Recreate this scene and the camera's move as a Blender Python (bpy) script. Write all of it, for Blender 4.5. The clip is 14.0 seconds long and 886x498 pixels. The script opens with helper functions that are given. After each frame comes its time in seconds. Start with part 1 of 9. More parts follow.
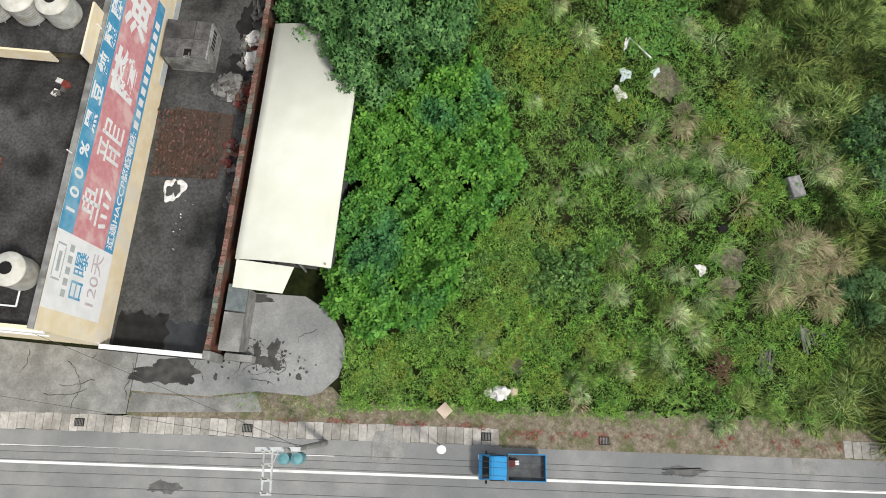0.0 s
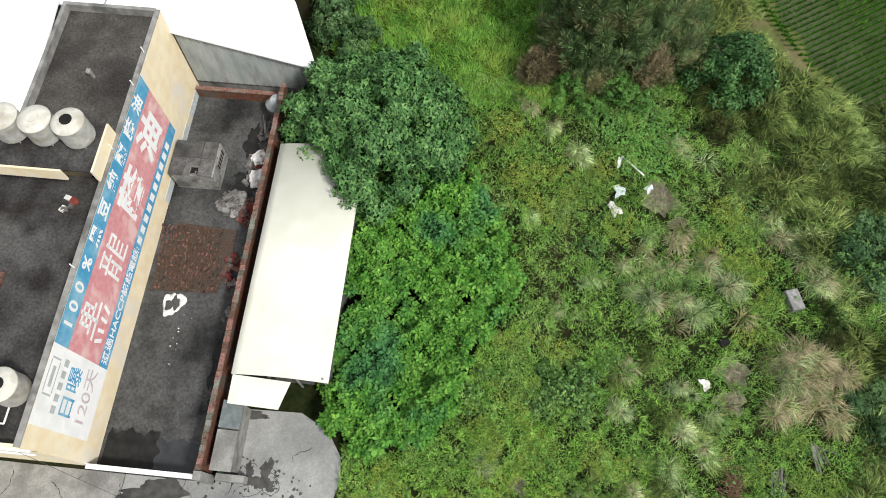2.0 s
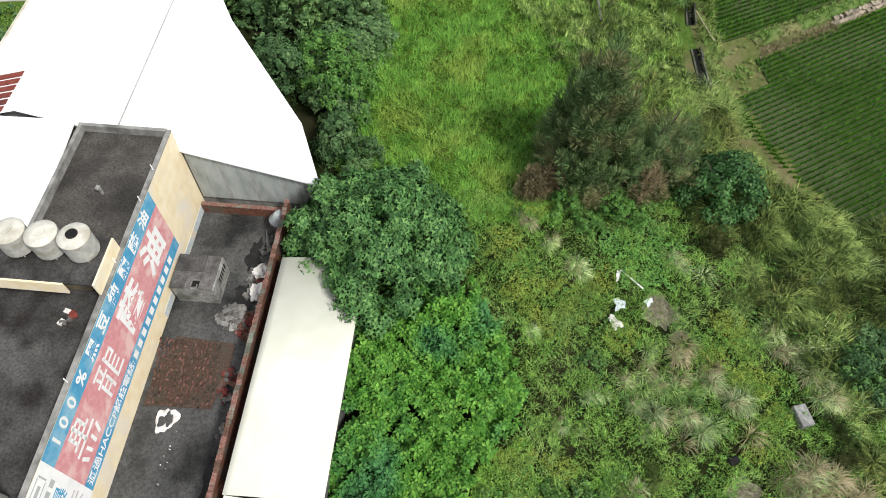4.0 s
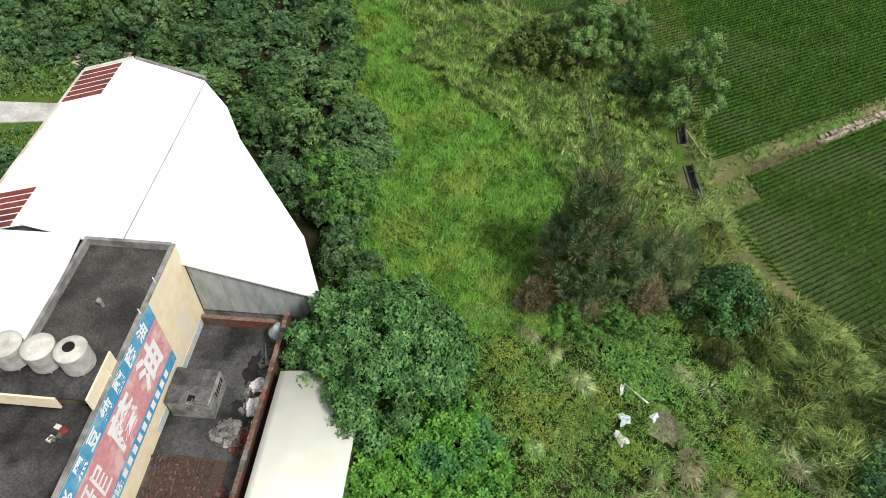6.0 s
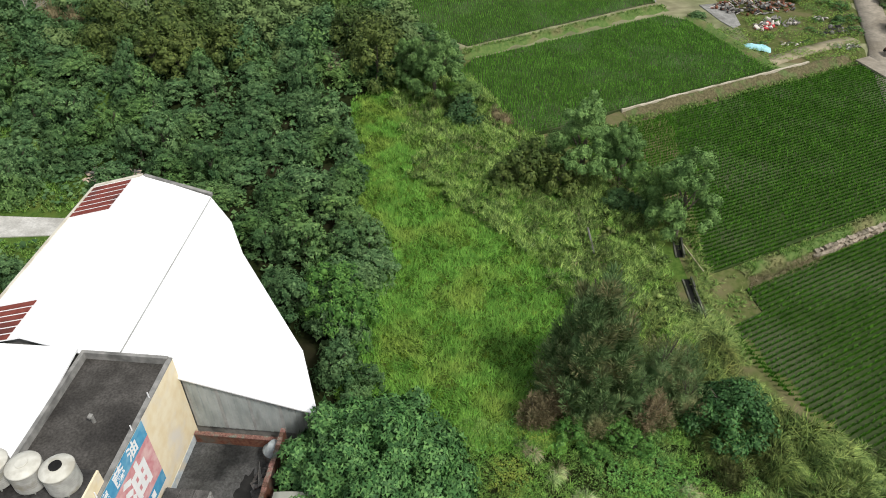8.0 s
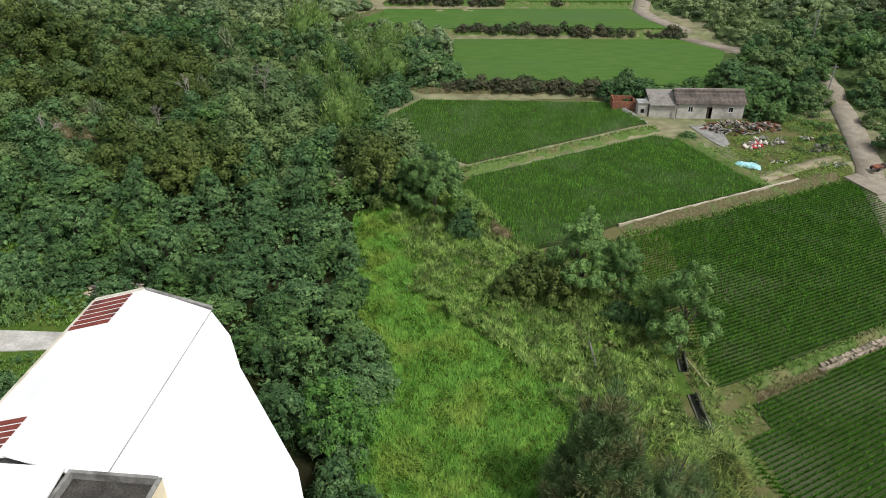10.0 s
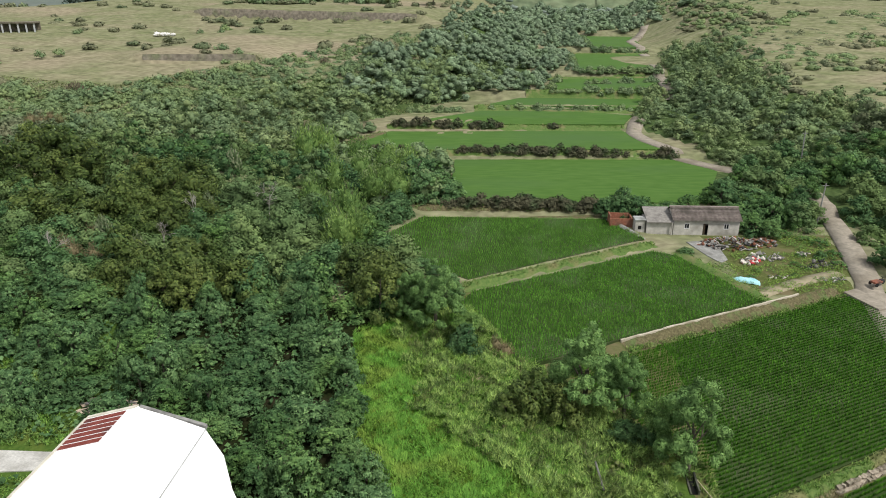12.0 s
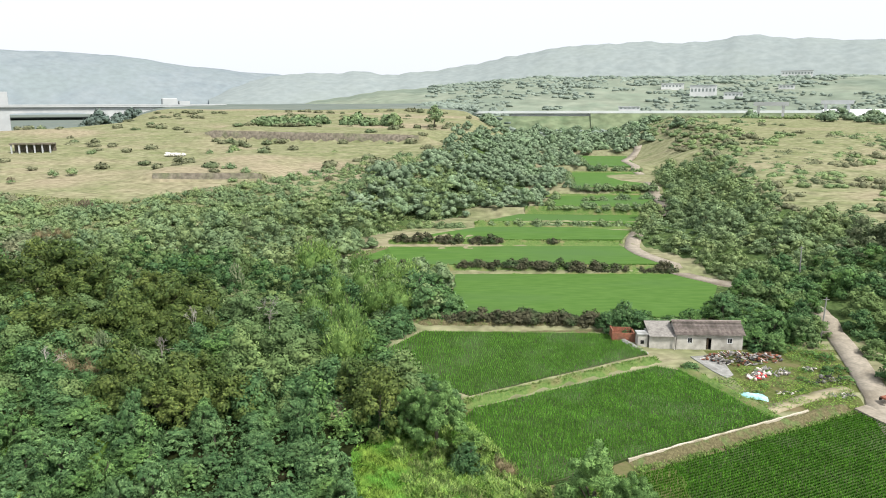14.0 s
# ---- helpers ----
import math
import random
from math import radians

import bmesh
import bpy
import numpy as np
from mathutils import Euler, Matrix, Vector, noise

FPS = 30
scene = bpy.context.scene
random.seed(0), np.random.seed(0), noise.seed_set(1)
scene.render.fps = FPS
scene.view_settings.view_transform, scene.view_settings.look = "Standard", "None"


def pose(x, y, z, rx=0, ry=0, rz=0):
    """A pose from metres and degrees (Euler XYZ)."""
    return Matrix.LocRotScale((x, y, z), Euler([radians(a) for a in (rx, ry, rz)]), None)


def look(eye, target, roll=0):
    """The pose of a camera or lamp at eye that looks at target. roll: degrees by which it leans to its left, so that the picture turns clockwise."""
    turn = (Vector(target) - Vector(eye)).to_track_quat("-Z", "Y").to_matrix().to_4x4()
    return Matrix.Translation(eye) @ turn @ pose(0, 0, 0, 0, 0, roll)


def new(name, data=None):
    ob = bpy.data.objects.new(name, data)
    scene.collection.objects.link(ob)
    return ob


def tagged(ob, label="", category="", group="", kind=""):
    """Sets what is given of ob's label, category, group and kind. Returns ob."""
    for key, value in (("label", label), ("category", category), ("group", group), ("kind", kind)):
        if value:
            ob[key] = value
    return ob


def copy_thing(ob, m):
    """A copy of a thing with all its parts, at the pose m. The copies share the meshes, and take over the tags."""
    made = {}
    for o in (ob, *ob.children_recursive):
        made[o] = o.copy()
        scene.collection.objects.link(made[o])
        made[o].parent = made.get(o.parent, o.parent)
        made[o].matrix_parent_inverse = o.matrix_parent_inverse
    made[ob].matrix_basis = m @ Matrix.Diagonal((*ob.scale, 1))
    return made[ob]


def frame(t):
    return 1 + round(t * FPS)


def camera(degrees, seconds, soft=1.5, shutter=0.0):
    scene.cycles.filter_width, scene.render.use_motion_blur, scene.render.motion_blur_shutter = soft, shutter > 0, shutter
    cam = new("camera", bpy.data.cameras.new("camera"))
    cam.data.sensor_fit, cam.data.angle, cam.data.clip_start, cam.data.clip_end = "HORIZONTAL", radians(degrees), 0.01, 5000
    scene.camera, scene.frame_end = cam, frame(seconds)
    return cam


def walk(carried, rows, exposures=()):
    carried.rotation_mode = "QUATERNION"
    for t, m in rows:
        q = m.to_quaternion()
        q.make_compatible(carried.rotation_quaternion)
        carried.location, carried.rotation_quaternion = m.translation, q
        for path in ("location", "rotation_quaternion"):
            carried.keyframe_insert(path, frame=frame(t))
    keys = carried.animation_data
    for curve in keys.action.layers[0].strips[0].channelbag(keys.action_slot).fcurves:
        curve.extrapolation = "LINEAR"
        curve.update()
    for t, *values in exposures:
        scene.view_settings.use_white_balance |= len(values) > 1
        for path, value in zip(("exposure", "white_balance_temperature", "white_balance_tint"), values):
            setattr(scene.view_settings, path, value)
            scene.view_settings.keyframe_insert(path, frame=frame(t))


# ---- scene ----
# The drone hovers and tilts its camera up at an even pace.
cam = camera(64.27, 14.0, soft=1.0)
EYE = 44.0
ROWS = [  # seconds, pitch, yaw, roll
    (0.0, -76.00, -0.000, 0.000),
    (0.5, -73.70, -0.022, -0.006),
    (1.0, -71.40, -0.075, 0.041),
    (1.5, -69.10, -0.147, 0.101),
    (2.0, -66.78, -0.154, 0.075),
    (2.5, -64.46, -0.144, 0.076),
    (3.0, -62.16, -0.165, 0.069),
    (5.5, -50.77, -0.092, -0.003),
    (6.0, -48.48, -0.081, -0.036),
    (6.5, -46.20, -0.093, 0.001),
    (7.0, -43.91, -0.094, 0.010),
    (7.5, -41.59, -0.087, -0.023),
    (8.0, -39.30, -0.079, -0.038),
    (10.5, -27.78, -0.064, -0.093),
    (11.0, -25.44, -0.059, -0.081),
    (11.5, -23.09, -0.037, -0.111),
    (12.0, -20.77, -0.008, -0.112),
    (12.5, -18.45, 0.008, -0.129),
    (13.0, -16.12, 0.029, -0.182),
    (13.5, -13.81, 0.039, -0.180),
    (14.0, -11.50, 0.047, -0.187),
]
walk(cam, [(t, pose(0, 0, EYE, 0, 0, yaw) @ pose(0, 0, 0, 90 + pitch) @ pose(0, 0, 0, 0, 0, roll)) for t, pitch, yaw, roll in ROWS],
     exposures=[(0.0, 0.1), (1.5, 0.25), (3.0, 0.38), (8.0, 0.15), (11.0, 0.08), (12.5, 0.35), (13.0, 0.52), (14.0, 0.84)])

# ---- sky and light: a bright overcast day ----
world = bpy.data.worlds.new("world")
scene.world = world
world.use_nodes = True
wn = world.node_tree
sky = wn.nodes.new("ShaderNodeTexSky")
sky.sky_type, sky.sun_disc = "NISHITA", False
sky.sun_elevation, sky.sun_rotation, sky.dust_density, sky.air_density = radians(52), radians(130), 4.0, 1.0
grey = wn.nodes.new("ShaderNodeHueSaturation")
grey.inputs["Saturation"].default_value = 0.12
wn.links.new(sky.outputs[0], grey.inputs["Color"])
cloud = wn.nodes.new("ShaderNodeMix")
cloud.data_type = "RGBA"
cloud.inputs[0].default_value = 0.75
wn.links.new(grey.outputs[0], cloud.inputs[6])
cloud.inputs[7].default_value = (9.5, 9.95, 10.7, 1)
wn.links.new(cloud.outputs[2], wn.nodes["Background"].inputs[0])
wn.nodes["Background"].inputs[1].default_value = 0.070
sun = new("sun", bpy.data.lights.new("sun", "SUN"))
sun.data.energy, sun.data.angle, sun.data.color = 3.0, radians(9), (1.0, 0.955, 0.885)
sun.matrix_world = look((60, -50, 100), (0, 0, 0))
scene.view_settings.exposure = 0.0

# ---- materials ----
MATS = {}


def mat(name, a, b, scale=1.0, big=0.0, c=None, rough=0.9, bump=0.15, island=0.0, leaf=0.0, metal=0.0, obvar=0.0, stretch=(1, 1, 1), spec=0.1, bscale=None, lo=0.35, hi=0.65, mid=0.0, mscale=0.4):
    """Two colours mixed by noise in metres; a third in large patches of that size; variation by island or by object."""
    if name in MATS:
        return MATS[name]
    m = bpy.data.materials.new(name)
    m.use_nodes = True
    n, l = m.node_tree.nodes, m.node_tree.links
    p = n["Principled BSDF"]
    geo = n.new("ShaderNodeNewGeometry")
    mp = n.new("ShaderNodeMapping")
    mp.inputs["Scale"].default_value = stretch
    l.new(geo.outputs["Position"], mp.inputs["Vector"])

    def noise_tex(s, detail=6.0):
        t = n.new("ShaderNodeTexNoise")
        t.inputs["Scale"].default_value, t.inputs["Detail"].default_value = s, detail
        l.new(mp.outputs[0], t.inputs["Vector"])
        return t

    def ramp(src, x0, x1):
        r = n.new("ShaderNodeMapRange")
        r.inputs[1].default_value, r.inputs[2].default_value = x0, x1
        l.new(src, r.inputs[0])
        return r.outputs[0]

    def mix(fac, x, y):
        q = n.new("ShaderNodeMix")
        q.data_type = "RGBA"
        l.new(fac, q.inputs[0])
        for sock, val in ((q.inputs[6], x), (q.inputs[7], y)):
            if isinstance(val, tuple):
                sock.default_value = (*val, 1)
            else:
                l.new(val, sock)
        return q.outputs[2]

    fine = noise_tex(1.0 / scale)
    col = mix(ramp(fine.outputs[0], lo, hi), a, b)
    if c:
        col = mix(ramp(noise_tex(1.0 / (big or scale * 12), 4.0).outputs[0], 0.5, 0.66), col, c)
    if mid:
        h = n.new("ShaderNodeHueSaturation")
        v = n.new("ShaderNodeMapRange")
        v.inputs[1].default_value, v.inputs[2].default_value, v.inputs[3].default_value, v.inputs[4].default_value = 0.3, 0.7, 1 - mid, 1 + mid
        l.new(noise_tex(1.0 / mscale, 3.0).outputs[0], v.inputs[0])
        l.new(v.outputs[0], h.inputs["Value"])
        l.new(col, h.inputs["Color"])
        col = h.outputs[0]
    for amount, src in ((island, geo.outputs["Random Per Island"]), (obvar, n.new("ShaderNodeObjectInfo").outputs["Random"] if obvar else None)):
        if amount:
            h = n.new("ShaderNodeHueSaturation")
            v = n.new("ShaderNodeMapRange")
            v.inputs[3].default_value, v.inputs[4].default_value = 1 - amount, 1 + amount
            l.new(src, v.inputs[0])
            l.new(v.outputs[0], h.inputs["Value"])
            u = n.new("ShaderNodeMapRange")
            u.inputs[3].default_value, u.inputs[4].default_value = 0.5 + 0.035 * amount, 0.5 - 0.035 * amount
            l.new(src, u.inputs[0])
            l.new(u.outputs[0], h.inputs["Hue"])
            l.new(col, h.inputs["Color"])
            col = h.outputs[0]
    l.new(col, p.inputs["Base Color"])
    p.inputs["Roughness"].default_value, p.inputs["Metallic"].default_value = rough, metal
    p.inputs["Specular IOR Level"].default_value = spec
    if bump:
        bp = n.new("ShaderNodeBump")
        bp.inputs["Strength"].default_value, bp.inputs["Distance"].default_value = bump, 0.05
        l.new(noise_tex(1.0 / (bscale or scale * 0.3)).outputs[0], bp.inputs["Height"])
        l.new(bp.outputs[0], p.inputs["Normal"])
    if leaf:
        tr = n.new("ShaderNodeBsdfTranslucent")
        l.new(col, tr.inputs[0])
        ms = n.new("ShaderNodeMixShader")
        ms.inputs[0].default_value = leaf
        l.new(p.outputs[0], ms.inputs[1])
        l.new(tr.outputs[0], ms.inputs[2])
        l.new(ms.outputs[0], n["Material Output"].inputs[0])
    MATS[name] = m
    return m


# ---- helpers of this scene ----
TURN = radians(5.5)  # the works stand turned from the road


def site(u, v, z=0.0, turn=0.0):
    """A pose on the works' own grid: u across, v away from the road."""
    c, s = math.cos(TURN), math.sin(TURN)
    return pose(u * c + v * s, -u * s + v * c, z, 0, 0, -5.5 + turn)


def thing(name, m, label, category, group="", kind=""):
    ob = new(name)
    ob.empty_display_size = 0.3
    ob.matrix_world = m
    return tagged(ob, label, category, group, kind)


def part(name, bm, material, parent=None, label="", smooth_faces=False):
    me = bpy.data.meshes.new(name)
    bm.normal_update()
    bm.to_mesh(me)
    bm.free()
    if smooth_faces:
        me.shade_smooth()
    me.materials.append(material)
    ob = new(name, me)
    if parent:
        ob.parent = parent
    return tagged(ob, label)


def box(bm, x0, x1, y0, y1, z0, z1, m=None):
    r = bmesh.ops.create_cube(bm, size=1.0)
    bmesh.ops.transform(bm, verts=r["verts"], matrix=Matrix.Translation(((x0 + x1) / 2, (y0 + y1) / 2, (z0 + z1) / 2)) @ Matrix.Diagonal((x1 - x0, y1 - y0, z1 - z0, 1)))
    if m:
        bmesh.ops.transform(bm, verts=r["verts"], matrix=m)
    return r["verts"]


def rod(bm, p, q, r0, r1=None, seg=10):
    p, q = Vector(p), Vector(q)
    d = q - p
    r = bmesh.ops.create_cone(bm, cap_ends=True, segments=seg, radius1=r0, radius2=r0 if r1 is None else r1, depth=d.length)
    bmesh.ops.transform(bm, verts=r["verts"], matrix=Matrix.Translation((p + q) / 2) @ d.to_track_quat("Z", "Y").to_matrix().to_4x4())
    return r["verts"]


def made(fn, *args):
    bm = bmesh.new()
    fn(bm, *args)
    return bm


def boxes(*rows):
    bm = bmesh.new()
    for r in rows:
        box(bm, *r)
    return bm


def bevelled(bm, w=0.02, seg=1):
    bmesh.ops.bevel(bm, geom=bm.edges[:], offset=w, segments=seg, affect="EDGES", clamp_overlap=True)
    return bm


def prism(bm, pts, z0, z1):
    """A plate with the outline pts, between two heights (numbers, or functions of x, y)."""
    f0 = z0 if callable(z0) else (lambda x, y: z0)
    f1 = z1 if callable(z1) else (lambda x, y: z1)
    lo = [bm.verts.new((x, y, f0(x, y))) for x, y in pts]
    hi = [bm.verts.new((x, y, f1(x, y))) for x, y in pts]
    bm.faces.new(lo[::-1])
    bm.faces.new(hi)
    for i in range(len(pts)):
        j = (i + 1) % len(pts)
        bm.faces.new((lo[i], lo[j], hi[j], hi[i]))
    return bm


def fast_mesh(name, verts, faces, material, parent=None, label="", category="", kind="", group="", normals=None):
    """One mesh from arrays of places and of triangles or quads; normals round off the shading of leafy crowns."""
    me = bpy.data.meshes.new(name)
    verts, faces = np.asarray(verts, np.float32), np.asarray(faces, np.int32)
    k = faces.shape[1]
    me.vertices.add(len(verts))
    me.vertices.foreach_set("co", verts.ravel())
    me.loops.add(faces.size)
    me.loops.foreach_set("vertex_index", faces.ravel())
    me.polygons.add(len(faces))
    me.polygons.foreach_set("loop_start", np.arange(0, faces.size, k, dtype=np.int32))
    me.update(calc_edges=True)
    if normals is not None:
        me.shade_smooth()
        me.normals_split_custom_set_from_vertices(np.asarray(normals, np.float32))
    me.materials.append(material)
    ob = new(name, me)
    if parent:
        ob.parent = parent
    return tagged(ob, label, category, group, kind)


def inside(x, y, poly):
    """Which of the points lie inside the outline."""
    x, y = np.asarray(x), np.asarray(y)
    r = np.zeros(x.shape, bool)
    for (ax, ay), (bx, by) in zip(poly, poly[1:] + poly[:1]):
        if ay != by:
            r ^= ((ay > y) != (by > y)) & (x < (bx - ax) * (y - ay) / (by - ay) + ax)
    return r


def wave(x, y, size, seed=0.0):
    """Soft patches of about that size, from -1 to 1."""
    x, y = x / size + seed * 7.3, y / size + seed * 3.1
    return (np.sin(1.9 * x + 1.3 * np.sin(1.7 * y + seed)) + np.sin(2.3 * y + 1.1 * np.sin(2.1 * x + 2 * seed)) + 0.6 * np.sin(4.7 * x - 3.9 * y + seed) + 0.5 * np.sin(5.3 * y + 6.1 * x)) / 3.1


# The lie of the land: flat lot by the road, paddies that climb in steps, hills on both sides.
STEP_ROWS = [(133, 1.5), (174, 1.8), (201, 1.4), (226, 1.4), (240, 2.4), (278, 2.6), (345, 2.6), (426, 2.0)]
WEST_EDGE = ((-60, 60, 100, 118, 132, 150, 180, 200, 240, 275, 345, 470, 700), (-46, -44, -22, -14, -9, -22, -32, -30, 8, 32, 45, 62, 60))
EAST_EDGE = ((-60, 60, 110, 135, 160, 180, 200, 225, 260, 310, 360, 470, 700), (90, 88, 80, 77, 66, 60, 53, 60, 78, 92, 98, 110, 150))


def smooth(a, b, v):
    q = np.clip((v - a) / (b - a), 0.0, 1.0)
    return q * q * (3 - 2 * q)


def land(x, y):
    """The height of the bare ground at x, y (arrays or numbers)."""
    x, y = np.asarray(x, float), np.asarray(y, float)
    floor = sum(h * smooth(a - 1.2, a + 1.2, y) for a, h in STEP_ROWS) + 5.0 * smooth(430, 900, y)
    # paddy terraces beyond the ditch: each oblique bank lifts the ground on its far side
    ditch = 22.6 + np.where(y > 45, 0.14, -0.36) * (y - 45)
    in_paddy = smooth(0.8, 3.0, x - ditch) * smooth(-4, 26, y) + smooth(74, 90, y)
    in_paddy = np.clip(in_paddy, 0, 1)
    bank1 = smooth(-0.4, 0.4, y - (50.2 + 0.495 * (x - 28.7)))
    bank2 = smooth(-0.6, 0.6, y - (80.4 + 0.475 * (x - 23.5)))
    bank3 = smooth(-0.6, 0.6, y - (98.6 + 0.555 * (x - 5.0)))
    floor = floor + in_paddy * (-1.2 + 0.8 * bank1 + 0.8 * bank2 + 0.5 * bank3 * (1 - smooth(34, 39, x) * (1 - smooth(126, 131, y))))
    hill = 0.09 * np.maximum(0.0, y - 64)
    hill = np.where(hill < 30, hill, 30 + 17 * (1 - np.exp(-(np.maximum(hill, 30) - 30) / 17)))
    hill = hill - (hill - 24) * smooth(450, 620, y) * smooth(-20, 140, x)
    west = np.interp(y, *WEST_EDGE) - x
    east = x - np.interp(y, *EAST_EDGE)
    side = smooth(0, 45, np.maximum(west, east))
    z = floor + (np.maximum(hill, floor) - floor) * side
    # cut terraces on the western plateau
    z = z + 2.6 * smooth(256, 258, y) * (1 - smooth(262, 305, y)) * smooth(-118, -106, x) * (1 - smooth(-70, -58, x))
    z = z + 4.0 * smooth(-1, 1, y - (348.5 - 0.2 * (x + 9.5))) * (1 - smooth(20, 70, y - (348.5 - 0.2 * (x + 9.5)))) * smooth(-135, -118, x) * (1 - smooth(-14, 0, x))
    # the western plateau falls away to the river valley under the viaduct
    z = z - 45 * smooth(0, 130, -x - 0.34 * y - 25) * smooth(400, 560, y)
    return z

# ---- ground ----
# near-black: shade between the lot's plants is put into this soil colour
SOIL = mat("shade_dark_soil", (0.011, 0.016, 0.006), (0.022, 0.028, 0.010), 0.35, 6.0, (0.030, 0.027, 0.016), bump=0.5, spec=0.0)
HILL = mat("hill_grass", (0.156, 0.172, 0.087), (0.223, 0.221, 0.133), 5.0, 42.0, (0.259, 0.227, 0.154), spec=0.0, mid=0.3, mscale=1.6, bump=0.8, bscale=1.2, stretch=(0.6, 1, 1))


def axis(*spans):
    return np.unique(np.concatenate([np.arange(a, b, s) for a, b, s in spans]).round(3))


def sheet(xs, ys, height):
    gx, gy = np.meshgrid(xs, ys)
    v = np.stack([gx, gy, height(gx, gy)], -1).reshape(-1, 3)
    i = np.arange(len(ys) - 1)[:, None] * len(xs) + np.arange(len(xs) - 1)[None]
    f = np.stack([i, i + 1, i + 1 + len(xs), i + len(xs)], -1).reshape(-1, 4)
    return v, f


def bare(x, y):
    lumps = 0.08 * wave(x, y, 2.3, 1) * smooth(2, 8, y) * smooth(-7, -3, x) + 1.2 * wave(x, y, 60, 2) * smooth(150, 320, y)
    return land(x, y) + lumps - 0.06


xs = axis((-4000, -600, 200), (-600, -120, 12), (-120, -46, 4), (-46, 60, 1.5), (60, 120, 3), (120, 600, 10), (600, 4001, 200))
ys = axis((-3000, -200, 200), (-200, -20, 20), (-20, 100, 1.5), (100, 300, 2.4), (300, 336, 6), (336, 382, 1.2), (382, 700, 6), (700, 5001, 100))
v, f = sheet(xs, ys, bare)
ground = fast_mesh("ground", v, f, HILL, label="grassy ground with bare soil patches", category="ground", kind="structure")
ground.data.materials.append(SOIL)
ground.data.materials.append(mat("meadow_turf", (0.052, 0.101, 0.020), (0.088, 0.144, 0.031), 0.4, 4.0, (0.105, 0.140, 0.032), bump=0.6, bscale=0.15, spec=0.0))
ground.data.materials.append(mat("field_margin", (0.074, 0.099, 0.029), (0.121, 0.129, 0.052), 0.5, 5.0, (0.155, 0.132, 0.074), bump=0.5, bscale=0.12, spec=0.0))
cx, cy = v[f[:, 0], 0], v[f[:, 0], 1]
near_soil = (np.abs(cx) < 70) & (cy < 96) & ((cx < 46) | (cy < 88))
ditch_line = 22.6 + np.where(cy > 45, 0.14, -0.36) * (cy - 45)
turf = near_soil & (cy > 30) & (cx > np.interp(cy, (30, 38, 50, 62, 75, 84, 92), (-6, -8, -8, -9.5, -10, -11, -3)))
turf = turf | (near_soil & (cx < -37) & (cx > -64) & (cy > 46) & (cy < 86))
margin = near_soil & (cy > 27) & (cx > np.interp(cy, (27, 36, 45, 56, 66, 78, 96), (24, 21.5, 20.8, 23.0, 17, 9, 0)))
ground.data.materials.append(mat("wood_floor", (0.045, 0.075, 0.028), (0.085, 0.12, 0.045), 1.2, 9.0, (0.07, 0.11, 0.035), bump=0.8, bscale=0.5, spec=0.0, mid=0.3, mscale=1.0))


def clearing(x, y):
    """Grassy gaps in the western woods, more of them up the slope."""
    return (wave(x, y, 17, 8) + 0.5 * wave(x, y, 7, 2) > 0.75 - 0.5 * smooth(60, 150, y * 0.5 - x)) & (x < -30) & (y > 135)


# haze over the distant plain is put into this ground colour
ground.data.materials.append(mat("hazed_plain", (0.124, 0.150, 0.131), (0.161, 0.182, 0.158), 30.0, 160.0, (0.138, 0.165, 0.154), rough=1.0, bump=0, spec=0.0, mid=0.1, mscale=12.0))
west_off, east_off = np.interp(cy, *WEST_EDGE) - cx, cx - np.interp(cy, *EAST_EDGE)
shady = ((west_off > 1) & (cy > 92) & (cy - 0.35 * cx < 245) & ~clearing(cx, cy)) | ((west_off > 1) & (west_off < 36) & (cy > 225) & (cy < 420)) | ((east_off > 3) & (cy > 100) & (cy < 330) & (east_off < np.interp(cy, (100, 180, 230, 330), (78, 60, 38, 20)))) | ((cx > 54) & (cx < 92) & (cy > 124) & (cy < 158) & (cy > 131 - 0.5 * (cx - 54))) | ((cx > np.interp(cy, (95, 108, 120, 134, 146), (67.5, 72, 77, 82, 88))) & (cx < 140) & (cy > 95) & (cy < 150))
near_soil = near_soil & ~((cx < -12) & (cy > 92))
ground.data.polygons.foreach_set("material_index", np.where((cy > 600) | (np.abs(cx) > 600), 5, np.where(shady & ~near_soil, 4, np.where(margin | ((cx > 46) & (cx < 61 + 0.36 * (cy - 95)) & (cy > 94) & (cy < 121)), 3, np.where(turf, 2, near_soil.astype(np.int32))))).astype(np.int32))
ground.data.shade_smooth()

ASPHALT = mat("asphalt", (0.226, 0.232, 0.229), (0.284, 0.284, 0.276), 1.4, 9.0, (0.191, 0.197, 0.197), rough=0.85, bump=0.25, bscale=0.02, mid=0.12, mscale=0.05)
CONCRETE = mat("old_concrete", (0.262, 0.267, 0.261), (0.323, 0.326, 0.317), 0.9, 3.5, (0.218, 0.222, 0.218), rough=0.9, bump=0.25, bscale=0.04, mid=0.12, mscale=0.12)
PALECON = mat("pale_concrete", (0.217, 0.217, 0.205), (0.301, 0.299, 0.283), 0.7, 3.0, (0.167, 0.165, 0.153), bump=0.25, mid=0.15, mscale=0.1)
PAINT = mat("road_paint", (0.72, 0.72, 0.7), (0.82, 0.82, 0.8), 0.3, 2.0, (0.6, 0.6, 0.58), rough=0.7, bump=0.1)
WET = mat("damp_patch", (0.053, 0.053, 0.051), (0.090, 0.088, 0.083), 0.5, 1.5, (0.038, 0.038, 0.038), rough=0.55, bump=0.15)


def roady(x, off):
    return -1.5 + off - 0.0342 * x


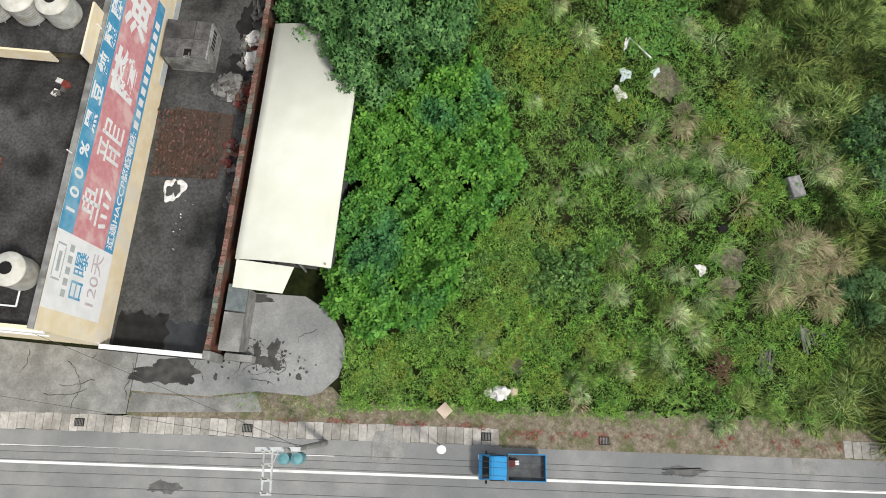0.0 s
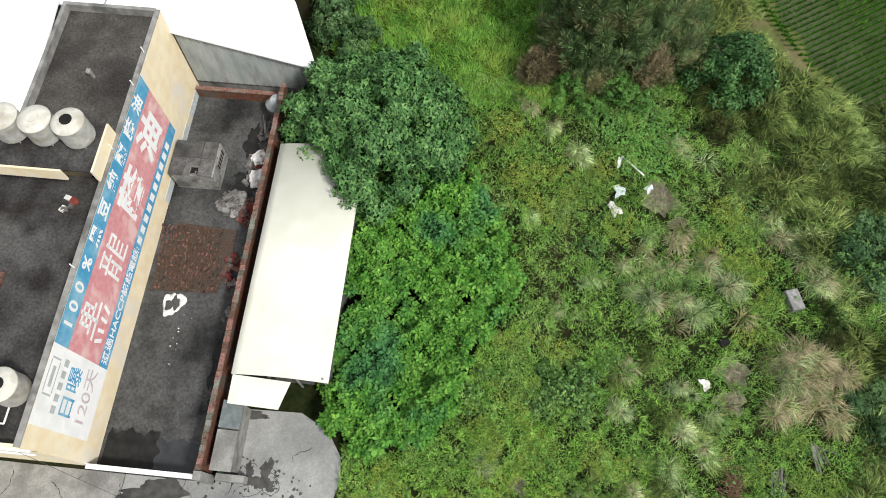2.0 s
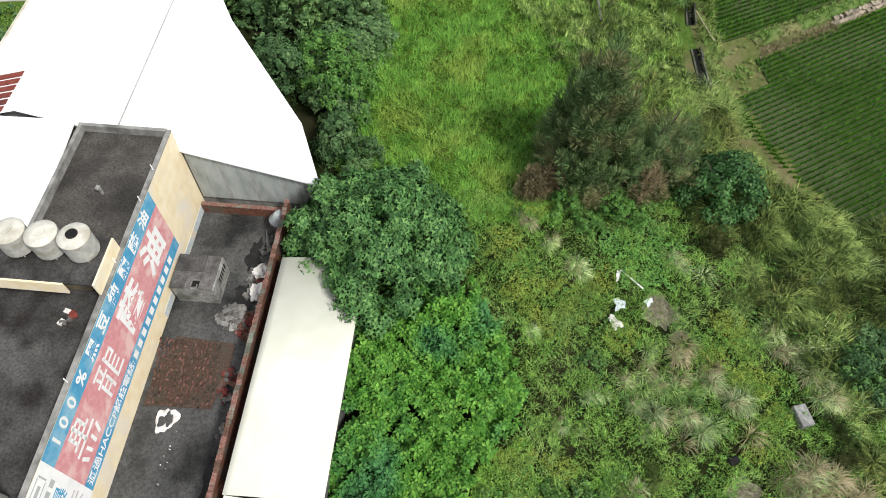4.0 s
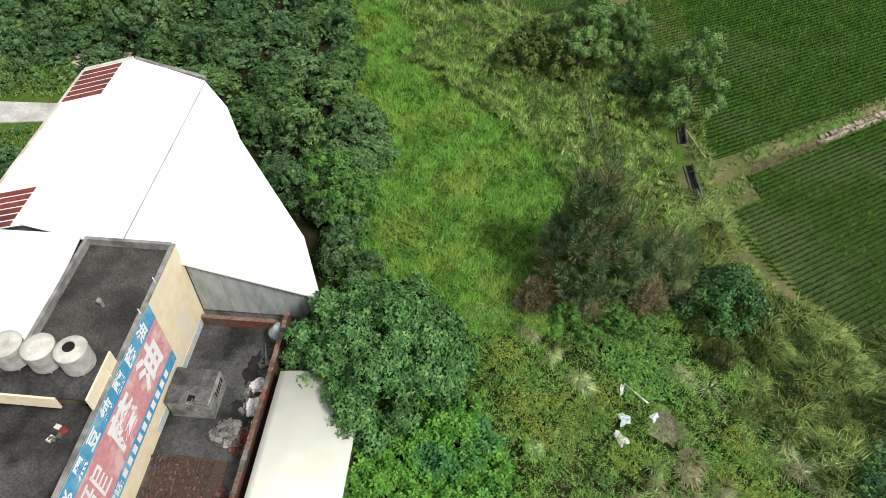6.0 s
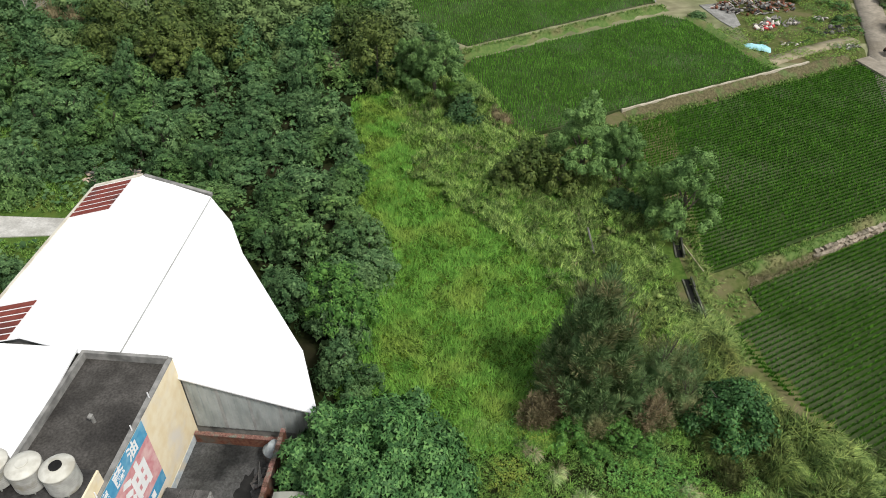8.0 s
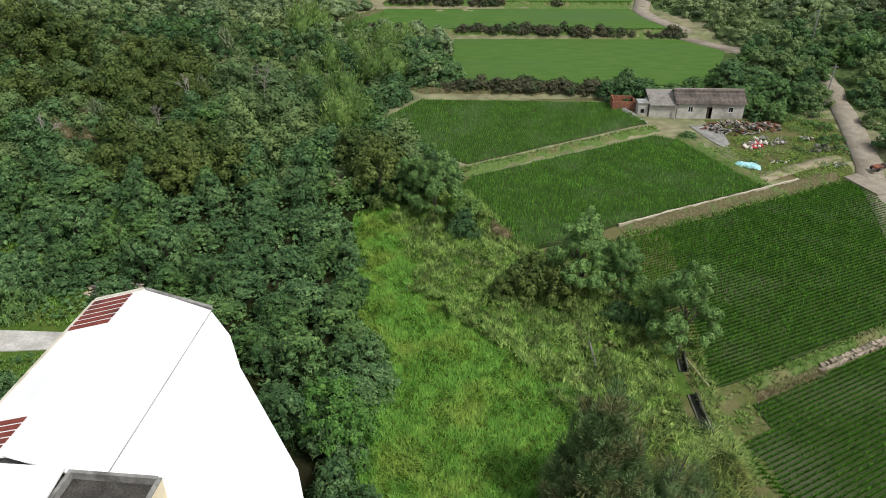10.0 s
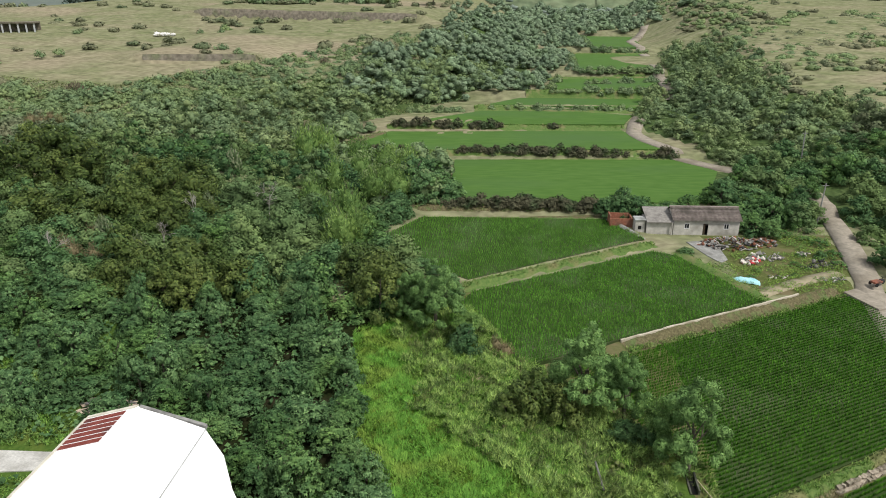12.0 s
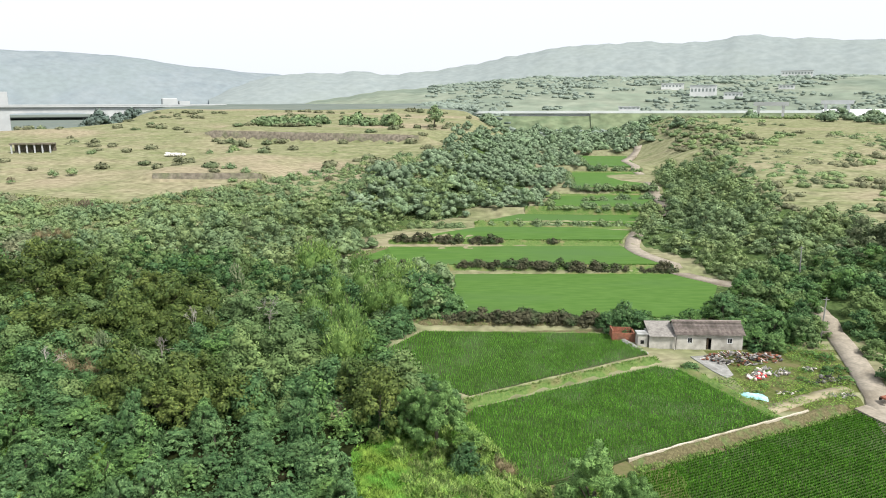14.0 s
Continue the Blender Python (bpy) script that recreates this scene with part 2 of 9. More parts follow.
bm = prism(bmesh.new(), [(-400, roady(-400, -9)), (400, roady(400, -9)), (400, roady(400, 0.4)), (-400, roady(-400, 0.4))], -0.4, 0.02)
tagged(part("road", bm, ASPHALT), "grey asphalt country road with patched surface", "road", kind="structure")
for off, w in ((-1.42, 0.15), (-8.3, 0.15)):
    bm = prism(bmesh.new(), [(-400, roady(-400, off - w)), (400, roady(400, off - w)), (400, roady(400, off)), (-400, roady(-400, off))], 0.0, 0.026)
    tagged(part("road_line", bm, PAINT), "long white painted edge line on asphalt", "road marking", kind="structure")

# ---- the works: painted building, yard, white-roofed factory, shed ----
CREAM = mat("cream_render", (0.784, 0.660, 0.435), (0.843, 0.750, 0.551), 0.8, 2.5, (0.745, 0.690, 0.594), bump=0.1)
DARKCON = mat("stained_roof", (0.048, 0.049, 0.048), (0.100, 0.101, 0.100), 1.8, 3.6, (0.024, 0.025, 0.025), rough=0.75, bump=0.3, bscale=0.05, mid=0.32, mscale=0.16)
ROOFDARK = mat("black_roof", (0.023, 0.021, 0.020), (0.063, 0.062, 0.061), 1.6, 2.6, (0.082, 0.080, 0.078), rough=0.8, bump=0.3, bscale=0.05, mid=0.32, mscale=0.16)
GREYCON = mat("grey_render", (0.20, 0.20, 0.19), (0.30, 0.295, 0.28), 0.5, 1.6, (0.12, 0.12, 0.115), bump=0.25)
WHITEROOF = mat("white_roof_sheet", (0.82, 0.83, 0.84), (0.88, 0.88, 0.88), 1.5, 8.0, (0.78, 0.8, 0.82), rough=0.45, bump=0.03)
SHEDROOF = mat("shed_roof_sheet", (0.66, 0.67, 0.58), (0.72, 0.725, 0.64), 1.2, 5.0, (0.62, 0.63, 0.53), rough=0.5, bump=0.04)
RUSTRED = mat("red_sheet", (0.177, 0.043, 0.034), (0.242, 0.066, 0.050), 0.5, 2.0, (0.113, 0.039, 0.034), rough=0.7, bump=0.1)
ZINC = mat("zinc_sheet", (0.30, 0.31, 0.30), (0.40, 0.41, 0.40), 0.8, 2.5, (0.20, 0.20, 0.19), rough=0.55, bump=0.1)
BRICK = mat("red_brick", (0.090, 0.054, 0.042), (0.152, 0.083, 0.062), 0.2, 1.2, (0.066, 0.054, 0.045), bump=0.3, obvar=0.45)
BRICKWALL = mat("brick_wall", (0.108, 0.043, 0.030), (0.167, 0.081, 0.054), 0.25, 1.0, (0.108, 0.097, 0.081), bump=0.4)
STEEL = mat("tank_steel", (0.30, 0.30, 0.28), (0.40, 0.40, 0.375), 0.4, 1.0, (0.24, 0.225, 0.18), rough=0.45, metal=0.1, bump=0.05)
LIDWHITE = mat("tank_lid", (0.50, 0.49, 0.43), (0.62, 0.61, 0.55), 0.5, 1.2, (0.40, 0.38, 0.32), rough=0.5, bump=0.03)
# for black pieces; also paints the dark of vents, hatches and gaps
BLACK = mat("black_void", (0.012, 0.012, 0.012), (0.02, 0.02, 0.02), 0.5, rough=0.9, bump=0)
BLUE = mat("sign_blue", (0.07, 0.29, 0.50), (0.10, 0.36, 0.56), 0.5, 1.5, (0.24, 0.46, 0.60), rough=0.7, bump=0.03)
PINK = mat("sign_red", (0.60, 0.25, 0.27), (0.68, 0.34, 0.35), 0.35, 1.2, (0.74, 0.50, 0.48), rough=0.7, bump=0.03)
SIGNWHITE = mat("sign_white", (0.82, 0.83, 0.83), (0.88, 0.88, 0.88), 0.5, 1.5, (0.76, 0.77, 0.76), rough=0.7, bump=0.02)
DARKRED = mat("dark_red_tarp", (0.11, 0.03, 0.028), (0.17, 0.05, 0.045), 0.3, 0.8, (0.08, 0.03, 0.03), bump=0.2)
BAGWHITE = mat("white_sack", (0.68, 0.67, 0.64), (0.78, 0.77, 0.75), 0.15, 0.5, (0.5, 0.48, 0.45), bump=0.4, bscale=0.06)
RUBBLE = mat("rubble_grey", (0.10, 0.095, 0.09), (0.19, 0.18, 0.17), 0.2, 0.8, (0.07, 0.065, 0.06), bump=0.4)

works = thing("works_building", site(-21.1, 2.7), "cream-rendered works building with dark stained flat roofs", "building")
bm = boxes((-0.22, 0, 0, 27.4, 0, 8.4))
part("east_wall", bm, CREAM, works, "cream rendered wall with peeling paint")
part("parapet_coping", boxes((-0.3, 0.04, 0, 27.4, 8.4, 8.47)), GREYCON, works, "weathered grey coping")
part("plinth", boxes((0.0, 0.025, 17.6, 26.9, 0.0, 0.8)), mat("plinth_paint", (0.42, 0.47, 0.50), (0.55, 0.60, 0.62), 0.3, 1.0, (0.62, 0.56, 0.45), bump=0.2), works, "peeling pale blue plinth")
part("front_wall", boxes((-14, -0.22, 0, 0.22, 0, 7.5)), CREAM, works)
part("terrace_roof", boxes((-14, -0.22, 0.22, 15.8, 6.5, 6.9)), ROOFDARK, works, "black-stained flat roof")
part("rear_roof", boxes((-6, -0.22, 17.8, 27.15, 7.7, 8.0)), mat("grey_flat_roof", (0.050, 0.047, 0.043), (0.085, 0.080, 0.074), 1.2, 3.0, (0.035, 0.033, 0.031), rough=0.8, bump=0.3, bscale=0.05, mid=0.32, mscale=0.16), works, "black-stained flat roof")
part("parapet", boxes((-6.25, -6, 17.8, 27.4, 7.3, 8.6)), GREYCON, works)
part("parapet", boxes((-6, -0.22, 27.15, 27.4, 7.3, 8.6)), GREYCON, works)
part("north_wall", boxes((-6.25, -0.22, 27.15, 27.4, 0, 7.3)), CREAM, works)
part("west_wall", boxes((-6.25, -6, 15.8, 27.15, 0, 7.3)), CREAM, works)
# solid box; its dark red also stands in for shade under the deck
part("stair_room", boxes((-9, -0.9, 16.2, 17.8, 6.9, 8.6)), DARKRED, works, "solid stair room box, dark for the shade under the deck")
part("tank_deck", boxes((-9.6, -0.3, 14.8, 18.0, 9.42, 9.55)), ROOFDARK, works, "stained concrete deck")
part("deck_fascia", boxes((-9.6, -2.0, 14.68, 14.8, 8.55, 9.55), (-0.3, -0.18, 14.8, 18.0, 8.47, 9.55)), CREAM, works)
bm = bmesh.new()
box(bm, -14, 0.02, -0.12, 0.0, 7.3, 7.5)
rod(bm, (-14, -0.2, 7.35), (0.3, -0.2, 7.3), 0.05)
part("front_rail", bm, SIGNWHITE, works, "white painted rail along the roof edge")
bm = bmesh.new()
rod(bm, (-3, 22.2, 8.0), (-3, 22.2, 8.5), 0.12)
rod(bm, (-3, 22.2, 8.5), (-3.2, 22.2, 8.62), 0.2, 0.16)
part("vent_pipe", bm, GREYCON, works)
for dv in (9.5, 17.0, 21.5, 24.0):
    part("fixing_post", made(lambda bm: rod(bm, (-0.12, dv, 8.4), (-0.12, dv, 8.95), 0.04, None, 6)), SIGNWHITE, works)

# painted sign, on the face of the east wall: v along the wall, z up
SIGN_X = 0.0


def sign_plate(name, v0, v1, z0, z1, m, proud):
    return part(name, boxes((SIGN_X + 0.001, SIGN_X + proud, v0, v1, z0, z1)), m, works)


sign_plate("sign_field", 5.4, 22.4, 6.85, 8.3, BLUE, 0.006)
sign_plate("sign_field", 5.4, 22.4, 3.15, 6.85, PINK, 0.006)
sign_plate("sign_field", 5.4, 22.4, 2.05, 3.15, BLUE, 0.006)
sign_plate("sign_field", 1.2, 5.4, 2.0, 8.3, SIGNWHITE, 0.006)


def lettering(text, v, z, size, m, name="lettering", bold=0.0):
    cu = bpy.data.curves.new(name, "FONT")
    cu.body, cu.size, cu.offset, cu.extrude = text, size, bold, 0.003
    cu.align_x, cu.align_y = "CENTER", "CENTER"
    tmp = bpy.data.objects.new(name, cu)
    me = bpy.data.meshes.new_from_object(tmp)
    bpy.data.objects.remove(tmp)
    me.materials.append(m)
    ob = new(name, me)
    ob.parent = works
    ob.matrix_local = Matrix.Translation((SIGN_X + 0.012, v, z)) @ Matrix(((0, 0, 1, 0), (1, 0, 0, 0), (0, 1, 0, 0), (0, 0, 0, 1)))
    return ob


for ch, v in zip("100%", (6.6, 7.6, 8.7, 10.1)):
    lettering(ch, v, 7.55, 1.2, SIGNWHITE, bold=0.03)
for ch, v in zip("\u9ed1\u8c46\u7d14\u91c0\u852d\u6cb9", (11.8, 13.5, 15.3, 17.1, 18.9, 20.7)):
    lettering(ch, v, 7.55, 1.2, SIGNWHITE, bold=0.035)


def strokes(v, z, rows):
    """A large painted character, as plain broad strokes: (across, up, width, height, tilt)."""
    for dv, dz, w, h, tilt in rows:
        ob = part("painted_stroke", boxes((0, 0.004, -w / 2, w / 2, -h / 2, h / 2)), SIGNWHITE, works, "broad white painted stroke")
        ob.matrix_local = pose(SIGN_X + 0.008, v + dv, z + dz, tilt)


strokes(7.6, 5.0, ((-0.55, 0.95, 0.22, 1.1, 0), (0.55, 0.95, 0.22, 1.1, 0), (0, 1.45, 1.3, 0.2, 0), (0, 0.95, 1.2, 0.18, 0), (0, 0.42, 1.9, 0.2, 0), (0, 0.7, 0.24, 2.0, 0), (0, -0.15, 2.3, 0.22, 0), (-0.95, -0.95, 0.24, 0.8, 15), (-0.35, -0.95, 0.22, 0.75, 5), (0.3, -0.95, 0.22, 0.75, -5), (0.95, -0.95, 0.24, 0.85, -18)))
strokes(11.5, 5.0, ((-0.6, 1.2, 1.1, 0.2, 0), (-0.85, 0.75, 0.2, 0.6, 10), (-0.35, 0.75, 0.2, 0.6, -10), (-0.6, 0.4, 1.3, 0.2, 0), (-0.95, -0.55, 0.22, 1.5, 0), (-0.25, -0.55, 0.22, 1.5, 0), (-0.6, -0.2, 0.8, 0.16, 0), (-0.6, -0.7, 0.8, 0.16, 0), (0.35, 0.1, 0.22, 2.3, 0), (0.75, 1.0, 0.9, 0.2, 0), (0.8, 0.5, 0.8, 0.18, 0), (0.8, 0.0, 0.8, 0.18, 0), (0.8, -0.5, 0.8, 0.18, 0), (0.8, -1.1, 1.1, 0.22, 0), (1.15, 0.65, 0.2, 0.6, 0)))
lettering("\u852d", 15.8, 5.0, 2.9, SIGNWHITE, bold=0.11)
lettering("\u6cb9", 20.0, 5.0, 2.9, SIGNWHITE, bold=0.11)
lettering("\u901a\u904eHACCP\u8a8d\u8b49", 8.6, 2.6, 0.82, SIGNWHITE, bold=0.012)
lettering("\u96fb\u8a71:", 12.4, 2.6, 0.8, SIGNWHITE, bold=0.01)
for k in range(10):
    part("number_bar", boxes((SIGN_X + 0.008, SIGN_X + 0.012, 13.5 + 0.78 * k, 13.98 + 0.78 * k, 2.3, 2.9)), SIGNWHITE, works)
lettering("\u65e5\u66dd", 3.3, 5.2, 1.5, BLUE, bold=0.01)
lettering("120\u5929", 3.4, 3.5, 1.35, mat("sign_fade", (0.50, 0.42, 0.44), (0.62, 0.56, 0.58), 0.3), bold=0.01)
MARKGREY = mat("mark_grey", (0.38, 0.42, 0.42), (0.48, 0.5, 0.5), 0.3)
for k in range(5):
    part("mark_bar", boxes((SIGN_X + 0.008, SIGN_X + 0.012, 2.0 + 0.62 * k, 2.4 + 0.62 * k, 6.3, 6.75)), MARKGREY, works)
for a, b, c, d in ((2.9, 4.6, 7.1, 7.18), (2.9, 4.6, 7.95, 8.03), (2.75, 2.85, 7.15, 7.98), (4.65, 4.75, 7.15, 7.98), (3.2, 4.3, 7.4, 7.7)):
    part("mark_bar", boxes((SIGN_X + 0.008, SIGN_X + 0.012, a, b, c, d)), MARKGREY, works)


def water_tank(u, v, z, black_hatch=False):
    ob = thing("water_tank", site(u, v, z), "ribbed stainless steel water tank with pale domed lid" if not black_hatch else "ribbed stainless steel water tank with hatch disc painted black as if open", "water tank", "rooftop tanks")
    bm = bmesh.new()
    prof = [(0.86, 0.25)]
    for k in range(9):
        z0 = 0.3 + 0.15 * k
        prof += [(0.86, z0), (0.9, z0 + 0.05), (0.9, z0 + 0.09), (0.86, z0 + 0.14)]
    lathe(bm, prof, 32)
    part("body", bm, STEEL, ob, smooth_faces=True)
    bm = bmesh.new()
    lathe(bm, [(0.9, 1.64), (0.93, 1.68), (0.9, 1.74), (0.6, 1.86), (0.3, 1.93), (0.001, 1.95)], 32)
    part("lid", bm, LIDWHITE, ob, "pale dusty domed lid", True)
    bm = bmesh.new()
    lathe(bm, [(0.34, 1.9), (0.34, 1.97), (0.30, 1.985), (0.001, 1.985)], 20)
    part("hatch", bm, BLACK if black_hatch else LIDWHITE, ob, "closed hatch disc, painted black as if open" if black_hatch else "")
    for k in range(4):
        a = k * math.pi / 2 + 0.6
        bm = bmesh.new()
        rod(bm, (0.75 * math.cos(a), 0.75 * math.sin(a), 0), (0.7 * math.cos(a), 0.7 * math.sin(a), 0.32), 0.04, seg=6)
        part("leg", bm, STEEL, ob)
    bm = bmesh.new()
    lathe(bm, [(0.001, 0.24), (0.88, 0.24), (0.88, 0.3), (0.8, 0.3)], 24)
    part("base_ring", bm, STEEL, ob)
    return ob


def lathe(bm, prof, seg):
    rings = []
    for r, z in prof:
        rings.append([bm.verts.new((r * math.cos(2 * math.pi * i / seg), r * math.sin(2 * math.pi * i / seg), z)) for i in range(seg)])
    for a, b in zip(rings, rings[1:]):
        for i in range(seg):
            j = (i + 1) % seg
            bm.faces.new((a[i], a[j], b[j], b[i]))


for u, opened in ((-22.5, True), (-24.4, False), (-26.3, False)):
    water_tank(u, 19.6, 9.55, opened)
water_tank(-23.0, 5.6, 6.9, True)

# pipes and rubbish on the terrace
pipe = thing("roof_pipe", site(-24, 4, 6.9), "white plastic pipe run beside the water tank", "pipe")
bm = bmesh.new()
for p, q in (((-3, -0.1, 0.12), (0.9, -0.1, 0.12)), ((0.9, -0.1, 0.12), (0.9, 1.0, 0.12)), ((0.9, 1.0, 0.12), (0.9, 1.0, 0.5)), ((0.2, 0.9, 0.12), (0.2, 1.2, 0.5))):
    rod(bm, p, q, 0.05, seg=8)
part("pipe", bm, SIGNWHITE, pipe)
crate = thing("brick_stack", site(-26.2, 11.5, 6.9), "small stack of rusty red roof tiles on the terrace", "brick stack")
for i in range(3):
    part("tile", bevelled(boxes((-0.35, 0.35, -0.55 + 0.38 * i, -0.2 + 0.38 * i, 0, 0.28 - 0.04 * i)), 0.02), BRICK, crate)
debris = thing("rubbish_heap", site(-23.7, 16.6, 6.9), "small heap of white and rusty rubbish", "rubbish")
rng = np.random.default_rng(5)
for i in range(6):
    bm = bmesh.new()
    box(bm, -0.2, 0.2, -0.14, 0.14, 0, 0.15, pose(rng.uniform(-0.4, 0.4), rng.uniform(-0.4, 0.4), 0.02, 0, 8, rng.uniform(0, 180)))
    part("scrap", bm, (RUSTRED, BAGWHITE, RUBBLE)[i % 3], debris)

# yard
tagged(part("yard_floor", prism(bmesh.new(), [tuple(site(u, v).translation.xy) for u, v in ((-21.1, 2.5), (-14.1, 2.5), (-14.1, 29.7), (-21.1, 29.7))], -0.2, 0.07), DARKCON), "black-stained concrete yard floor with damp patches", "yard", kind="structure")
COPING = mat("mossy_coping", (0.128, 0.071, 0.057), (0.222, 0.127, 0.101), 0.18, 0.7, (0.145, 0.162, 0.134), bump=0.6, bscale=0.05, obvar=0.35, mid=0.35, mscale=0.07)
wall = thing("yard_wall", site(-14.2, 16.1), "weathered red brick yard wall with mossy coping", "wall", kind="structure")
part("wall_body", boxes((-0.12, 0.12, -13.6, 13.4, 0, 2.35)), BRICKWALL, wall)
rng = np.random.default_rng(15)
for k in range(75):
    bm = boxes((-0.17 + rng.uniform(-0.02, 0.03), 0.17 + rng.uniform(-0.03, 0.02), -13.6 + 0.36 * k, -13.6 + 0.36 * k + 0.345, 2.35, 2.42 + rng.uniform(0, 0.05)))
    part("coping", bm, COPING, wall)
front = thing("yard_front_wall", site(-17.4, 2.6), "low grey yard wall with white painted top rail", "wall", kind="structure")
part("wall_body", boxes((-3.7, 3.05, -0.1, 0.1, 0, 1.2)), GREYCON, front)
part("top_rail", boxes((-3.7, 3.05, -0.14, 0.14, 1.2, 1.34)), SIGNWHITE, front, "white painted rail")
part("gate_post", boxes((3.05, 3.5, -0.25, 0.25, 0, 2.6)), PALECON, front, "pale concrete post")
rear = thing("yard_rear_wall", site(-17.4, 29.5), "red brick wall under the grey factory cladding", "wall", kind="structure")
part("wall_body", boxes((-3.6, 3.2, -0.12, 0.12, 0, 1.0)), BRICKWALL, rear)
part("coping", boxes((-3.6, 3.2, -0.16, 0.16, 1.0, 1.08)), COPING, rear)

hut = thing("yard_hut", site(-19.0, 23.1), "small grey concrete hut with broken sheet roof", "hut")
part("hut_body", bevelled(boxes((-1.75, 1.25, -1.35, 1.35, 0, 1.95)), 0.03), mat("hut_concrete", (0.20, 0.205, 0.195), (0.31, 0.31, 0.295), 0.35, 1.2, (0.12, 0.125, 0.115), bump=0.4, bscale=0.05, mid=0.25, mscale=0.12), hut)
OLDSHEET = mat("old_sheet", (0.085, 0.082, 0.080), (0.135, 0.130, 0.126), 0.4, 1.2, (0.06, 0.058, 0.056), rough=0.8, obvar=0.3, mid=0.25, mscale=0.08)
for i in range(3):
    for j in range(2):
        if (i, j) == (1, 0):
            bm = boxes((-0.8, 0.17, -0.62, -0.03, 1.97, 2.02), (-0.8, -0.36, -1.36, -0.66, 1.96, 2.0))
        else:
            bm = boxes((-1.78 + 0.99 * i, -0.83 + 0.99 * i, -1.38 + 1.37 * j, -0.05 + 1.37 * j, 1.96 + 0.012 * i, 2.01 + 0.012 * i))
        for w in bm.verts:
            w.co.z += 0.03 * math.sin(9 * w.co.x + 4 * w.co.y)
        part("roof_sheet", bm, OLDSHEET, hut, "dark weathered roof sheet")
# flat black plate paints the dark inside the broken roof
part("roof_hole", boxes((-0.34, 0.16, -1.22, -0.72, 1.955, 1.965)), BLACK, hut, "black plate painting the dark of a broken gap")
for x0, x1, y0, y1 in ((-0.36, 0.2, -0.70, -0.64), (-0.38, -0.32, -1.3, -0.68), (0.02, 0.09, -1.34, -1.0), (-0.2, 0.0, -1.28, -1.22)):
    part("broken_edge", boxes((x0, x1, y0, y1, 1.97, 2.05)), PALECON, hut, "pale broken sheet edge")
part("window_vent", boxes((1.25, 1.28, -0.35, 1.0, 1.05, 1.8)), BLACK, hut)
part("vent_frame", boxes((1.26, 1.34, -0.42, -0.35, 0.98, 1.87), (1.26, 1.34, 1.0, 1.07, 0.98, 1.87), (1.26, 1.34, -0.35, 1.0, 1.8, 1.87), (1.26, 1.34, -0.35, 1.0, 0.98, 1.05)), PALECON, hut)
for k in range(4):
    part("vent_slat", boxes((1.28, 1.33, -0.14 + 0.28 * k, -0.06 + 0.28 * k, 1.05, 1.8)), PALECON, hut)

pile = thing("brick_pile", site(-18.3, 16.5, 0.07), "spread of loose old red bricks on the yard floor", "brick pile")
base = bevelled(boxes((-0.11, 0.11, -0.055, 0.055, -0.035, 0.035)), 0.006)
bm2 = bpy.data.meshes.new("brick")
base.to_mesh(bm2)
base.free()
bm2.materials.append(BRICK)
rng = np.random.default_rng(11)
for k in range(300):
    i, j = k % 15, k // 15
    ob = new("brick", bm2)
    ob.parent = pile
    ob.matrix_local = pose(-2.1 + 0.29 * i + rng.uniform(-0.07, 0.07) - 0.03 * j, -2.3 + 0.235 * j + rng.uniform(-0.06, 0.06), 0.08 + rng.uniform(0, 0.1), rng.uniform(-20, 20), rng.uniform(-45, 45), 82 + rng.uniform(-18, 18) + 90 * (rng.random() < 0.12))
part("brick_bed", made(lambda bm: prism(bm, [(-2.5, -2.5), (1.9, -2.3), (2.5, 0), (2.4, 2.3), (-1.7, 2.5), (-2.3, 0.5)], -0.02, 0.06)), mat("brick_earth", (0.055, 0.042, 0.034), (0.102, 0.070, 0.055), 0.12, 0.7, (0.068, 0.060, 0.047), bump=0.8, bscale=0.08), pile, "brick dust and earth")


def sack(u, v, s, m, label, name="sack", cat="sack", z=0.07, seed=0):
    bm = bmesh.new()
    bmesh.ops.create_icosphere(bm, subdivisions=3, radius=1.0)
    for w in bm.verts:
        k = 1 + 0.45 * noise.noise(w.co * 1.5 + Vector((seed, 0, 0))) + 0.28 * noise.noise(w.co * 3.7 + Vector((0, seed, 0))) + 0.12 * noise.noise(w.co * 9 + Vector((0, 0, seed)))
        w.co = Vector((w.co.x * k, w.co.y * k * 0.8, max(-0.35, w.co.z * k * 0.6) + 0.35)) * s
    ob = part(name, bm, m)
    ob.matrix_world = site(u, v, z, seed * 37)
    return tagged(ob, label, cat)


for i, (u, v, s) in enumerate(((-15.4, 24.4, 0.62), (-15.2, 22.9, 0.68), (-14.8, 21.6, 0.42), (-14.75, 20.7, 0.4))):
    sack(u, v, s, BAGWHITE, "crumpled dirty white sack against the brick wall", seed=i + 1)


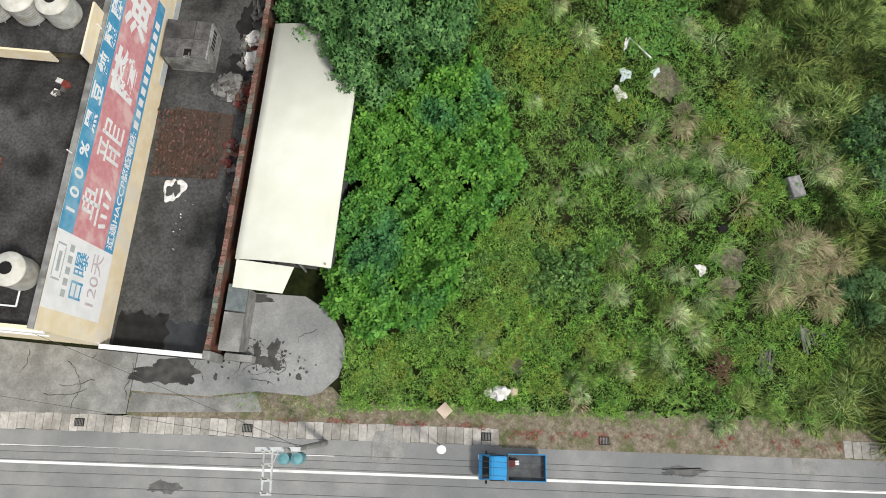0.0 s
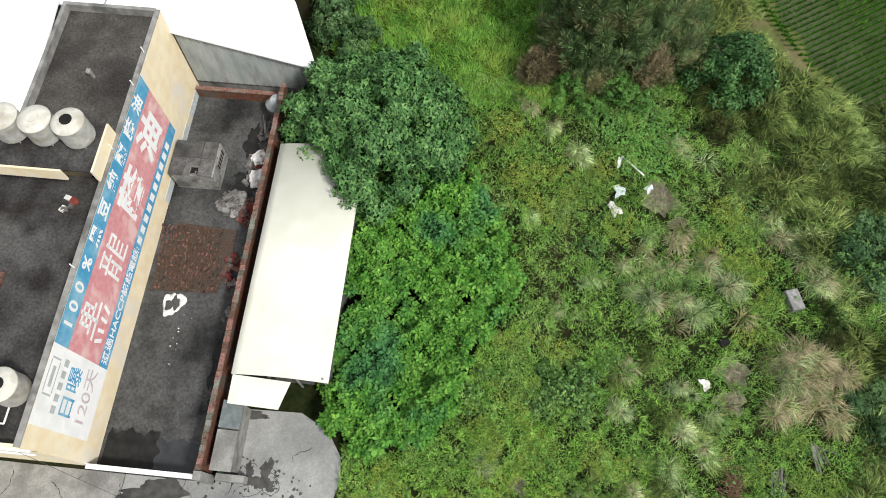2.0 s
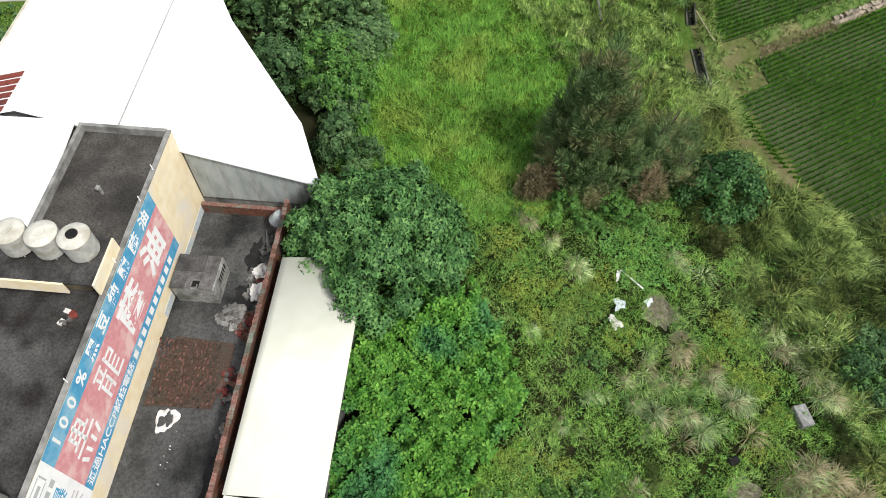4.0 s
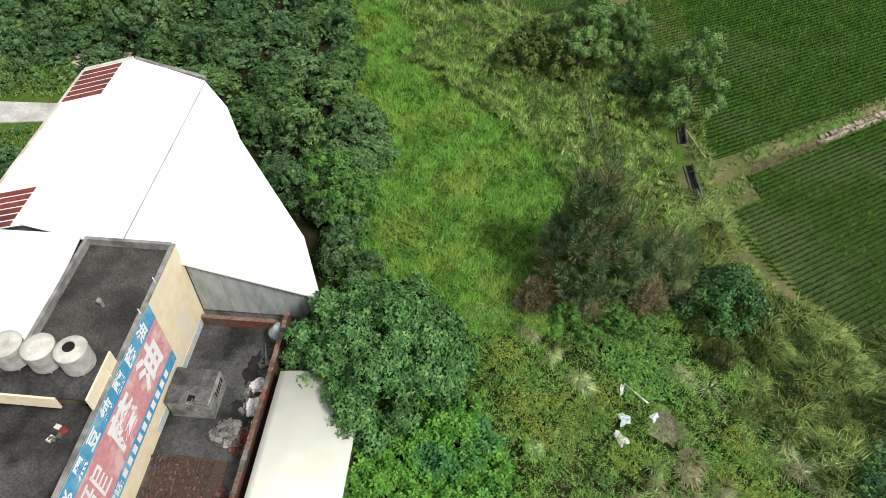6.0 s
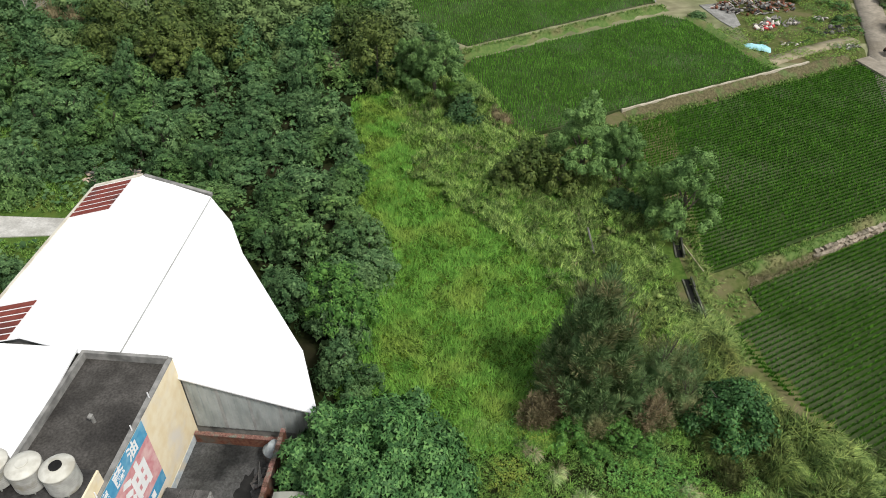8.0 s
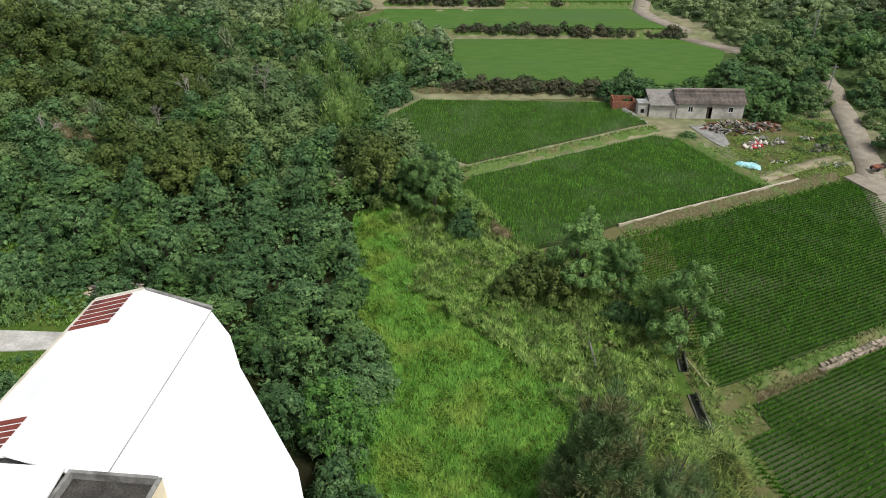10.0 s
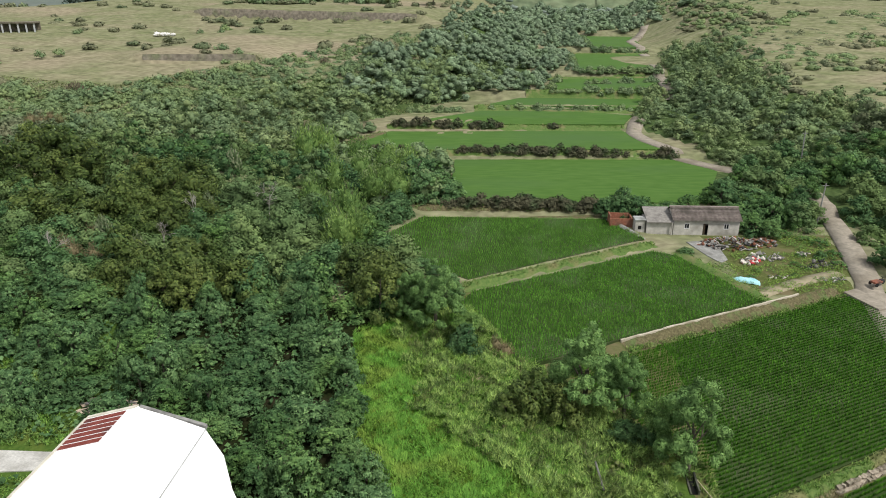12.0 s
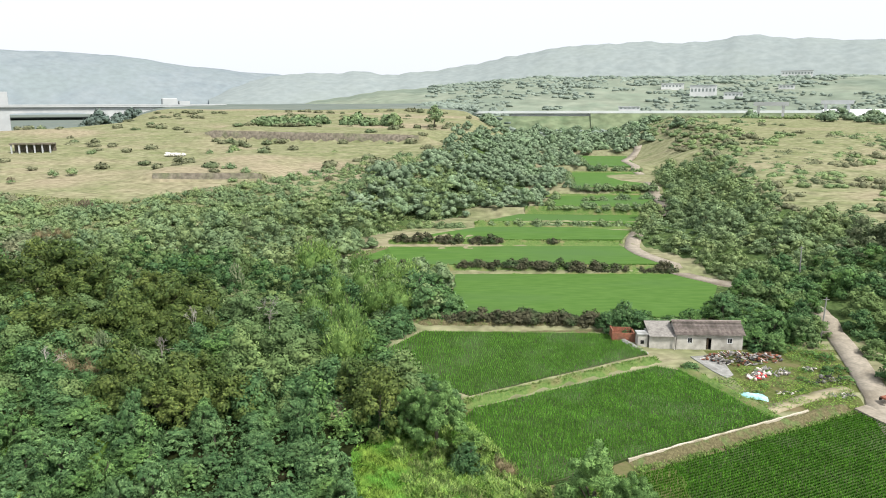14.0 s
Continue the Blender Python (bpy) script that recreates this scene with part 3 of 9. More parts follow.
def loose_heap(u, v, ru, rv, n, m, label, seed, size=0.2, h=0.35):
    """A heap of flat broken pieces on the yard floor."""
    ob = thing("rubble_heap", site(u, v, 0.07), label, "rubble", "rubble heaps")
    r = np.random.default_rng(seed)
    for i in range(n):
        a, q, s = r.uniform(0, 6.28), math.sqrt(r.random()), size * r.uniform(0.5, 1.5)
        bm = boxes((-s, s, -s * r.uniform(0.4, 0.9), s * 0.6, -0.03, 0.05 + 0.06 * r.random()))
        for w in bm.verts:
            w.co.x += 0.3 * s * noise.noise(w.co * 5 + Vector((i, seed, 0)))
        p = part("fragment", bm, m[i % len(m)], ob)
        p.matrix_local = pose(ru * q * math.cos(a), rv * q * math.sin(a), 0.05 + h * (1 - q) * r.random(), r.uniform(-25, 25), r.uniform(-25, 25), r.uniform(0, 360))
    return ob


loose_heap(-15.4, 20.2, 0.7, 1.1, 40, (DARKRED, BRICK), "heap of dark red broken roof tiles by the wall", 1)
loose_heap(-15.5, 15.8, 0.8, 1.2, 40, (DARKRED, BRICK, RUBBLE), "heap of dark red broken roof tiles by the wall", 2)
loose_heap(-15.2, 24.0, 0.5, 0.5, 14, (DARKRED, BRICK), "small heap of broken red tiles", 3)
loose_heap(-16.6, 20.9, 1.1, 0.9, 46, (RUBBLE, GREYCON), "spread of broken grey concrete rubble", 4, 0.24, 0.2)
loose_heap(-15.7, 23.6, 0.6, 1.6, 30, (RUBBLE, GREYCON), "spread of broken grey concrete rubble", 5, 0.2, 0.2)
loose_heap(-15.4, 27.0, 0.5, 1.0, 24, (RUBBLE, DARKCON), "dark rubble in the yard corner", 6, 0.2, 0.3)
loose_heap(-15.2, 12.9, 0.4, 0.7, 12, (RUBBLE, PALECON), "few broken stones by the brick wall", 7, 0.13, 0.1)
loose_heap(-17.6, 10.4, 1.0, 2.4, 9, (PALECON, BAGWHITE), "scatter of small pale litter on the yard floor", 8, 0.05, 0.02)
BUFFWOOD = mat("buff_board", (0.44, 0.35, 0.27), (0.58, 0.48, 0.38), 0.5, 2.0, (0.34, 0.26, 0.20), rough=0.8, bump=0.1)
cut = loose_heap(-36.8, 66.5, 3.4, 2.0, 70, (BUFFWOOD, RUBBLE, BUFFWOOD), "heap of pale broken boards and rubble behind the factory", 9, 0.42, 1.3)
cut.matrix_world = pose(-36.8, 66.5, float(land(-36.8, 66.5)) + 0.1)
ring = thing("torn_sack", site(-19.0, 13.2, 0.07), "torn white plastic sack lying in a ring", "sack")
bm = bmesh.new()
rows = []
for k in range(56):
    a = k / 56 * 2 * math.pi
    r = 0.62 + 0.14 * math.sin(2 * a + 1) + 0.06 * math.sin(5 * a)
    wide = 0.16 + 0.10 * math.sin(3 * a + 0.5) + 0.05 * math.sin(8 * a)
    row = []
    for q in range(5):
        d = r + wide * (q / 2 - 1)
        z = 0.04 + 0.14 * math.sin(math.pi * q / 4) * (0.7 + 0.5 * math.sin(6 * a + q)) + 0.04 * noise.noise(Vector((d * 6, a * 5, q)))
        row.append(bm.verts.new((d * math.cos(a) * 0.8, d * math.sin(a) * 1.15, z)))
    rows.append(row)
for p_, q_ in zip(rows, rows[1:] + rows[:1]):
    for i in range(4):
        bm.faces.new((p_[i], p_[i + 1], q_[i + 1], q_[i]))
part("plastic", bm, BAGWHITE, ring, smooth_faces=True)
poles = thing("scrap_poles", site(-15.6, 26.6, 0.1), "bleached scrap poles leaning by the wall", "pole")
for k in range(4):
    bm = bmesh.new()
    rod(bm, (-0.3 + 0.2 * k, 1.5 - 0.4 * k, 0.05), (0.5 + 0.1 * k, -0.9, 0.9 + 0.1 * k), 0.035, seg=6)
    part("pole", bm, PALECON, poles)
drum = thing("basin", site(-15.0, 28.4, 0.07), "dented grey plastic basin on its side in the yard corner", "basin")
bm = bmesh.new()
lathe(bm, [(0.001, 0.9), (0.42, 0.9), (0.47, 0.6), (0.56, 0.06), (0.60, 0.0), (0.54, 0.02), (0.44, 0.55), (0.40, 0.82), (0.001, 0.84)], 20)
for w in bm.verts:
    w.co = Matrix.Rotation(radians(28), 3, "Y") @ w.co + Vector((0, 0, 1.1))
part("basin_body", bm, mat("basin_plastic", (0.30, 0.34, 0.35), (0.42, 0.46, 0.47), 0.3, 1.0, (0.22, 0.25, 0.25), rough=0.5), drum, smooth_faces=True)
part("rubble_foot", bevelled(boxes((-0.45, 0.45, -0.4, 0.4, 0, 1.05)), 0.06), RUBBLE, drum, "grey rubble under the basin")

# factory
fac = thing("factory", site(-31.4, 30), "factory hall with wide white sheet-metal gable roof", "building")
EAST_SLOPE = [(0.0, 0.0), (19.8, -0.2), (17.5, 5.0), (10.5, 13.5), (8.5, 16.9), (5.9, 19.4), (0.0, 19.8)]
WEST_SLOPE = [(-5.0, 0.0), (0.0, 0.0), (0.0, 19.8), (-5.0, 19.8)]


def roof_z(x, y):
    return 9.5 - (0.283 * x if x > 0 else -0.3 * x)


part("roof", prism(bmesh.new(), EAST_SLOPE, lambda x, y: roof_z(x, y) - 0.12, roof_z), WHITEROOF, fac, "bright white sheet roof")
part("roof", prism(bmesh.new(), WEST_SLOPE, lambda x, y: roof_z(x, y) - 0.12, roof_z), WHITEROOF, fac, "bright white sheet roof")
part("wall_body", prism(bmesh.new(), [(-4.7, 0.3), (0, 0.3), (19.4, 0.25), (17.1, 4.9), (10.2, 13.2), (8.2, 16.6), (5.7, 19.1), (0, 19.4), (-4.7, 19.4)], 0, lambda x, y: roof_z(x, y) - 0.13), GREYCON, fac)
part("ridge_cap", prism(bmesh.new(), [(-0.2, 0), (0.2, 0), (0.2, 19.8), (-0.2, 19.8)], 9.4, lambda x, y: roof_z(x, y) + 0.05), WHITEROOF, fac)
TRIM = mat("cream_trim", (0.60, 0.57, 0.48), (0.70, 0.67, 0.58), 0.6, 2.0, (0.50, 0.46, 0.37), bump=0.1)
for x0, x1 in ((-5.0, -0.1), (0.1, 5.9)):
    part("gable_trim", prism(bmesh.new(), [(x0, 19.62), (x1, 19.62), (x1, 19.95), (x0, 19.95)], lambda x, y: roof_z(x, y) - 0.2, lambda x, y: roof_z(x, y) + 0.1), TRIM if x0 < 0 else GREYCON, fac, "weathered gable trim")
part("eave_trim", prism(bmesh.new(), [(-5.15, 0.0), (-4.85, 0.0), (-4.85, 19.6), (-5.15, 19.6)], lambda x, y: roof_z(x, y) - 0.2, lambda x, y: roof_z(x, y) + 0.08), TRIM, fac, "pale eave trim")
bm = bmesh.new()
prism(bm, [(6.15, 0.0), (6.23, 0.0), (6.05, 19.35), (5.97, 19.35)], lambda x, y: roof_z(x, y), lambda x, y: roof_z(x, y) + 0.03)
part("roof_seam", bm, ZINC, fac, "grey sheet joint")
for y0, y1 in ((0.0, 4.0), (15.0, 19.6)):
    for k in range(6):
        a = y0 + (y1 - y0) * k / 6
        bm = prism(bmesh.new(), [(-4.8, a), (-1.0, a), (-1.0, a + (y1 - y0) / 6 * 0.72), (-4.8, a + (y1 - y0) / 6 * 0.72)], lambda x, y: roof_z(x, y), lambda x, y: roof_z(x, y) + 0.06)
        part("red_sheet", bm, RUSTRED, fac, "rusty red roof sheet")
CLAD = mat("pale_cladding", (0.297, 0.330, 0.322), (0.416, 0.447, 0.440), 0.7, 2.0, (0.194, 0.208, 0.196), rough=0.6, bump=0.1, stretch=(1, 1, 0.35))
for k in range(38):
    x0 = 10.4 + 0.24 * k
    part("cladding_sheet", prism(bmesh.new(), [(x0, 0.1 - 0.03 * (k % 2)), (x0 + 0.23, 0.1 - 0.03 * (k % 2)), (x0 + 0.23, 0.25), (x0, 0.25)], 1.1, lambda x, y: roof_z(x, y) - 0.15), CLAD if k % 9 else ZINC, fac)
annex = thing("annex_roof", site(-36, 25), "low factory wing with white sheet-metal roof", "building")
part("roof", prism(bmesh.new(), [(-9, -5), (8.6, -5), (8.6, 4.9), (-9, 4.9)], lambda x, y: 7.4 + 0.02 * x + 0.13 * (y + 5), lambda x, y: 7.55 + 0.02 * x + 0.13 * (y + 5)), WHITEROOF, annex)
part("wall_body", boxes((-8.7, 8.3, -4.7, 4.7, 0, 7.2)), GREYCON, annex)

# long shed beside the yard
shed = thing("long_shed", site(-10.4, 16.3), "long shed with pale curved sheet-metal roof", "shed")


def barrel(bm, u0, u1, v0, v1, z, rise, thick, n=12):
    rows = []
    for v in (v0, v1):
        ring = []
        for i in range(n + 1):
            u = u0 + (u1 - u0) * i / n
            ring.append((u, v, z + rise * math.sin(math.pi * (i / n * 0.8 + 0.15))))
        rows.append([bm.verts.new(p) for p in ring] + [bm.verts.new((p[0], p[1], p[2] - thick)) for p in ring[::-1]])
    a, b = rows
    k = len(a)
    for i in range(k):
        j = (i + 1) % k
        bm.faces.new((a[i], a[j], b[j], b[i]))
    bm.faces.new(a[::-1])
    bm.faces.new(b)


bm = bmesh.new()
barrel(bm, -2.9, 2.85, -7.9, 7.9, 2.7, 0.6, 0.06)
part("roof", bm, SHEDROOF, shed, "cream-white curved sheets", True)
part("side_wall", boxes((2.55, 2.7, -7.6, 7.6, 0, 2.8)), mat("dark_side", (0.10, 0.11, 0.105), (0.16, 0.165, 0.16), 0.5, 2, (0.07, 0.07, 0.07)), shed, "dark grey side sheets")
part("side_wall", boxes((-2.8, -2.65, -7.6, 7.6, 0, 2.9)), ZINC, shed)
part("end_wall", boxes((-2.65, 2.55, 7.4, 7.55, 0, 2.9)), ZINC, shed)
part("inner_floor", boxes((-2.65, 2.55, -7.5, 7.4, 0.02, 0.08)), DARKCON, shed)
for u in (-2.6, -0.9, 0.8, 2.5):
    part("post", boxes((u - 0.05, u + 0.05, -7.75, -7.65, 0, 3.0)), PALECON, shed)
part("front_beam", boxes((-2.6, 2.55, -7.78, -7.64, 2.6, 2.72)), RUSTRED, shed)
bm = prism(bmesh.new(), [(-3.0, -9.5), (0.05, -9.6), (0.6, -8.0), (-2.9, -7.85)], lambda x, y: 2.55 + 0.22 * (y + 8), lambda x, y: 2.6 + 0.22 * (y + 8))
part("awning", bm, SHEDROOF, shed, "flat pale awning sheet")
lean = thing("lean_to", site(-13.0, 5.0), "small glazed lean-to against the brick wall", "lean-to")
part("lean_wall", boxes((-0.6, 0.5, -1.9, 1.9, 0, 1.9)), GREYCON, lean)
part("lean_roof", prism(bmesh.new(), [(-0.65, -2), (0.55, -2), (0.55, 0.3), (-0.65, 0.3)], 1.9, lambda x, y: 2.1 - 0.1 * x), PALECON, lean, "pale sheet")
part("lean_roof", prism(bmesh.new(), [(-0.65, 0.4), (0.55, 0.4), (0.55, 2), (-0.65, 2)], 1.9, lambda x, y: 2.1 - 0.1 * x), mat("old_glass", (0.10, 0.12, 0.12), (0.16, 0.18, 0.18), 0.4, rough=0.25, bump=0.02, spec=0.5), lean, "dull grey glass")
part("lean_sill", boxes((-0.6, 1.1, -2.45, -2.05, 0, 0.9)), PALECON, lean)

# ---- forecourt and street ----
def flat(name, pts, z0, z1, m, label, cat, kind="structure"):
    return tagged(part(name, prism(bmesh.new(), pts, z0, z1), m), label, cat, kind=kind)


def uv(*pts):
    return [tuple(site(u, v).translation.xy) for u, v in pts]


flat("forecourt", uv((-19.2, 2.45), (-13.8, 2.45), (-13.9, 6.9), (-9.4, 7.0), (-7.6, 6.1), (-6.6, 4.6), (-6.4, 3.4), (-6.7, 2.2), (-7.6, 1.2), (-8.4, 0.9), (-11.5, 0.9), (-14.5, 0.3), (-19.2, 0.2)), -0.2, 0.05, CONCRETE, "cracked grey concrete forecourt with rounded end", "pavement")
flat("apron", uv((-40, 2.6), (-19.25, 2.45), (-19.25, -1.2), (-40, -3.3)), -0.2, 0.045, PALECON, "pale cracked concrete apron before the works", "pavement")
flat("apron_strip", uv((-19.1, 0.1), (-14.5, 0.2), (-11.6, 0.8), (-11.0, -0.3), (-19.2, -1.1)), -0.2, 0.04, PALECON, "worn pale concrete strip", "pavement")
rng = np.random.default_rng(3)


def blot(u, v, ru, rv, m, label, name="damp_patch", z=0.056, n=56):
    pts = []
    ph = rng.uniform(0, 6, 3)
    for i in range(n):
        a = 2 * math.pi * i / n
        k = 1 + 0.18 * math.sin(2 * a + ph[2]) + 0.16 * math.sin(3 * a + ph[0]) + 0.12 * math.sin(7 * a + ph[1]) + rng.uniform(-0.14, 0.14)
        pts.append((u + ru * k * math.cos(a), v + rv * k * math.sin(a)))
    return flat(name, uv(*pts), z - 0.02, z, m, label, "stain", "structure")


spots = [(-17.2, 1.5, 1.9, 0.78), (-16.2, 1.3, 0.45, 0.4), (-10.9, 3.5, 0.34, 0.62), (-11.9, 3.3, 0.26, 0.5), (-11.3, 2.75, 0.75, 0.4), (-10.6, 2.6, 0.4, 0.3), (-12.3, 2.75, 0.34, 0.28), (-13.05, 3.9, 0.26, 0.55), (-9.1, 2.0, 0.2, 0.2), (-14.2, 1.5, 0.15, 0.2), (-12.4, 6.6, 1.1, 0.25)]
for _ in range(46):
    a_, q_ = rng.uniform(0, 6.28), rng.uniform(0.8, 2.6)
    spots.append((-11.6 + q_ * math.cos(a_) * 1.35, 2.8 + q_ * math.sin(a_) * 0.62, rng.uniform(0.03, 0.11), rng.uniform(0.03, 0.11)))
for i_, (u, v, ru, rv) in enumerate(spots):
    blot(u, v, ru, rv, WET, "dark damp patch on concrete", z=0.056 + 0.0006 * i_, n=44 if ru > 0.2 else 14)


def crack(name, u, v, head, length, label, z=0.056, wide=0.022):
    """A wandering hairline crack, as a narrow dark strip."""
    a_, pts, w = radians(head), [(u, v)], []
    for _ in range(int(length / 0.14)):
        a_ += rng.normal(0, 0.32)
        pts.append((pts[-1][0] + 0.14 * math.cos(a_), pts[-1][1] + 0.14 * math.sin(a_)))
    left, right = [], []
    for i, (p, q) in enumerate(zip(pts, pts[1:] + [pts[-1]])):
        d = Vector((q[0] - p[0], q[1] - p[1]))
        d = d.normalized() if d.length > 0 else Vector((1, 0))
        h = wide * rng.uniform(0.35, 1.1) * min(1, (len(pts) - i) / 4)
        left.append((p[0] - d.y * h, p[1] + d.x * h))
        right.append((p[0] + d.y * h, p[1] - d.x * h))
    bm = bmesh.new()
    xy = [uv(p)[0] for p in left], [uv(p)[0] for p in right]
    rows = [(bm.verts.new((*p, z)), bm.verts.new((*q, z))) for p, q in zip(*xy)]
    for p, q in zip(rows, rows[1:]):
        bm.faces.new((p[0], p[1], q[1], q[0]))
    tagged(part(name, bm, mat("crack_dirt", (0.035, 0.033, 0.028), (0.06, 0.055, 0.045), 0.3, bump=0)), label, "crack", kind="structure")


for i_ in range(16):
    a_ = rng.uniform(0, 6.28)
    crack("crack", -11.4 + 0.8 * math.cos(a_), 3.0 + 0.6 * math.sin(a_), math.degrees(a_) + rng.uniform(-50, 50), rng.uniform(0.5, 2.0), "thin dark crack in the concrete", 0.058)
for u_, v_, h_, l_ in ((-15.8, 1.9, 20, 2.2), (-14.9, 1.2, 100, 1.0), (-23.5, 1.6, -12, 3.6), (-26.0, 2.1, -30, 1.8), (-21.5, 0.6, 170, 2.5), (-19.4, 1.9, -95, 2.6), (-24.5, -0.5, 15, 3.0), (-13.4, 5.4, -60, 1.6), (-8.4, 5.0, 200, 1.8), (-22.0, 1.9, 60, 0.7), (-12.0, 1.6, 5, 1.8)):
    crack("crack", u_, v_, h_, l_, "thin dark crack in the concrete", 0.062)
wet = mat("wet_black", (0.016, 0.016, 0.016), (0.028, 0.028, 0.027), 0.6, rough=0.35, bump=0.05)
flat("damp_patch", uv((-20.9, 2.8), (-17.6, 2.8), *[(-17.6 - 0.012 * abs(i - 20) + 0.12 * math.sin(i * 0.35), 2.8 + 0.05 * i) for i in range(1, 42)], *[(-17.7 - 0.05 * i, 4.95 + 0.16 * math.sin(i * 0.21) + 0.08 * math.sin(i * 0.53 + 1) + 0.03 * math.sin(i * 1.9)) for i in range(1, 62)], (-20.9, 4.6)), 0.05, 0.078, wet, "wide black wet patch across the yard floor", "stain")
flat("damp_patch", uv((-20.8, 2.8), (-14.4, 2.8), (-14.4, 4.7), *[(-14.4 - 0.06 * i, 4.65 + 0.10 * math.sin(i * 0.24) + 0.06 * math.sin(i * 0.6 + 2) + 0.03 * math.sin(i * 1.7)) for i in range(1, 60)]), 0.05, 0.074, mat("wet_sheen", (0.030, 0.032, 0.035), (0.045, 0.047, 0.050), 0.8, rough=0.22, bump=0.04, spec=0.3), "dark wet film across the yard floor", "stain")
for u, v, ru, rv in ((-15.0, 9.6, 0.6, 1.9), (-16.2, 25.6, 0.6, 1.5), (-15.9, 22.4, 1.1, 1.2), (-14.9, 7.2, 0.4, 0.9)):
    blot(u, v, ru, rv, wet, "black wet patch on the yard floor", z=0.078)
gutter = thing("gutter", pose(0, 0, 0), "roadside gutter covered with short concrete slabs", "gutter", kind="structure")
slab_me = {}
for k in range(4):
    bm = bevelled(boxes((-0.253, 0.253, -0.5, 0.5, -0.15, 0.06 + 0.004 * k)), 0.012)
    me = bpy.data.meshes.new("cover_slab")
    bm.to_mesh(me)
    bm.free()
    me.materials.append(mat("slab_concrete", (0.33, 0.315, 0.285), (0.43, 0.41, 0.38), 0.5, 2.5, (0.24, 0.225, 0.2), bump=0.2, obvar=0.22, mid=0.15, mscale=0.15))
    slab_me[k] = me
for k in range(118):
    x = -34 + 0.53 * k
    if 3.4 < x < 24.0:
        continue
    ob = new("cover_slab", slab_me[k % 4])
    ob.parent = gutter
    ob.matrix_local = pose(x, roady(x, 0.9) + rng.uniform(-0.03, 0.03), rng.uniform(-0.015, 0.005), rng.uniform(-1, 1), 0, -2 + rng.uniform(-1.5, 1.5))
VERGE = mat("verge_dirt", (0.15, 0.125, 0.09), (0.26, 0.225, 0.17), 0.35, 1.3, (0.115, 0.125, 0.06), bump=0.5, bscale=0.03, mid=0.25, mscale=0.12)
flat("verge", uv((-19.2, -1.2), (-19.2, 1.2), (-7, 1.6)) + [(x, roady(x, 2.6 + 0.14 * math.sin(1.7 * x) + 0.1 * math.sin(4.1 * x) + 0.06 * math.sin(11 * x))) for x in np.arange(-6, 60, 0.15)] + [(60, roady(60, 0.3)), (3.6, roady(3.6, 0.3)), (3.4, roady(3.4, 0.45)), (-17.5, roady(-17.5, 0.45))], -0.3, 0.03, VERGE, "bare grey-brown dirt verge between road and weeds", "verge")
for x in (-22.0, -11.8, 2.6, 9.7):
    g = thing("drain_grate", pose(x, roady(x, 0.9), 0.07, 0, 0, -2), "dark iron drain grate in the gutter", "drain grate")
    part("grate_frame", boxes((-0.3, 0.3, -0.24, 0.24, 0, 0.02)), BLACK, g)
    for k in range(6):
        part("bar", boxes((-0.26 + 0.09 * k, -0.22 + 0.09 * k, -0.2, 0.2, 0.02, 0.035)), GREYCON, g)
for x, w in ((-3.3, 0.95), (21.6, 0.75), (-15.0, 2.0)):
    flat("road_patch", [(x - w, roady(x, 0.5)), (x - w * 0.8, roady(x, 1.0)), (x + w * 0.8, roady(x, 1.0)), (x + w, roady(x, 0.5)), (x + w, roady(x, -0.65)), (x - w, roady(x, -0.65))] if x > -10 else [(x - w, roady(x, -3.2)), (x + w, roady(x, -3.2)), (x + w, roady(x, -5)), (x - w, roady(x, -5))], 0, 0.07 if x < 0 and x > -10 else 0.024, PALECON if x > -10 else mat("new_asphalt", (0.10, 0.10, 0.105), (0.13, 0.13, 0.133), 0.5, bump=0.3), "squared patch in the road surface", "road patch")
for x, off, rx, ry in ((14.3, -1.05, 1.3, 0.3), (-16.5, -3.0, 1.0, 0.35)):
    pts = [(x + rx * math.cos(a) * (1 + 0.15 * math.sin(5 * a + x) + rng.uniform(-0.12, 0.12)), roady(x, off + 0.35) + ry * math.sin(a) * (1 + 0.25 * math.sin(4 * a)) + rng.uniform(-0.06, 0.06)) for a in np.linspace(0, 2 * math.pi, 60, endpoint=False)]
    flat("road_stain", pts, 0, 0.0235, mat("road_damp", (0.11, 0.11, 0.108), (0.15, 0.15, 0.145), 0.4, 1.2, (0.09, 0.09, 0.088), rough=0.7, bump=0.2), "dark stain on the asphalt", "stain")
flat("thin_line", [(-60, roady(-60, -0.56)), (-6.5, roady(-6.5, -0.56)), (-6.5, roady(-6.5, -0.51)), (-60, roady(-60, -0.51))], 0, 0.0245, PAINT, "thin worn white road line", "road marking")

PALESTEEL = mat("galvanised_arm", (0.46, 0.48, 0.48), (0.58, 0.60, 0.60), 0.3, 1.0, (0.38, 0.39, 0.39), rough=0.6, bump=0.05)
pole = thing("utility_pole", pose(-7.05, -1.05, 0), "concrete utility pole with crossarms and transformer", "utility pole")
bm = bmesh.new()
rod(bm, (0, 0, 0), (-0.1, -0.1, 10.5), 0.17, 0.11, 14)
part("shaft", bm, PALECON, pole, "tapered concrete shaft")
for x0, z in ((-1.25, 9.9), (-0.86, 9.9)):
    part("crossarm", boxes((x0 - 0.045, x0 + 0.045, -2.1, 0.05, z, z + 0.09)), PALESTEEL, pole, "pale steel crossarm")
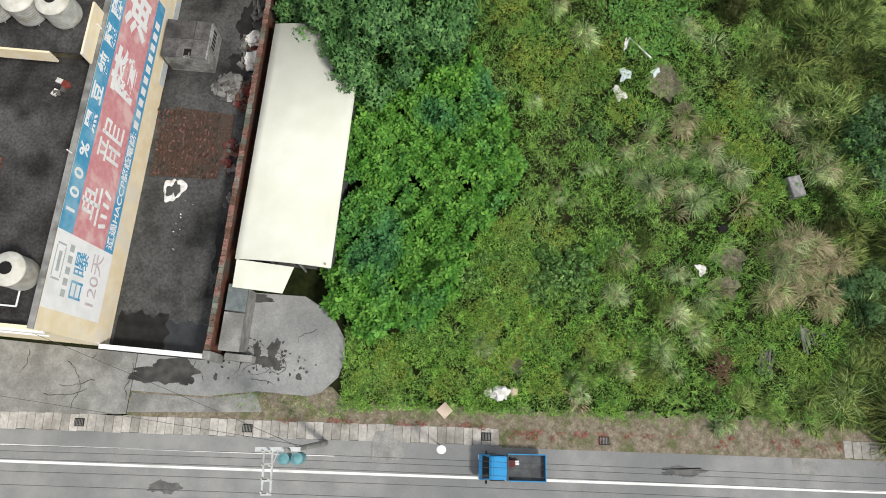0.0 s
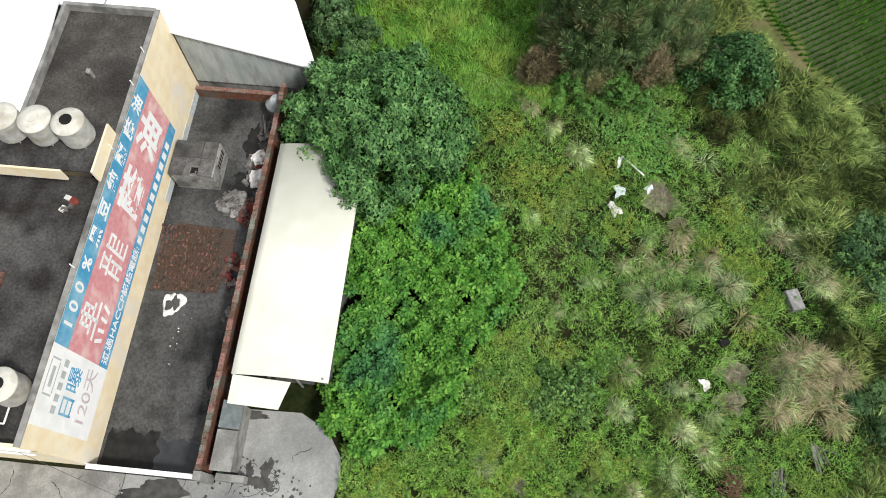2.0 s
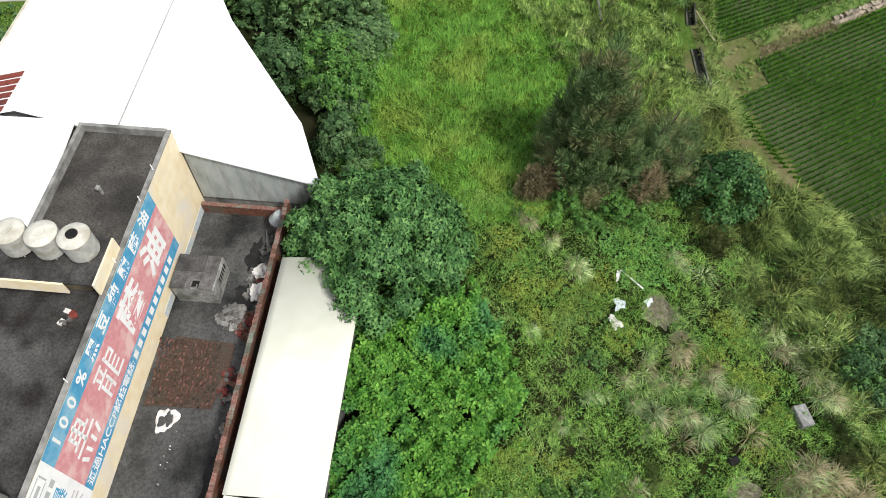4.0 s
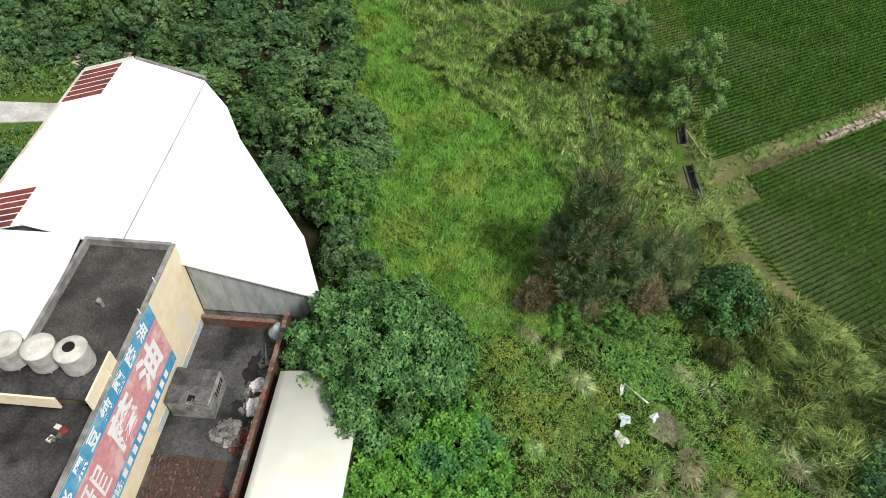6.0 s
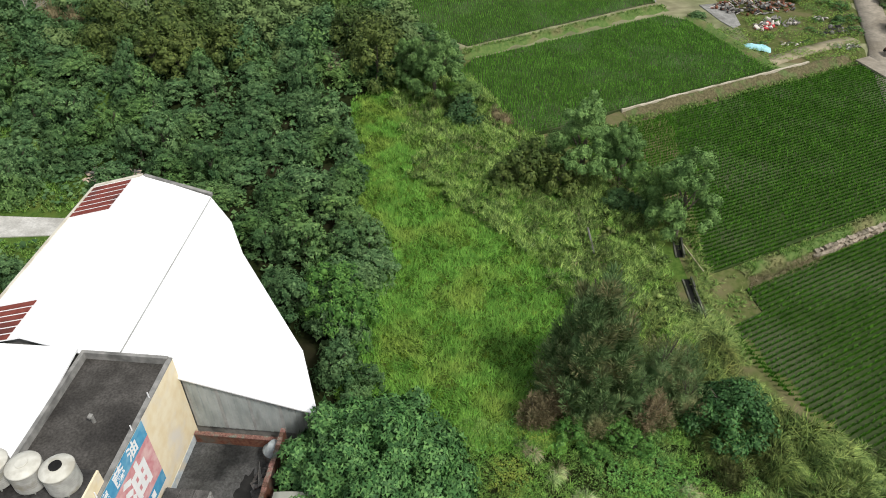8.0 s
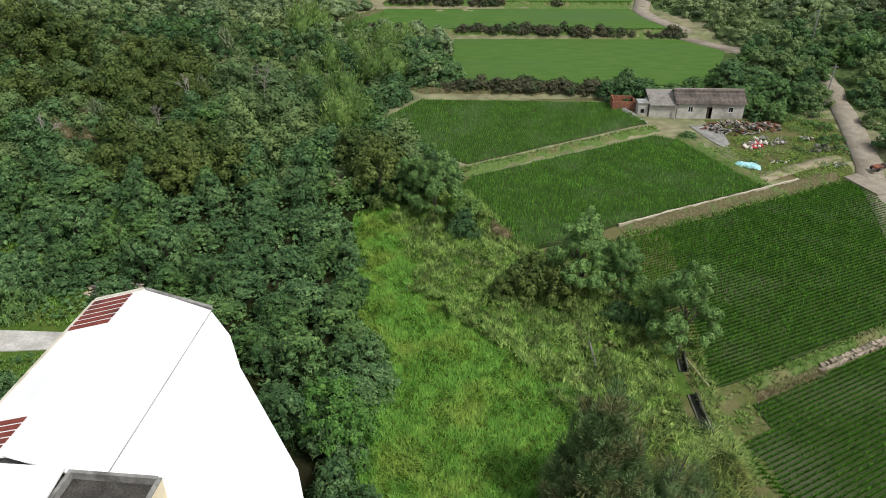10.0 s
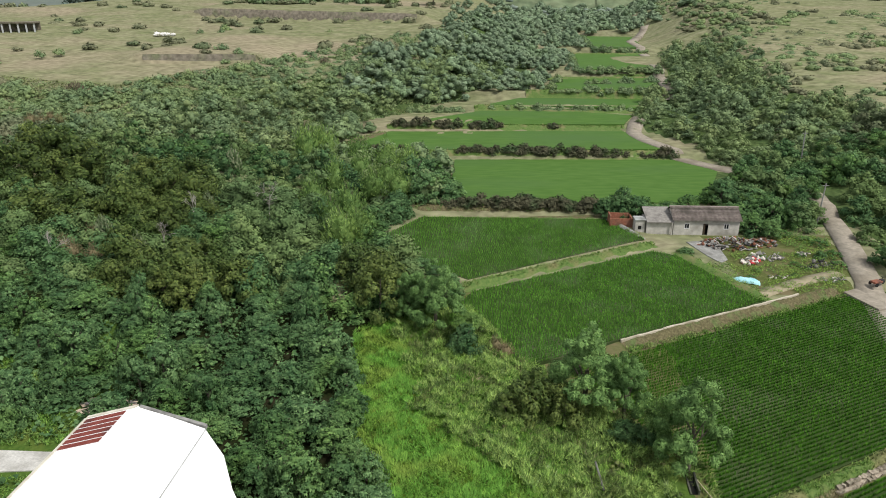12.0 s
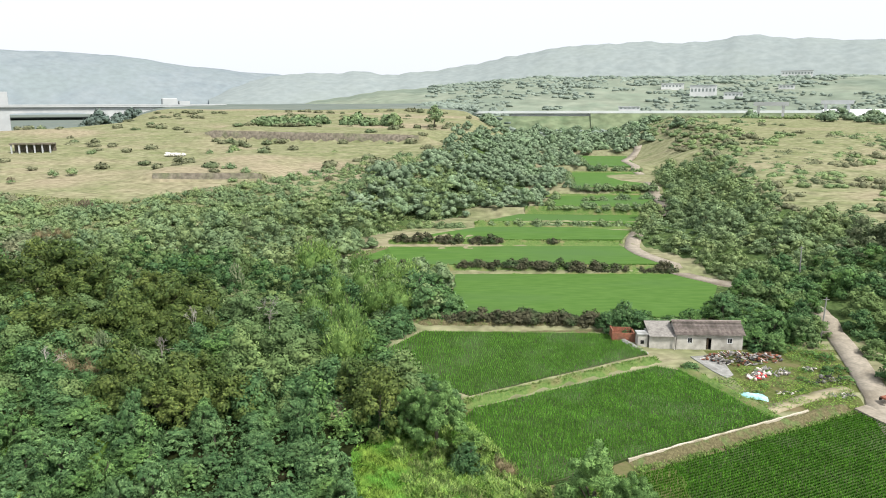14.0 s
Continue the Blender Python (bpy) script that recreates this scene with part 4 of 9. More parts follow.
for x0_, x1_, y0, z, h_ in ((-1.65, 0.45, -0.05, 10.0, 0.1), (-1.3, -0.8, -0.7, 9.93, 0.035), (-1.3, -0.8, -1.45, 9.93, 0.035), (-1.3, -0.8, -2.05, 9.93, 0.035)):
    part("brace", boxes((x0_, x1_, y0 - h_, y0 + h_, z, z + 0.08)), PALESTEEL, pole)
part("brace", made(lambda bm: rod(bm, (-0.62, -0.15, 9.9), (-0.86, -0.75, 9.9), 0.03, None, 6)), PALESTEEL, pole)
for z in (9.7, 10.0):
    for k in range(4):
        bm = bmesh.new()
        rod(bm, (-1.25 if z < 10 else -0.86, -1.95 + 0.6 * k, z + 0.3), (-1.25 if z < 10 else -0.86, -1.95 + 0.6 * k, z + 0.52), 0.06, 0.04, 8)
        part("insulator", bm, LIDWHITE, pole)
for k in range(2):
    bm = bmesh.new()
    rod(bm, (-0.72 + 0.66 * k, -0.55, 7.3), (-0.72 + 0.66 * k, -0.55, 8.3), 0.29, 0.29, 16)
    rod(bm, (-0.72 + 0.66 * k, -0.55, 8.3), (-0.72 + 0.66 * k, -0.55, 8.4), 0.27, 0.1, 16)
    part("transformer", bm, mat("teal_paint", (0.12, 0.28, 0.31), (0.18, 0.36, 0.39), 0.3, rough=0.5), pole, "teal painted transformer can")


def wire(p, q, sag, r=0.011, label="thin black overhead power line"):
    cu = bpy.data.curves.new("overhead_wire", "CURVE")
    cu.dimensions, cu.bevel_depth, cu.bevel_resolution = "3D", r, 1
    sp = cu.splines.new("POLY")
    sp.points.add(24)
    for i in range(25):
        s = i / 24
        sp.points[i].co = (*(Vector(p).lerp(Vector(q), s) - Vector((0, 0, sag * 4 * s * (1 - s)))), 1)
    cu.materials.append(mat("wire_sheath", (0.06, 0.06, 0.062), (0.09, 0.09, 0.09), 0.5, bump=0))
    ob = new("overhead_wire", cu)
    return tagged(ob, label, "cable", "wires over the road")


for dy, z in ((-0.35, 7.6), (-0.6, 8.1), (-0.95, 8.6), (-2.0, 10.2), (-1.4, 10.2)):
    wire((-7.4, -1.05 + dy, z), (38, roady(38, dy - 0.1), z - 0.2), 0.8)
    wire((-7.4, -1.05 + dy, z), (-50, roady(-50, dy - 0.1), z - 0.2), 0.8)
wire((-7.2, -1.0, 8.0), (-21.2, 4.6, 7.6), 0.4)
wire((-7.2, -1.0, 7.0), (-30, 2.5, 6.2), 0.5)
pole2 = thing("utility_pole", pose(-50, roady(-50, 1.2), 0), "plain concrete utility pole beside the road", "utility pole")
part("shaft", made(lambda bm: rod(bm, (0, 0, 0), (0, 0, 10.4), 0.17, 0.11, 12)), PALECON, pole2)
pole3 = thing("utility_pole", pose(38, roady(38, 1.2), 0), "plain concrete utility pole beside the road", "utility pole")
part("shaft", made(lambda bm: rod(bm, (0, 0, 0), (0, 0, 10.4), 0.17, 0.11, 12)), PALECON, pole3)
mirror = thing("traffic_mirror", pose(-0.1, -1.25, 0), "white round traffic mirror on a post", "traffic mirror")
part("post", made(lambda bm: rod(bm, (0, 0, 0), (0, -0.1, 2.6), 0.045, 0.045, 10)), PALECON, mirror)
bm = bmesh.new()
lathe(bm, [(0.001, 0.05), (0.16, 0.04), (0.26, 0.0), (0.28, -0.03), (0.26, -0.05), (0.001, -0.05)], 24)
ob = part("mirror_head", bm, SIGNWHITE, mirror, smooth_faces=True)
ob.matrix_local = pose(0, -0.12, 2.65, 25, 0, 0)

# small blue truck
CARBLUE = mat("truck_blue", (0.02, 0.24, 0.52), (0.03, 0.28, 0.58), 0.6, rough=0.3, bump=0, spec=0.5)
GLASS = mat("dark_glass", (0.015, 0.018, 0.02), (0.03, 0.033, 0.036), 0.6, rough=0.12, bump=0, spec=0.6)
RUBBER = mat("tyre_rubber", (0.018, 0.018, 0.018), (0.03, 0.03, 0.03), 0.2, rough=0.8, bump=0.1)
BEDGREY = mat("truck_bed", (0.075, 0.08, 0.085), (0.11, 0.115, 0.12), 0.4, 1.0, (0.06, 0.06, 0.062), rough=0.6, bump=0.1)
truck = thing("pickup_truck", pose(4.05, -2.42, 0.02, 0, 0, -1.5), "small blue pickup truck with grey open bed", "truck")
bm = bmesh.new()
prof = [(-1.95, 0.35), (-1.97, 0.85), (-1.75, 1.05), (-1.38, 1.72), (-1.2, 1.82), (-0.42, 1.82), (-0.36, 1.6), (-0.36, 0.35)]
a = [bm.verts.new((x, -0.74 + 0.1 * max(0, z - 0.9), z)) for x, z in prof]
b = [bm.verts.new((x, 0.74 - 0.1 * max(0, z - 0.9), z)) for x, z in prof]
bm.faces.new(a)
bm.faces.new(b[::-1])
for i in range(len(prof)):
    j = (i + 1) % len(prof)
    bm.faces.new((a[j], a[i], b[i], b[j]))
part("cab", bevelled(bm, 0.05, 2), CARBLUE, truck, smooth_faces=False)
bm = bmesh.new()
w = [bm.verts.new(p) for p in ((-1.76, -0.64, 1.08), (-1.76, 0.64, 1.08), (-1.41, 0.58, 1.7), (-1.41, -0.58, 1.7))]
bm.faces.new(w)
bmesh.ops.solidify(bm, geom=bm.faces[:], thickness=-0.03)
part("windscreen", bm, GLASS, truck, "dark windscreen")
for s in (-1, 1):
    part("side_window", boxes((-1.35, -0.5, s * 0.705 - 0.02, s * 0.705 + 0.02, 1.1, 1.62)), GLASS, truck)
    part("headlight", bevelled(boxes((-2.0, -1.94, s * 0.55 - 0.14, s * 0.55 + 0.14, 0.62, 0.82)), 0.02), LIDWHITE, truck)
    part("wing_mirror", bevelled(boxes((-1.6, -1.5, s * 0.82 - 0.1, s * 0.82 + 0.1, 1.15, 1.4)), 0.02), BLACK, truck)
    part("bed_side", boxes((-0.3, 1.95, s * 0.75 - 0.025, s * 0.75 + 0.025, 0.6, 1.0)), CARBLUE, truck, "blue bed side")
    for x in (-1.3, 1.2):
        wheel = part("wheel", made(lambda bm: rod(bm, (x, s * 0.55, 0.3), (x, s * 0.74, 0.3), 0.3, 0.3, 18)), RUBBER, truck)
        rim = part("rim", made(lambda bm: rod(bm, (x, s * 0.74, 0.3), (x, s * 0.755, 0.3), 0.17, 0.17, 14)), ZINC, wheel)
part("bed_floor", boxes((-0.3, 1.95, -0.74, 0.74, 0.52, 0.62)), BEDGREY, truck, "dark grey bed floor")
part("bed_front", boxes((-0.32, -0.26, -0.74, 0.74, 0.6, 1.35)), BEDGREY, truck)
part("tailgate", boxes((1.93, 1.98, -0.74, 0.74, 0.6, 1.0)), CARBLUE, truck)
cargo = thing("cargo_box", pose(4.0, -2.2, 0.64, 0, 0, 4), "dark red box and white carton in the truck bed", "box")
part("box_body", bevelled(boxes((-0.22, 0.2, -0.2, 0.2, 0, 0.35)), 0.02), DARKRED, cargo)
part("carton", bevelled(boxes((0.22, 0.45, -0.1, 0.15, 0, 0.3)), 0.02), BAGWHITE, cargo)
board = thing("board", pose(0.1, 0.85, 0.45, 8, -6, 42), "buff square board lying in the weeds", "board")
part("panel", bevelled(boxes((-0.36, 0.36, -0.36, 0.36, 0, 0.05)), 0.01), mat("buff_board", (0.5, 0.42, 0.28), (0.58, 0.5, 0.35), 0.4), board)


def lot_piece(name, x, y, z, bm, m, label, cat, rx=0, ry=0, rz=0, smooth_faces=False):
    ob = part(name, bm, m, smooth_faces=smooth_faces)
    ob.matrix_world = pose(x, y, float(land(x, y)) + z, rx, ry, rz)
    return tagged(ob, label, cat)


for i, (x, y, s) in enumerate(((3.5, 1.85, 0.55), (2.75, 1.95, 0.28), (4.3, 1.9, 0.3))):
    ob = sack(0, 0, s, BAGWHITE if i < 2 else mat("buff_sack", (0.5, 0.42, 0.28), (0.6, 0.52, 0.36), 0.2), "bulging pale rubbish sack in the roadside weeds", "rubbish_sack", seed=60 + i)
    ob.matrix_world = pose(x, y, 0.25, 0, 0, 40 * i)
def rag(x, y, z, a, b, m, label, seed):
    """A torn, crumpled sheet lying on the weeds."""
    r = np.random.default_rng(seed)
    u, w = np.meshgrid(np.linspace(-1, 1, 12), np.linspace(-1, 1, 12))
    edge_ = 1 + 0.22 * np.sin(3 * np.arctan2(w, u) + seed) + 0.12 * np.sin(5 * np.arctan2(w, u) + 2 * seed)
    v = np.stack([u * a * edge_, w * b * edge_, 0.10 + 0.22 * min(a, b) * wave(u, w, 0.55, seed) + 0.1 * min(a, b) * wave(u, w, 0.22, seed + 1)], -1).reshape(-1, 3)
    i_ = (np.arange(11)[:, None] * 12 + np.arange(11)[None]).ravel()
    ob = fast_mesh("plastic_sheet", v, np.stack([i_, i_ + 1, i_ + 13, i_ + 12], -1), m, label=label, category="litter")
    ob.matrix_world = pose(x, y, float(land(x, y)) + z, r.uniform(-10, 10), r.uniform(-10, 10), r.uniform(0, 360))
    return ob


ICE = mat("ice_plastic", (0.50, 0.58, 0.61), (0.66, 0.73, 0.75), 0.2)
rag(16.3, 9.5, 0.4, 0.34, 0.26, BAGWHITE, "crumpled white sheet lying in the grass", 3)
rag(12.4, 23.1, 0.3, 0.34, 0.42, ICE, "pale blue-white plastic sheet in the weeds", 5)
rag(11.9, 21.7, 0.3, 0.55, 0.30, BAGWHITE, "crumpled white plastic in the weeds", 8)
rag(14.5, 23.4, 0.12, 0.30, 0.22, ICE, "torn pale plastic on bare soil", 11)
rag(12.6, 25.4, 0.3, 0.45, 0.12, BAGWHITE, "narrow strip of white plastic in the weeds", 14)
rag(24.0, 1.8, 0.4, 0.25, 0.2, BAGWHITE, "small white plastic scrap in the grass", 17)
lot_piece("plastic_pipe", 13.6, 25.0, 0.35, made(lambda bm: rod(bm, (-0.75, 0.9, 0), (0.6, -0.7, 0.1), 0.06, None, 8)), SIGNWHITE, "long white plastic pipe on bare soil", "pipe")
lot_piece("concrete_block", 22.9, 15.0, 0.0, bevelled(boxes((-0.42, 0.42, -0.7, 0.7, -0.6, 0.75)), 0.04), mat("block_stone", (0.20, 0.20, 0.195), (0.31, 0.31, 0.30), 0.25, 0.8, (0.14, 0.14, 0.13), bump=0.4), "upright grey concrete block in the weeds", "concrete block", 0, 0, 12)
lot_piece("dark_bundle", 17.9, 12.2, 0.3, bevelled(boxes((-0.35, 0.35, -0.22, 0.22, 0, 0.3)), 0.08), BLACK, "dark plastic bundle in the grass", "litter", 0, 0, 15)
timber = mat("old_timber", (0.15, 0.145, 0.13), (0.25, 0.24, 0.22), 0.2, 0.8, (0.10, 0.095, 0.08), bump=0.3, obvar=0.3)
for gx_, gy_, turn_ in ((22.7, 5.3, 14), (20.0, 3.9, -12)):
    stack = thing("plank_stack", pose(gx_, gy_, float(land(gx_, gy_)) + 0.1, 0, 0, turn_), "grey weathered planks half sunk in the weeds", "planks")
    rg_ = np.random.default_rng(int(gx_ * 10))
    for k in range(7):
        ln = rg_.uniform(0.5, 0.95)
        p = part("plank", bevelled(boxes((-0.055, 0.055, -ln, ln, 0, 0.05)), 0.01), timber, stack)
        p.matrix_local = pose(-0.45 + 0.14 * k + rg_.uniform(-0.03, 0.03), rg_.uniform(-0.2, 0.2), rg_.uniform(0, 0.22), rg_.uniform(-6, 6), rg_.uniform(-8, 8), rg_.uniform(-9, 9) + (60 if k == 6 else 0))
# bare soil patches with gravel
EARTH = mat("bare_earth", (0.104, 0.093, 0.067), (0.240, 0.208, 0.160), 0.08, 0.9, (0.128, 0.120, 0.080), bump=0.2, island=0.5)
BAREPATCH = [(15.2, 22.9, 1.1), (16.4, 20.7, 0.6), (18.4, 10.2, 0.9), (18.0, 8.4, 0.8), (4.5, 3.6, 0.5)]
rgb_ = np.random.default_rng(12)

# dead brushwood
brush = thing("brushwood", pose(17.0, 3.5, 0.2), "heap of dead reddish-brown branches in the weeds", "brushwood")
DEADWOOD = mat("dead_branch", (0.14, 0.075, 0.05), (0.22, 0.13, 0.095), 0.3, 1.0, (0.10, 0.07, 0.05), bump=0)
for k in range(90):
    a, l = rgb_.uniform(0, 6.28), rgb_.uniform(0.25, 0.6)
    c = Vector((rgb_.normal(0, 0.35), rgb_.normal(0, 0.8), rgb_.uniform(0.1, 0.6)))
    d = Vector((math.cos(a), math.sin(a), rgb_.normal(0, 0.25))) * l
    bm = bmesh.new()
    rod(bm, c - d, c + d, 0.022, 0.012, 4)
    part("branch", bm, DEADWOOD, brush)

def unit(a):
    return a / np.maximum(np.linalg.norm(a, axis=-1, keepdims=True), 1e-9)


def blades(base, az, length, lean, width, rg, droop=0.35):
    """Bent grass blades of two joints each: five corners, three triangles."""
    n = len(base)
    az, length, lean = (np.asarray(q) * np.ones(n) for q in (az, length, lean))
    h = np.stack([np.cos(az), np.sin(az), 0 * az], -1)
    s = np.stack([-np.sin(az), np.cos(az), 0 * az], -1) * (np.asarray(width) * np.ones(n))[:, None]
    up = np.array([0, 0, 1.0])
    m = base + (h * np.sin(lean)[:, None] + up * np.cos(lean)[:, None]) * (length * 0.55)[:, None]
    l2 = lean + droop + 0.5 * lean
    t = m + (h * np.sin(l2)[:, None] + up * np.cos(l2)[:, None]) * (length * 0.5)[:, None]
    v = np.stack([base - s, base + s, m - s * 0.8, m + s * 0.8, t], 1).reshape(-1, 3)
    i = np.arange(n)[:, None] * 5
    return v, np.concatenate([i + np.array([[0, 1, 3]]), i + np.array([[0, 3, 2]]), i + np.array([[2, 3, 4]])])



# ---- paddies ----
PADDY = mat("paddy_mud", (0.030, 0.052, 0.014), (0.046, 0.072, 0.022), 0.8, 9.0, (0.075, 0.09, 0.045), rough=0.85, bump=0.1)
RICE = mat("rice_leaf", (0.066, 0.190, 0.018), (0.100, 0.250, 0.028), 1.5, 9.0, (0.09, 0.22, 0.034), rough=0.6, bump=0, island=0.25, leaf=0.2, mid=0.15, mscale=3.0)
# lighter copy of the rice green for farther paddies, standing in for haze
RICEFAR = mat("rice_leaf_hazed", (0.109, 0.276, 0.034), (0.155, 0.356, 0.052), 1.5, 9.0, (0.138, 0.322, 0.063), rough=0.6, bump=0, island=0.25, leaf=0.2, mid=0.15, mscale=3.0)
FIELDS = [
    # name of the outline, row direction in degrees, step between rows, step in the row
    ([(28.7, 49.2), (29.2, 46.1), (24.3, 43.4), (24.8, 39.8), (26.2, 37.3), (29.0, 33.4), (34.0, 30.0), (52.0, 24.0), (75.0, 40.0), (75.0, 72.2)], 27, 0.5, 0.17),
    ([(25.6, 50.4), (28.1, 51.5), (46.5, 60.4), (75.0, 74.2), (75.0, 100.0), (58.0, 95.4), (23.7, 78.6), (14.0, 75.2), (19.5, 66.0), (24.3, 57.0), (24.9, 51.8)], 24, 0.5, 0.2),
    ([(7.4, 74.4), (14.0, 76.6), (23.1, 81.7), (32.0, 85.8), (47.0, 93.2), (45.0, 97.5), (39.6, 111.6), (36.0, 113.6), (4.5, 96.9), (2.0, 92.0)], 26, 0.5, 0.26),
    ([(3.9, 100.3), (36.0, 118.4), (32.4, 129.6), (-4.0, 131.5), (-10.5, 121.0), (-4.0, 107.0)], 5, 0.5, 0.32),
]
for poly, turn, gap, step in FIELDS:
    zf = float(np.median([land(x, y) for x, y in poly]))
    fld = flat("paddy", poly, zf - 0.5, zf + 0.02, PADDY, "flooded paddy planted with young green rice", "paddy field")
    xs_, ys_ = np.array(poly).T
    cxy = np.array((xs_.mean(), ys_.mean()))
    c, s = math.cos(radians(turn)), math.sin(radians(turn))
    a, b = np.meshgrid(np.arange(-60, 60, step), np.arange(-60, 60, gap))
    rg = np.random.default_rng(int(zf * 10) + 50)
    a = a + rg.uniform(-0.06, 0.06, a.shape)
    b = b + rg.uniform(-0.035, 0.035, b.shape)
    px, py = cxy[0] + c * a - s * b, cxy[1] + s * a + c * b
    keep = inside(px, py, poly) & (px < 62) & (rg.random(px.shape) > np.clip(0.02 + 0.5 * (wave(px, py, 6, 3) - 0.55), 0.02, 0.5))
    px, py = px[keep], py[keep]
    n = len(px)
    k = 4
    ang = rg.uniform(0, 2 * np.pi, (n, k))
    hgt = rg.uniform(0.26, 0.4, (n, k)) * (1 + 0.6 * (gap - 0.42))
    lean = rg.uniform(0.06, 0.17, (n, k))
    wd = 0.075 + 0.09 * (gap - 0.4)
    base = np.stack([px, py, np.maximum(zf, land(px, py)) + 0.02], -1)[:, None, :].repeat(k, 1)
    side = np.stack([-np.sin(ang), np.cos(ang), 0 * ang], -1) * wd
    tip = base + np.stack([np.cos(ang) * lean, np.sin(ang) * lean, hgt], -1)
    vv = np.stack([base - side, base + side, tip], 2).reshape(-1, 3)
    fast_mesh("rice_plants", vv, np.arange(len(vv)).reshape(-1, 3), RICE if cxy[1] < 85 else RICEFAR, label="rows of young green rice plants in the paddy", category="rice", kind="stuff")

FARRICE = mat("far_rice", (0.057, 0.125, 0.022), (0.078, 0.153, 0.033), 1.2, 14.0, (0.067, 0.131, 0.037), bump=0.6, bscale=0.5, stretch=(0.25, 1, 1))
for poly in ([(1, 135.4), (53, 135.4), (64, 160), (60, 171.5), (3, 172.4)], [(-26, 175.6), (57, 175.4), (51, 198.4), (-15, 199.6)], [(-14, 202.6), (52, 201.6), (58, 216), (40, 223), (12, 224)],
             [(14, 228), (63, 224.6), (68, 238), (26, 239.4)], [(36, 242.6), (74, 242.4), (80, 274), (44, 272.4)], [(52, 280), (83, 280), (92, 338), (60, 341)], [(70, 346.6), (95, 346), (106, 412), (78, 420)]):
    z = float(np.median([land(x, y) for x, y in poly])) + 0.12
    flat("paddy", poly, z - 1.6, (lambda x, y: max(float(land(x, y)) + 0.1, 0.5 * (float(land(x, y)) + z))) if poly[0][1] > 225 else z, FARRICE, "even bright green rice paddy on a terrace", "paddy field")

BANK = mat("bank_earth", (0.087, 0.078, 0.040), (0.143, 0.127, 0.068), 0.35, 1.6, (0.097, 0.135, 0.048), bump=0.8, mid=0.3, mscale=0.3)
BANKGRASS = mat("bank_grass", (0.072, 0.135, 0.034), (0.128, 0.180, 0.055), 0.4, 3.0, (0.170, 0.171, 0.076), bump=0.5)
STONE = mat("dry_stone", (0.24, 0.20, 0.155), (0.36, 0.32, 0.25), 0.25, 0.8, (0.16, 0.135, 0.10), bump=0.8, obvar=0.35)


BANKBLADE = mat("bank_blade", (0.10, 0.20, 0.04), (0.165, 0.26, 0.065), 0.8, 3.0, (0.22, 0.23, 0.10), rough=0.8, bump=0, island=0.4)


def bund(name, p, q, width, height, m, label, seed=1, up=0.35):
    """An earth bank that climbs from the ground on one side to the ground on the other, with an uneven back."""
    n = max(8, int((Vector(q) - Vector(p)).length / 0.5))
    d = (Vector(q) - Vector(p)).normalized()
    side = Vector((-d.y, d.x))
    rows = []
    for i in range(n + 1):
        c = Vector(p).lerp(Vector(q), i / n) + side * 0.35 * noise.noise(Vector((i * 0.11, seed, 0)))
        end = min(1.0, i / 4, (n - i) / 4)
        for k, (o, h) in enumerate(((-0.75, -0.4), (-0.55, 0.02), (-0.35, 0.35), (-0.12, 0.85), (0.12, 1.0), (0.35, 0.8), (0.55, 0.1), (0.75, -0.5))):
            w = noise.noise(Vector((c.x * 1.3, c.y * 1.3, k + seed)))
            at = c + side * width * (o + 0.10 * w)
            rows.append((at.x, at.y, float(land(at.x, at.y)) + (height + 0.1) * end * (h + 0.25 * w) - 0.05 * (1 - end)))
    i = (np.arange(n)[:, None] * 8 + np.arange(7)[None]).ravel()
    ob = fast_mesh(name, rows, np.stack([i, i + 8, i + 9, i + 1], -1), m, label=label, category="bank", kind="structure")
    ob.data.shade_smooth()
    # tufts of grass along the back
    r = np.random.default_rng(seed + 300)
    far = max(1.0, float(np.hypot(*p)) / 90)
    s = r.random(int(n * (7.0 if far < 1.3 else 2.2) * (0.7 if up > 0.5 else 1)))
    at = np.array(p)[None] * (1 - s[:, None]) + np.array(q)[None] * s[:, None] + np.array(side)[None] * width * (r.uniform(-0.75, -0.2, (len(s), 1)) if up > 0.5 else r.uniform(-0.1, 0.6, (len(s), 1)))
    b = np.repeat(np.stack([at[:, 0], at[:, 1], land(at[:, 0], at[:, 1]) + height * 0.4], -1), 7, axis=0)
    v, f = blades(b + r.normal(0, 0.1, b.shape) * np.array([1, 1, 0]), r.uniform(0, 6.28, len(b)), r.uniform(0.25, 0.55, len(b)), np.abs(r.normal(0.5, 0.3, len(b))), 0.04 * far, r)
    fast_mesh("bank_tufts", v, f, BANKBLADE, label="rough grass along the field bank", category="grass", kind="stuff")
    return ob


bund("field_bank", (28.9, 50.4), (75, 73.2), 1.5, 0.2, BANKGRASS, "grassy earth bank between two paddies")
bund("field_bank", (23.3, 80.3), (60, 97.4), 2.0, 0.3, BANK, "bare earth bank with a narrow footpath", 2, 0.8)
bund("field_bank", (3.0, 97.6), (37.5, 116.6), 1.5, 0.25, BANKGRASS, "grassy earth bank between two paddies", 3)
bund("field_bank", (40.2, 113.5), (47.2, 93.5), 1.8, 0.3, BANKGRASS, "grassy edge of the rubbish plot", 4)
bund("field_bank", (-6, 133.2), (34, 132.2), 2.6, 0.2, BANK, "bare earth terrace bank", 5)
bund("field_bank", (36, 119), (31.6, 131), 1.2, 0.3, PALECON, "narrow pale footpath on a bank", 6)
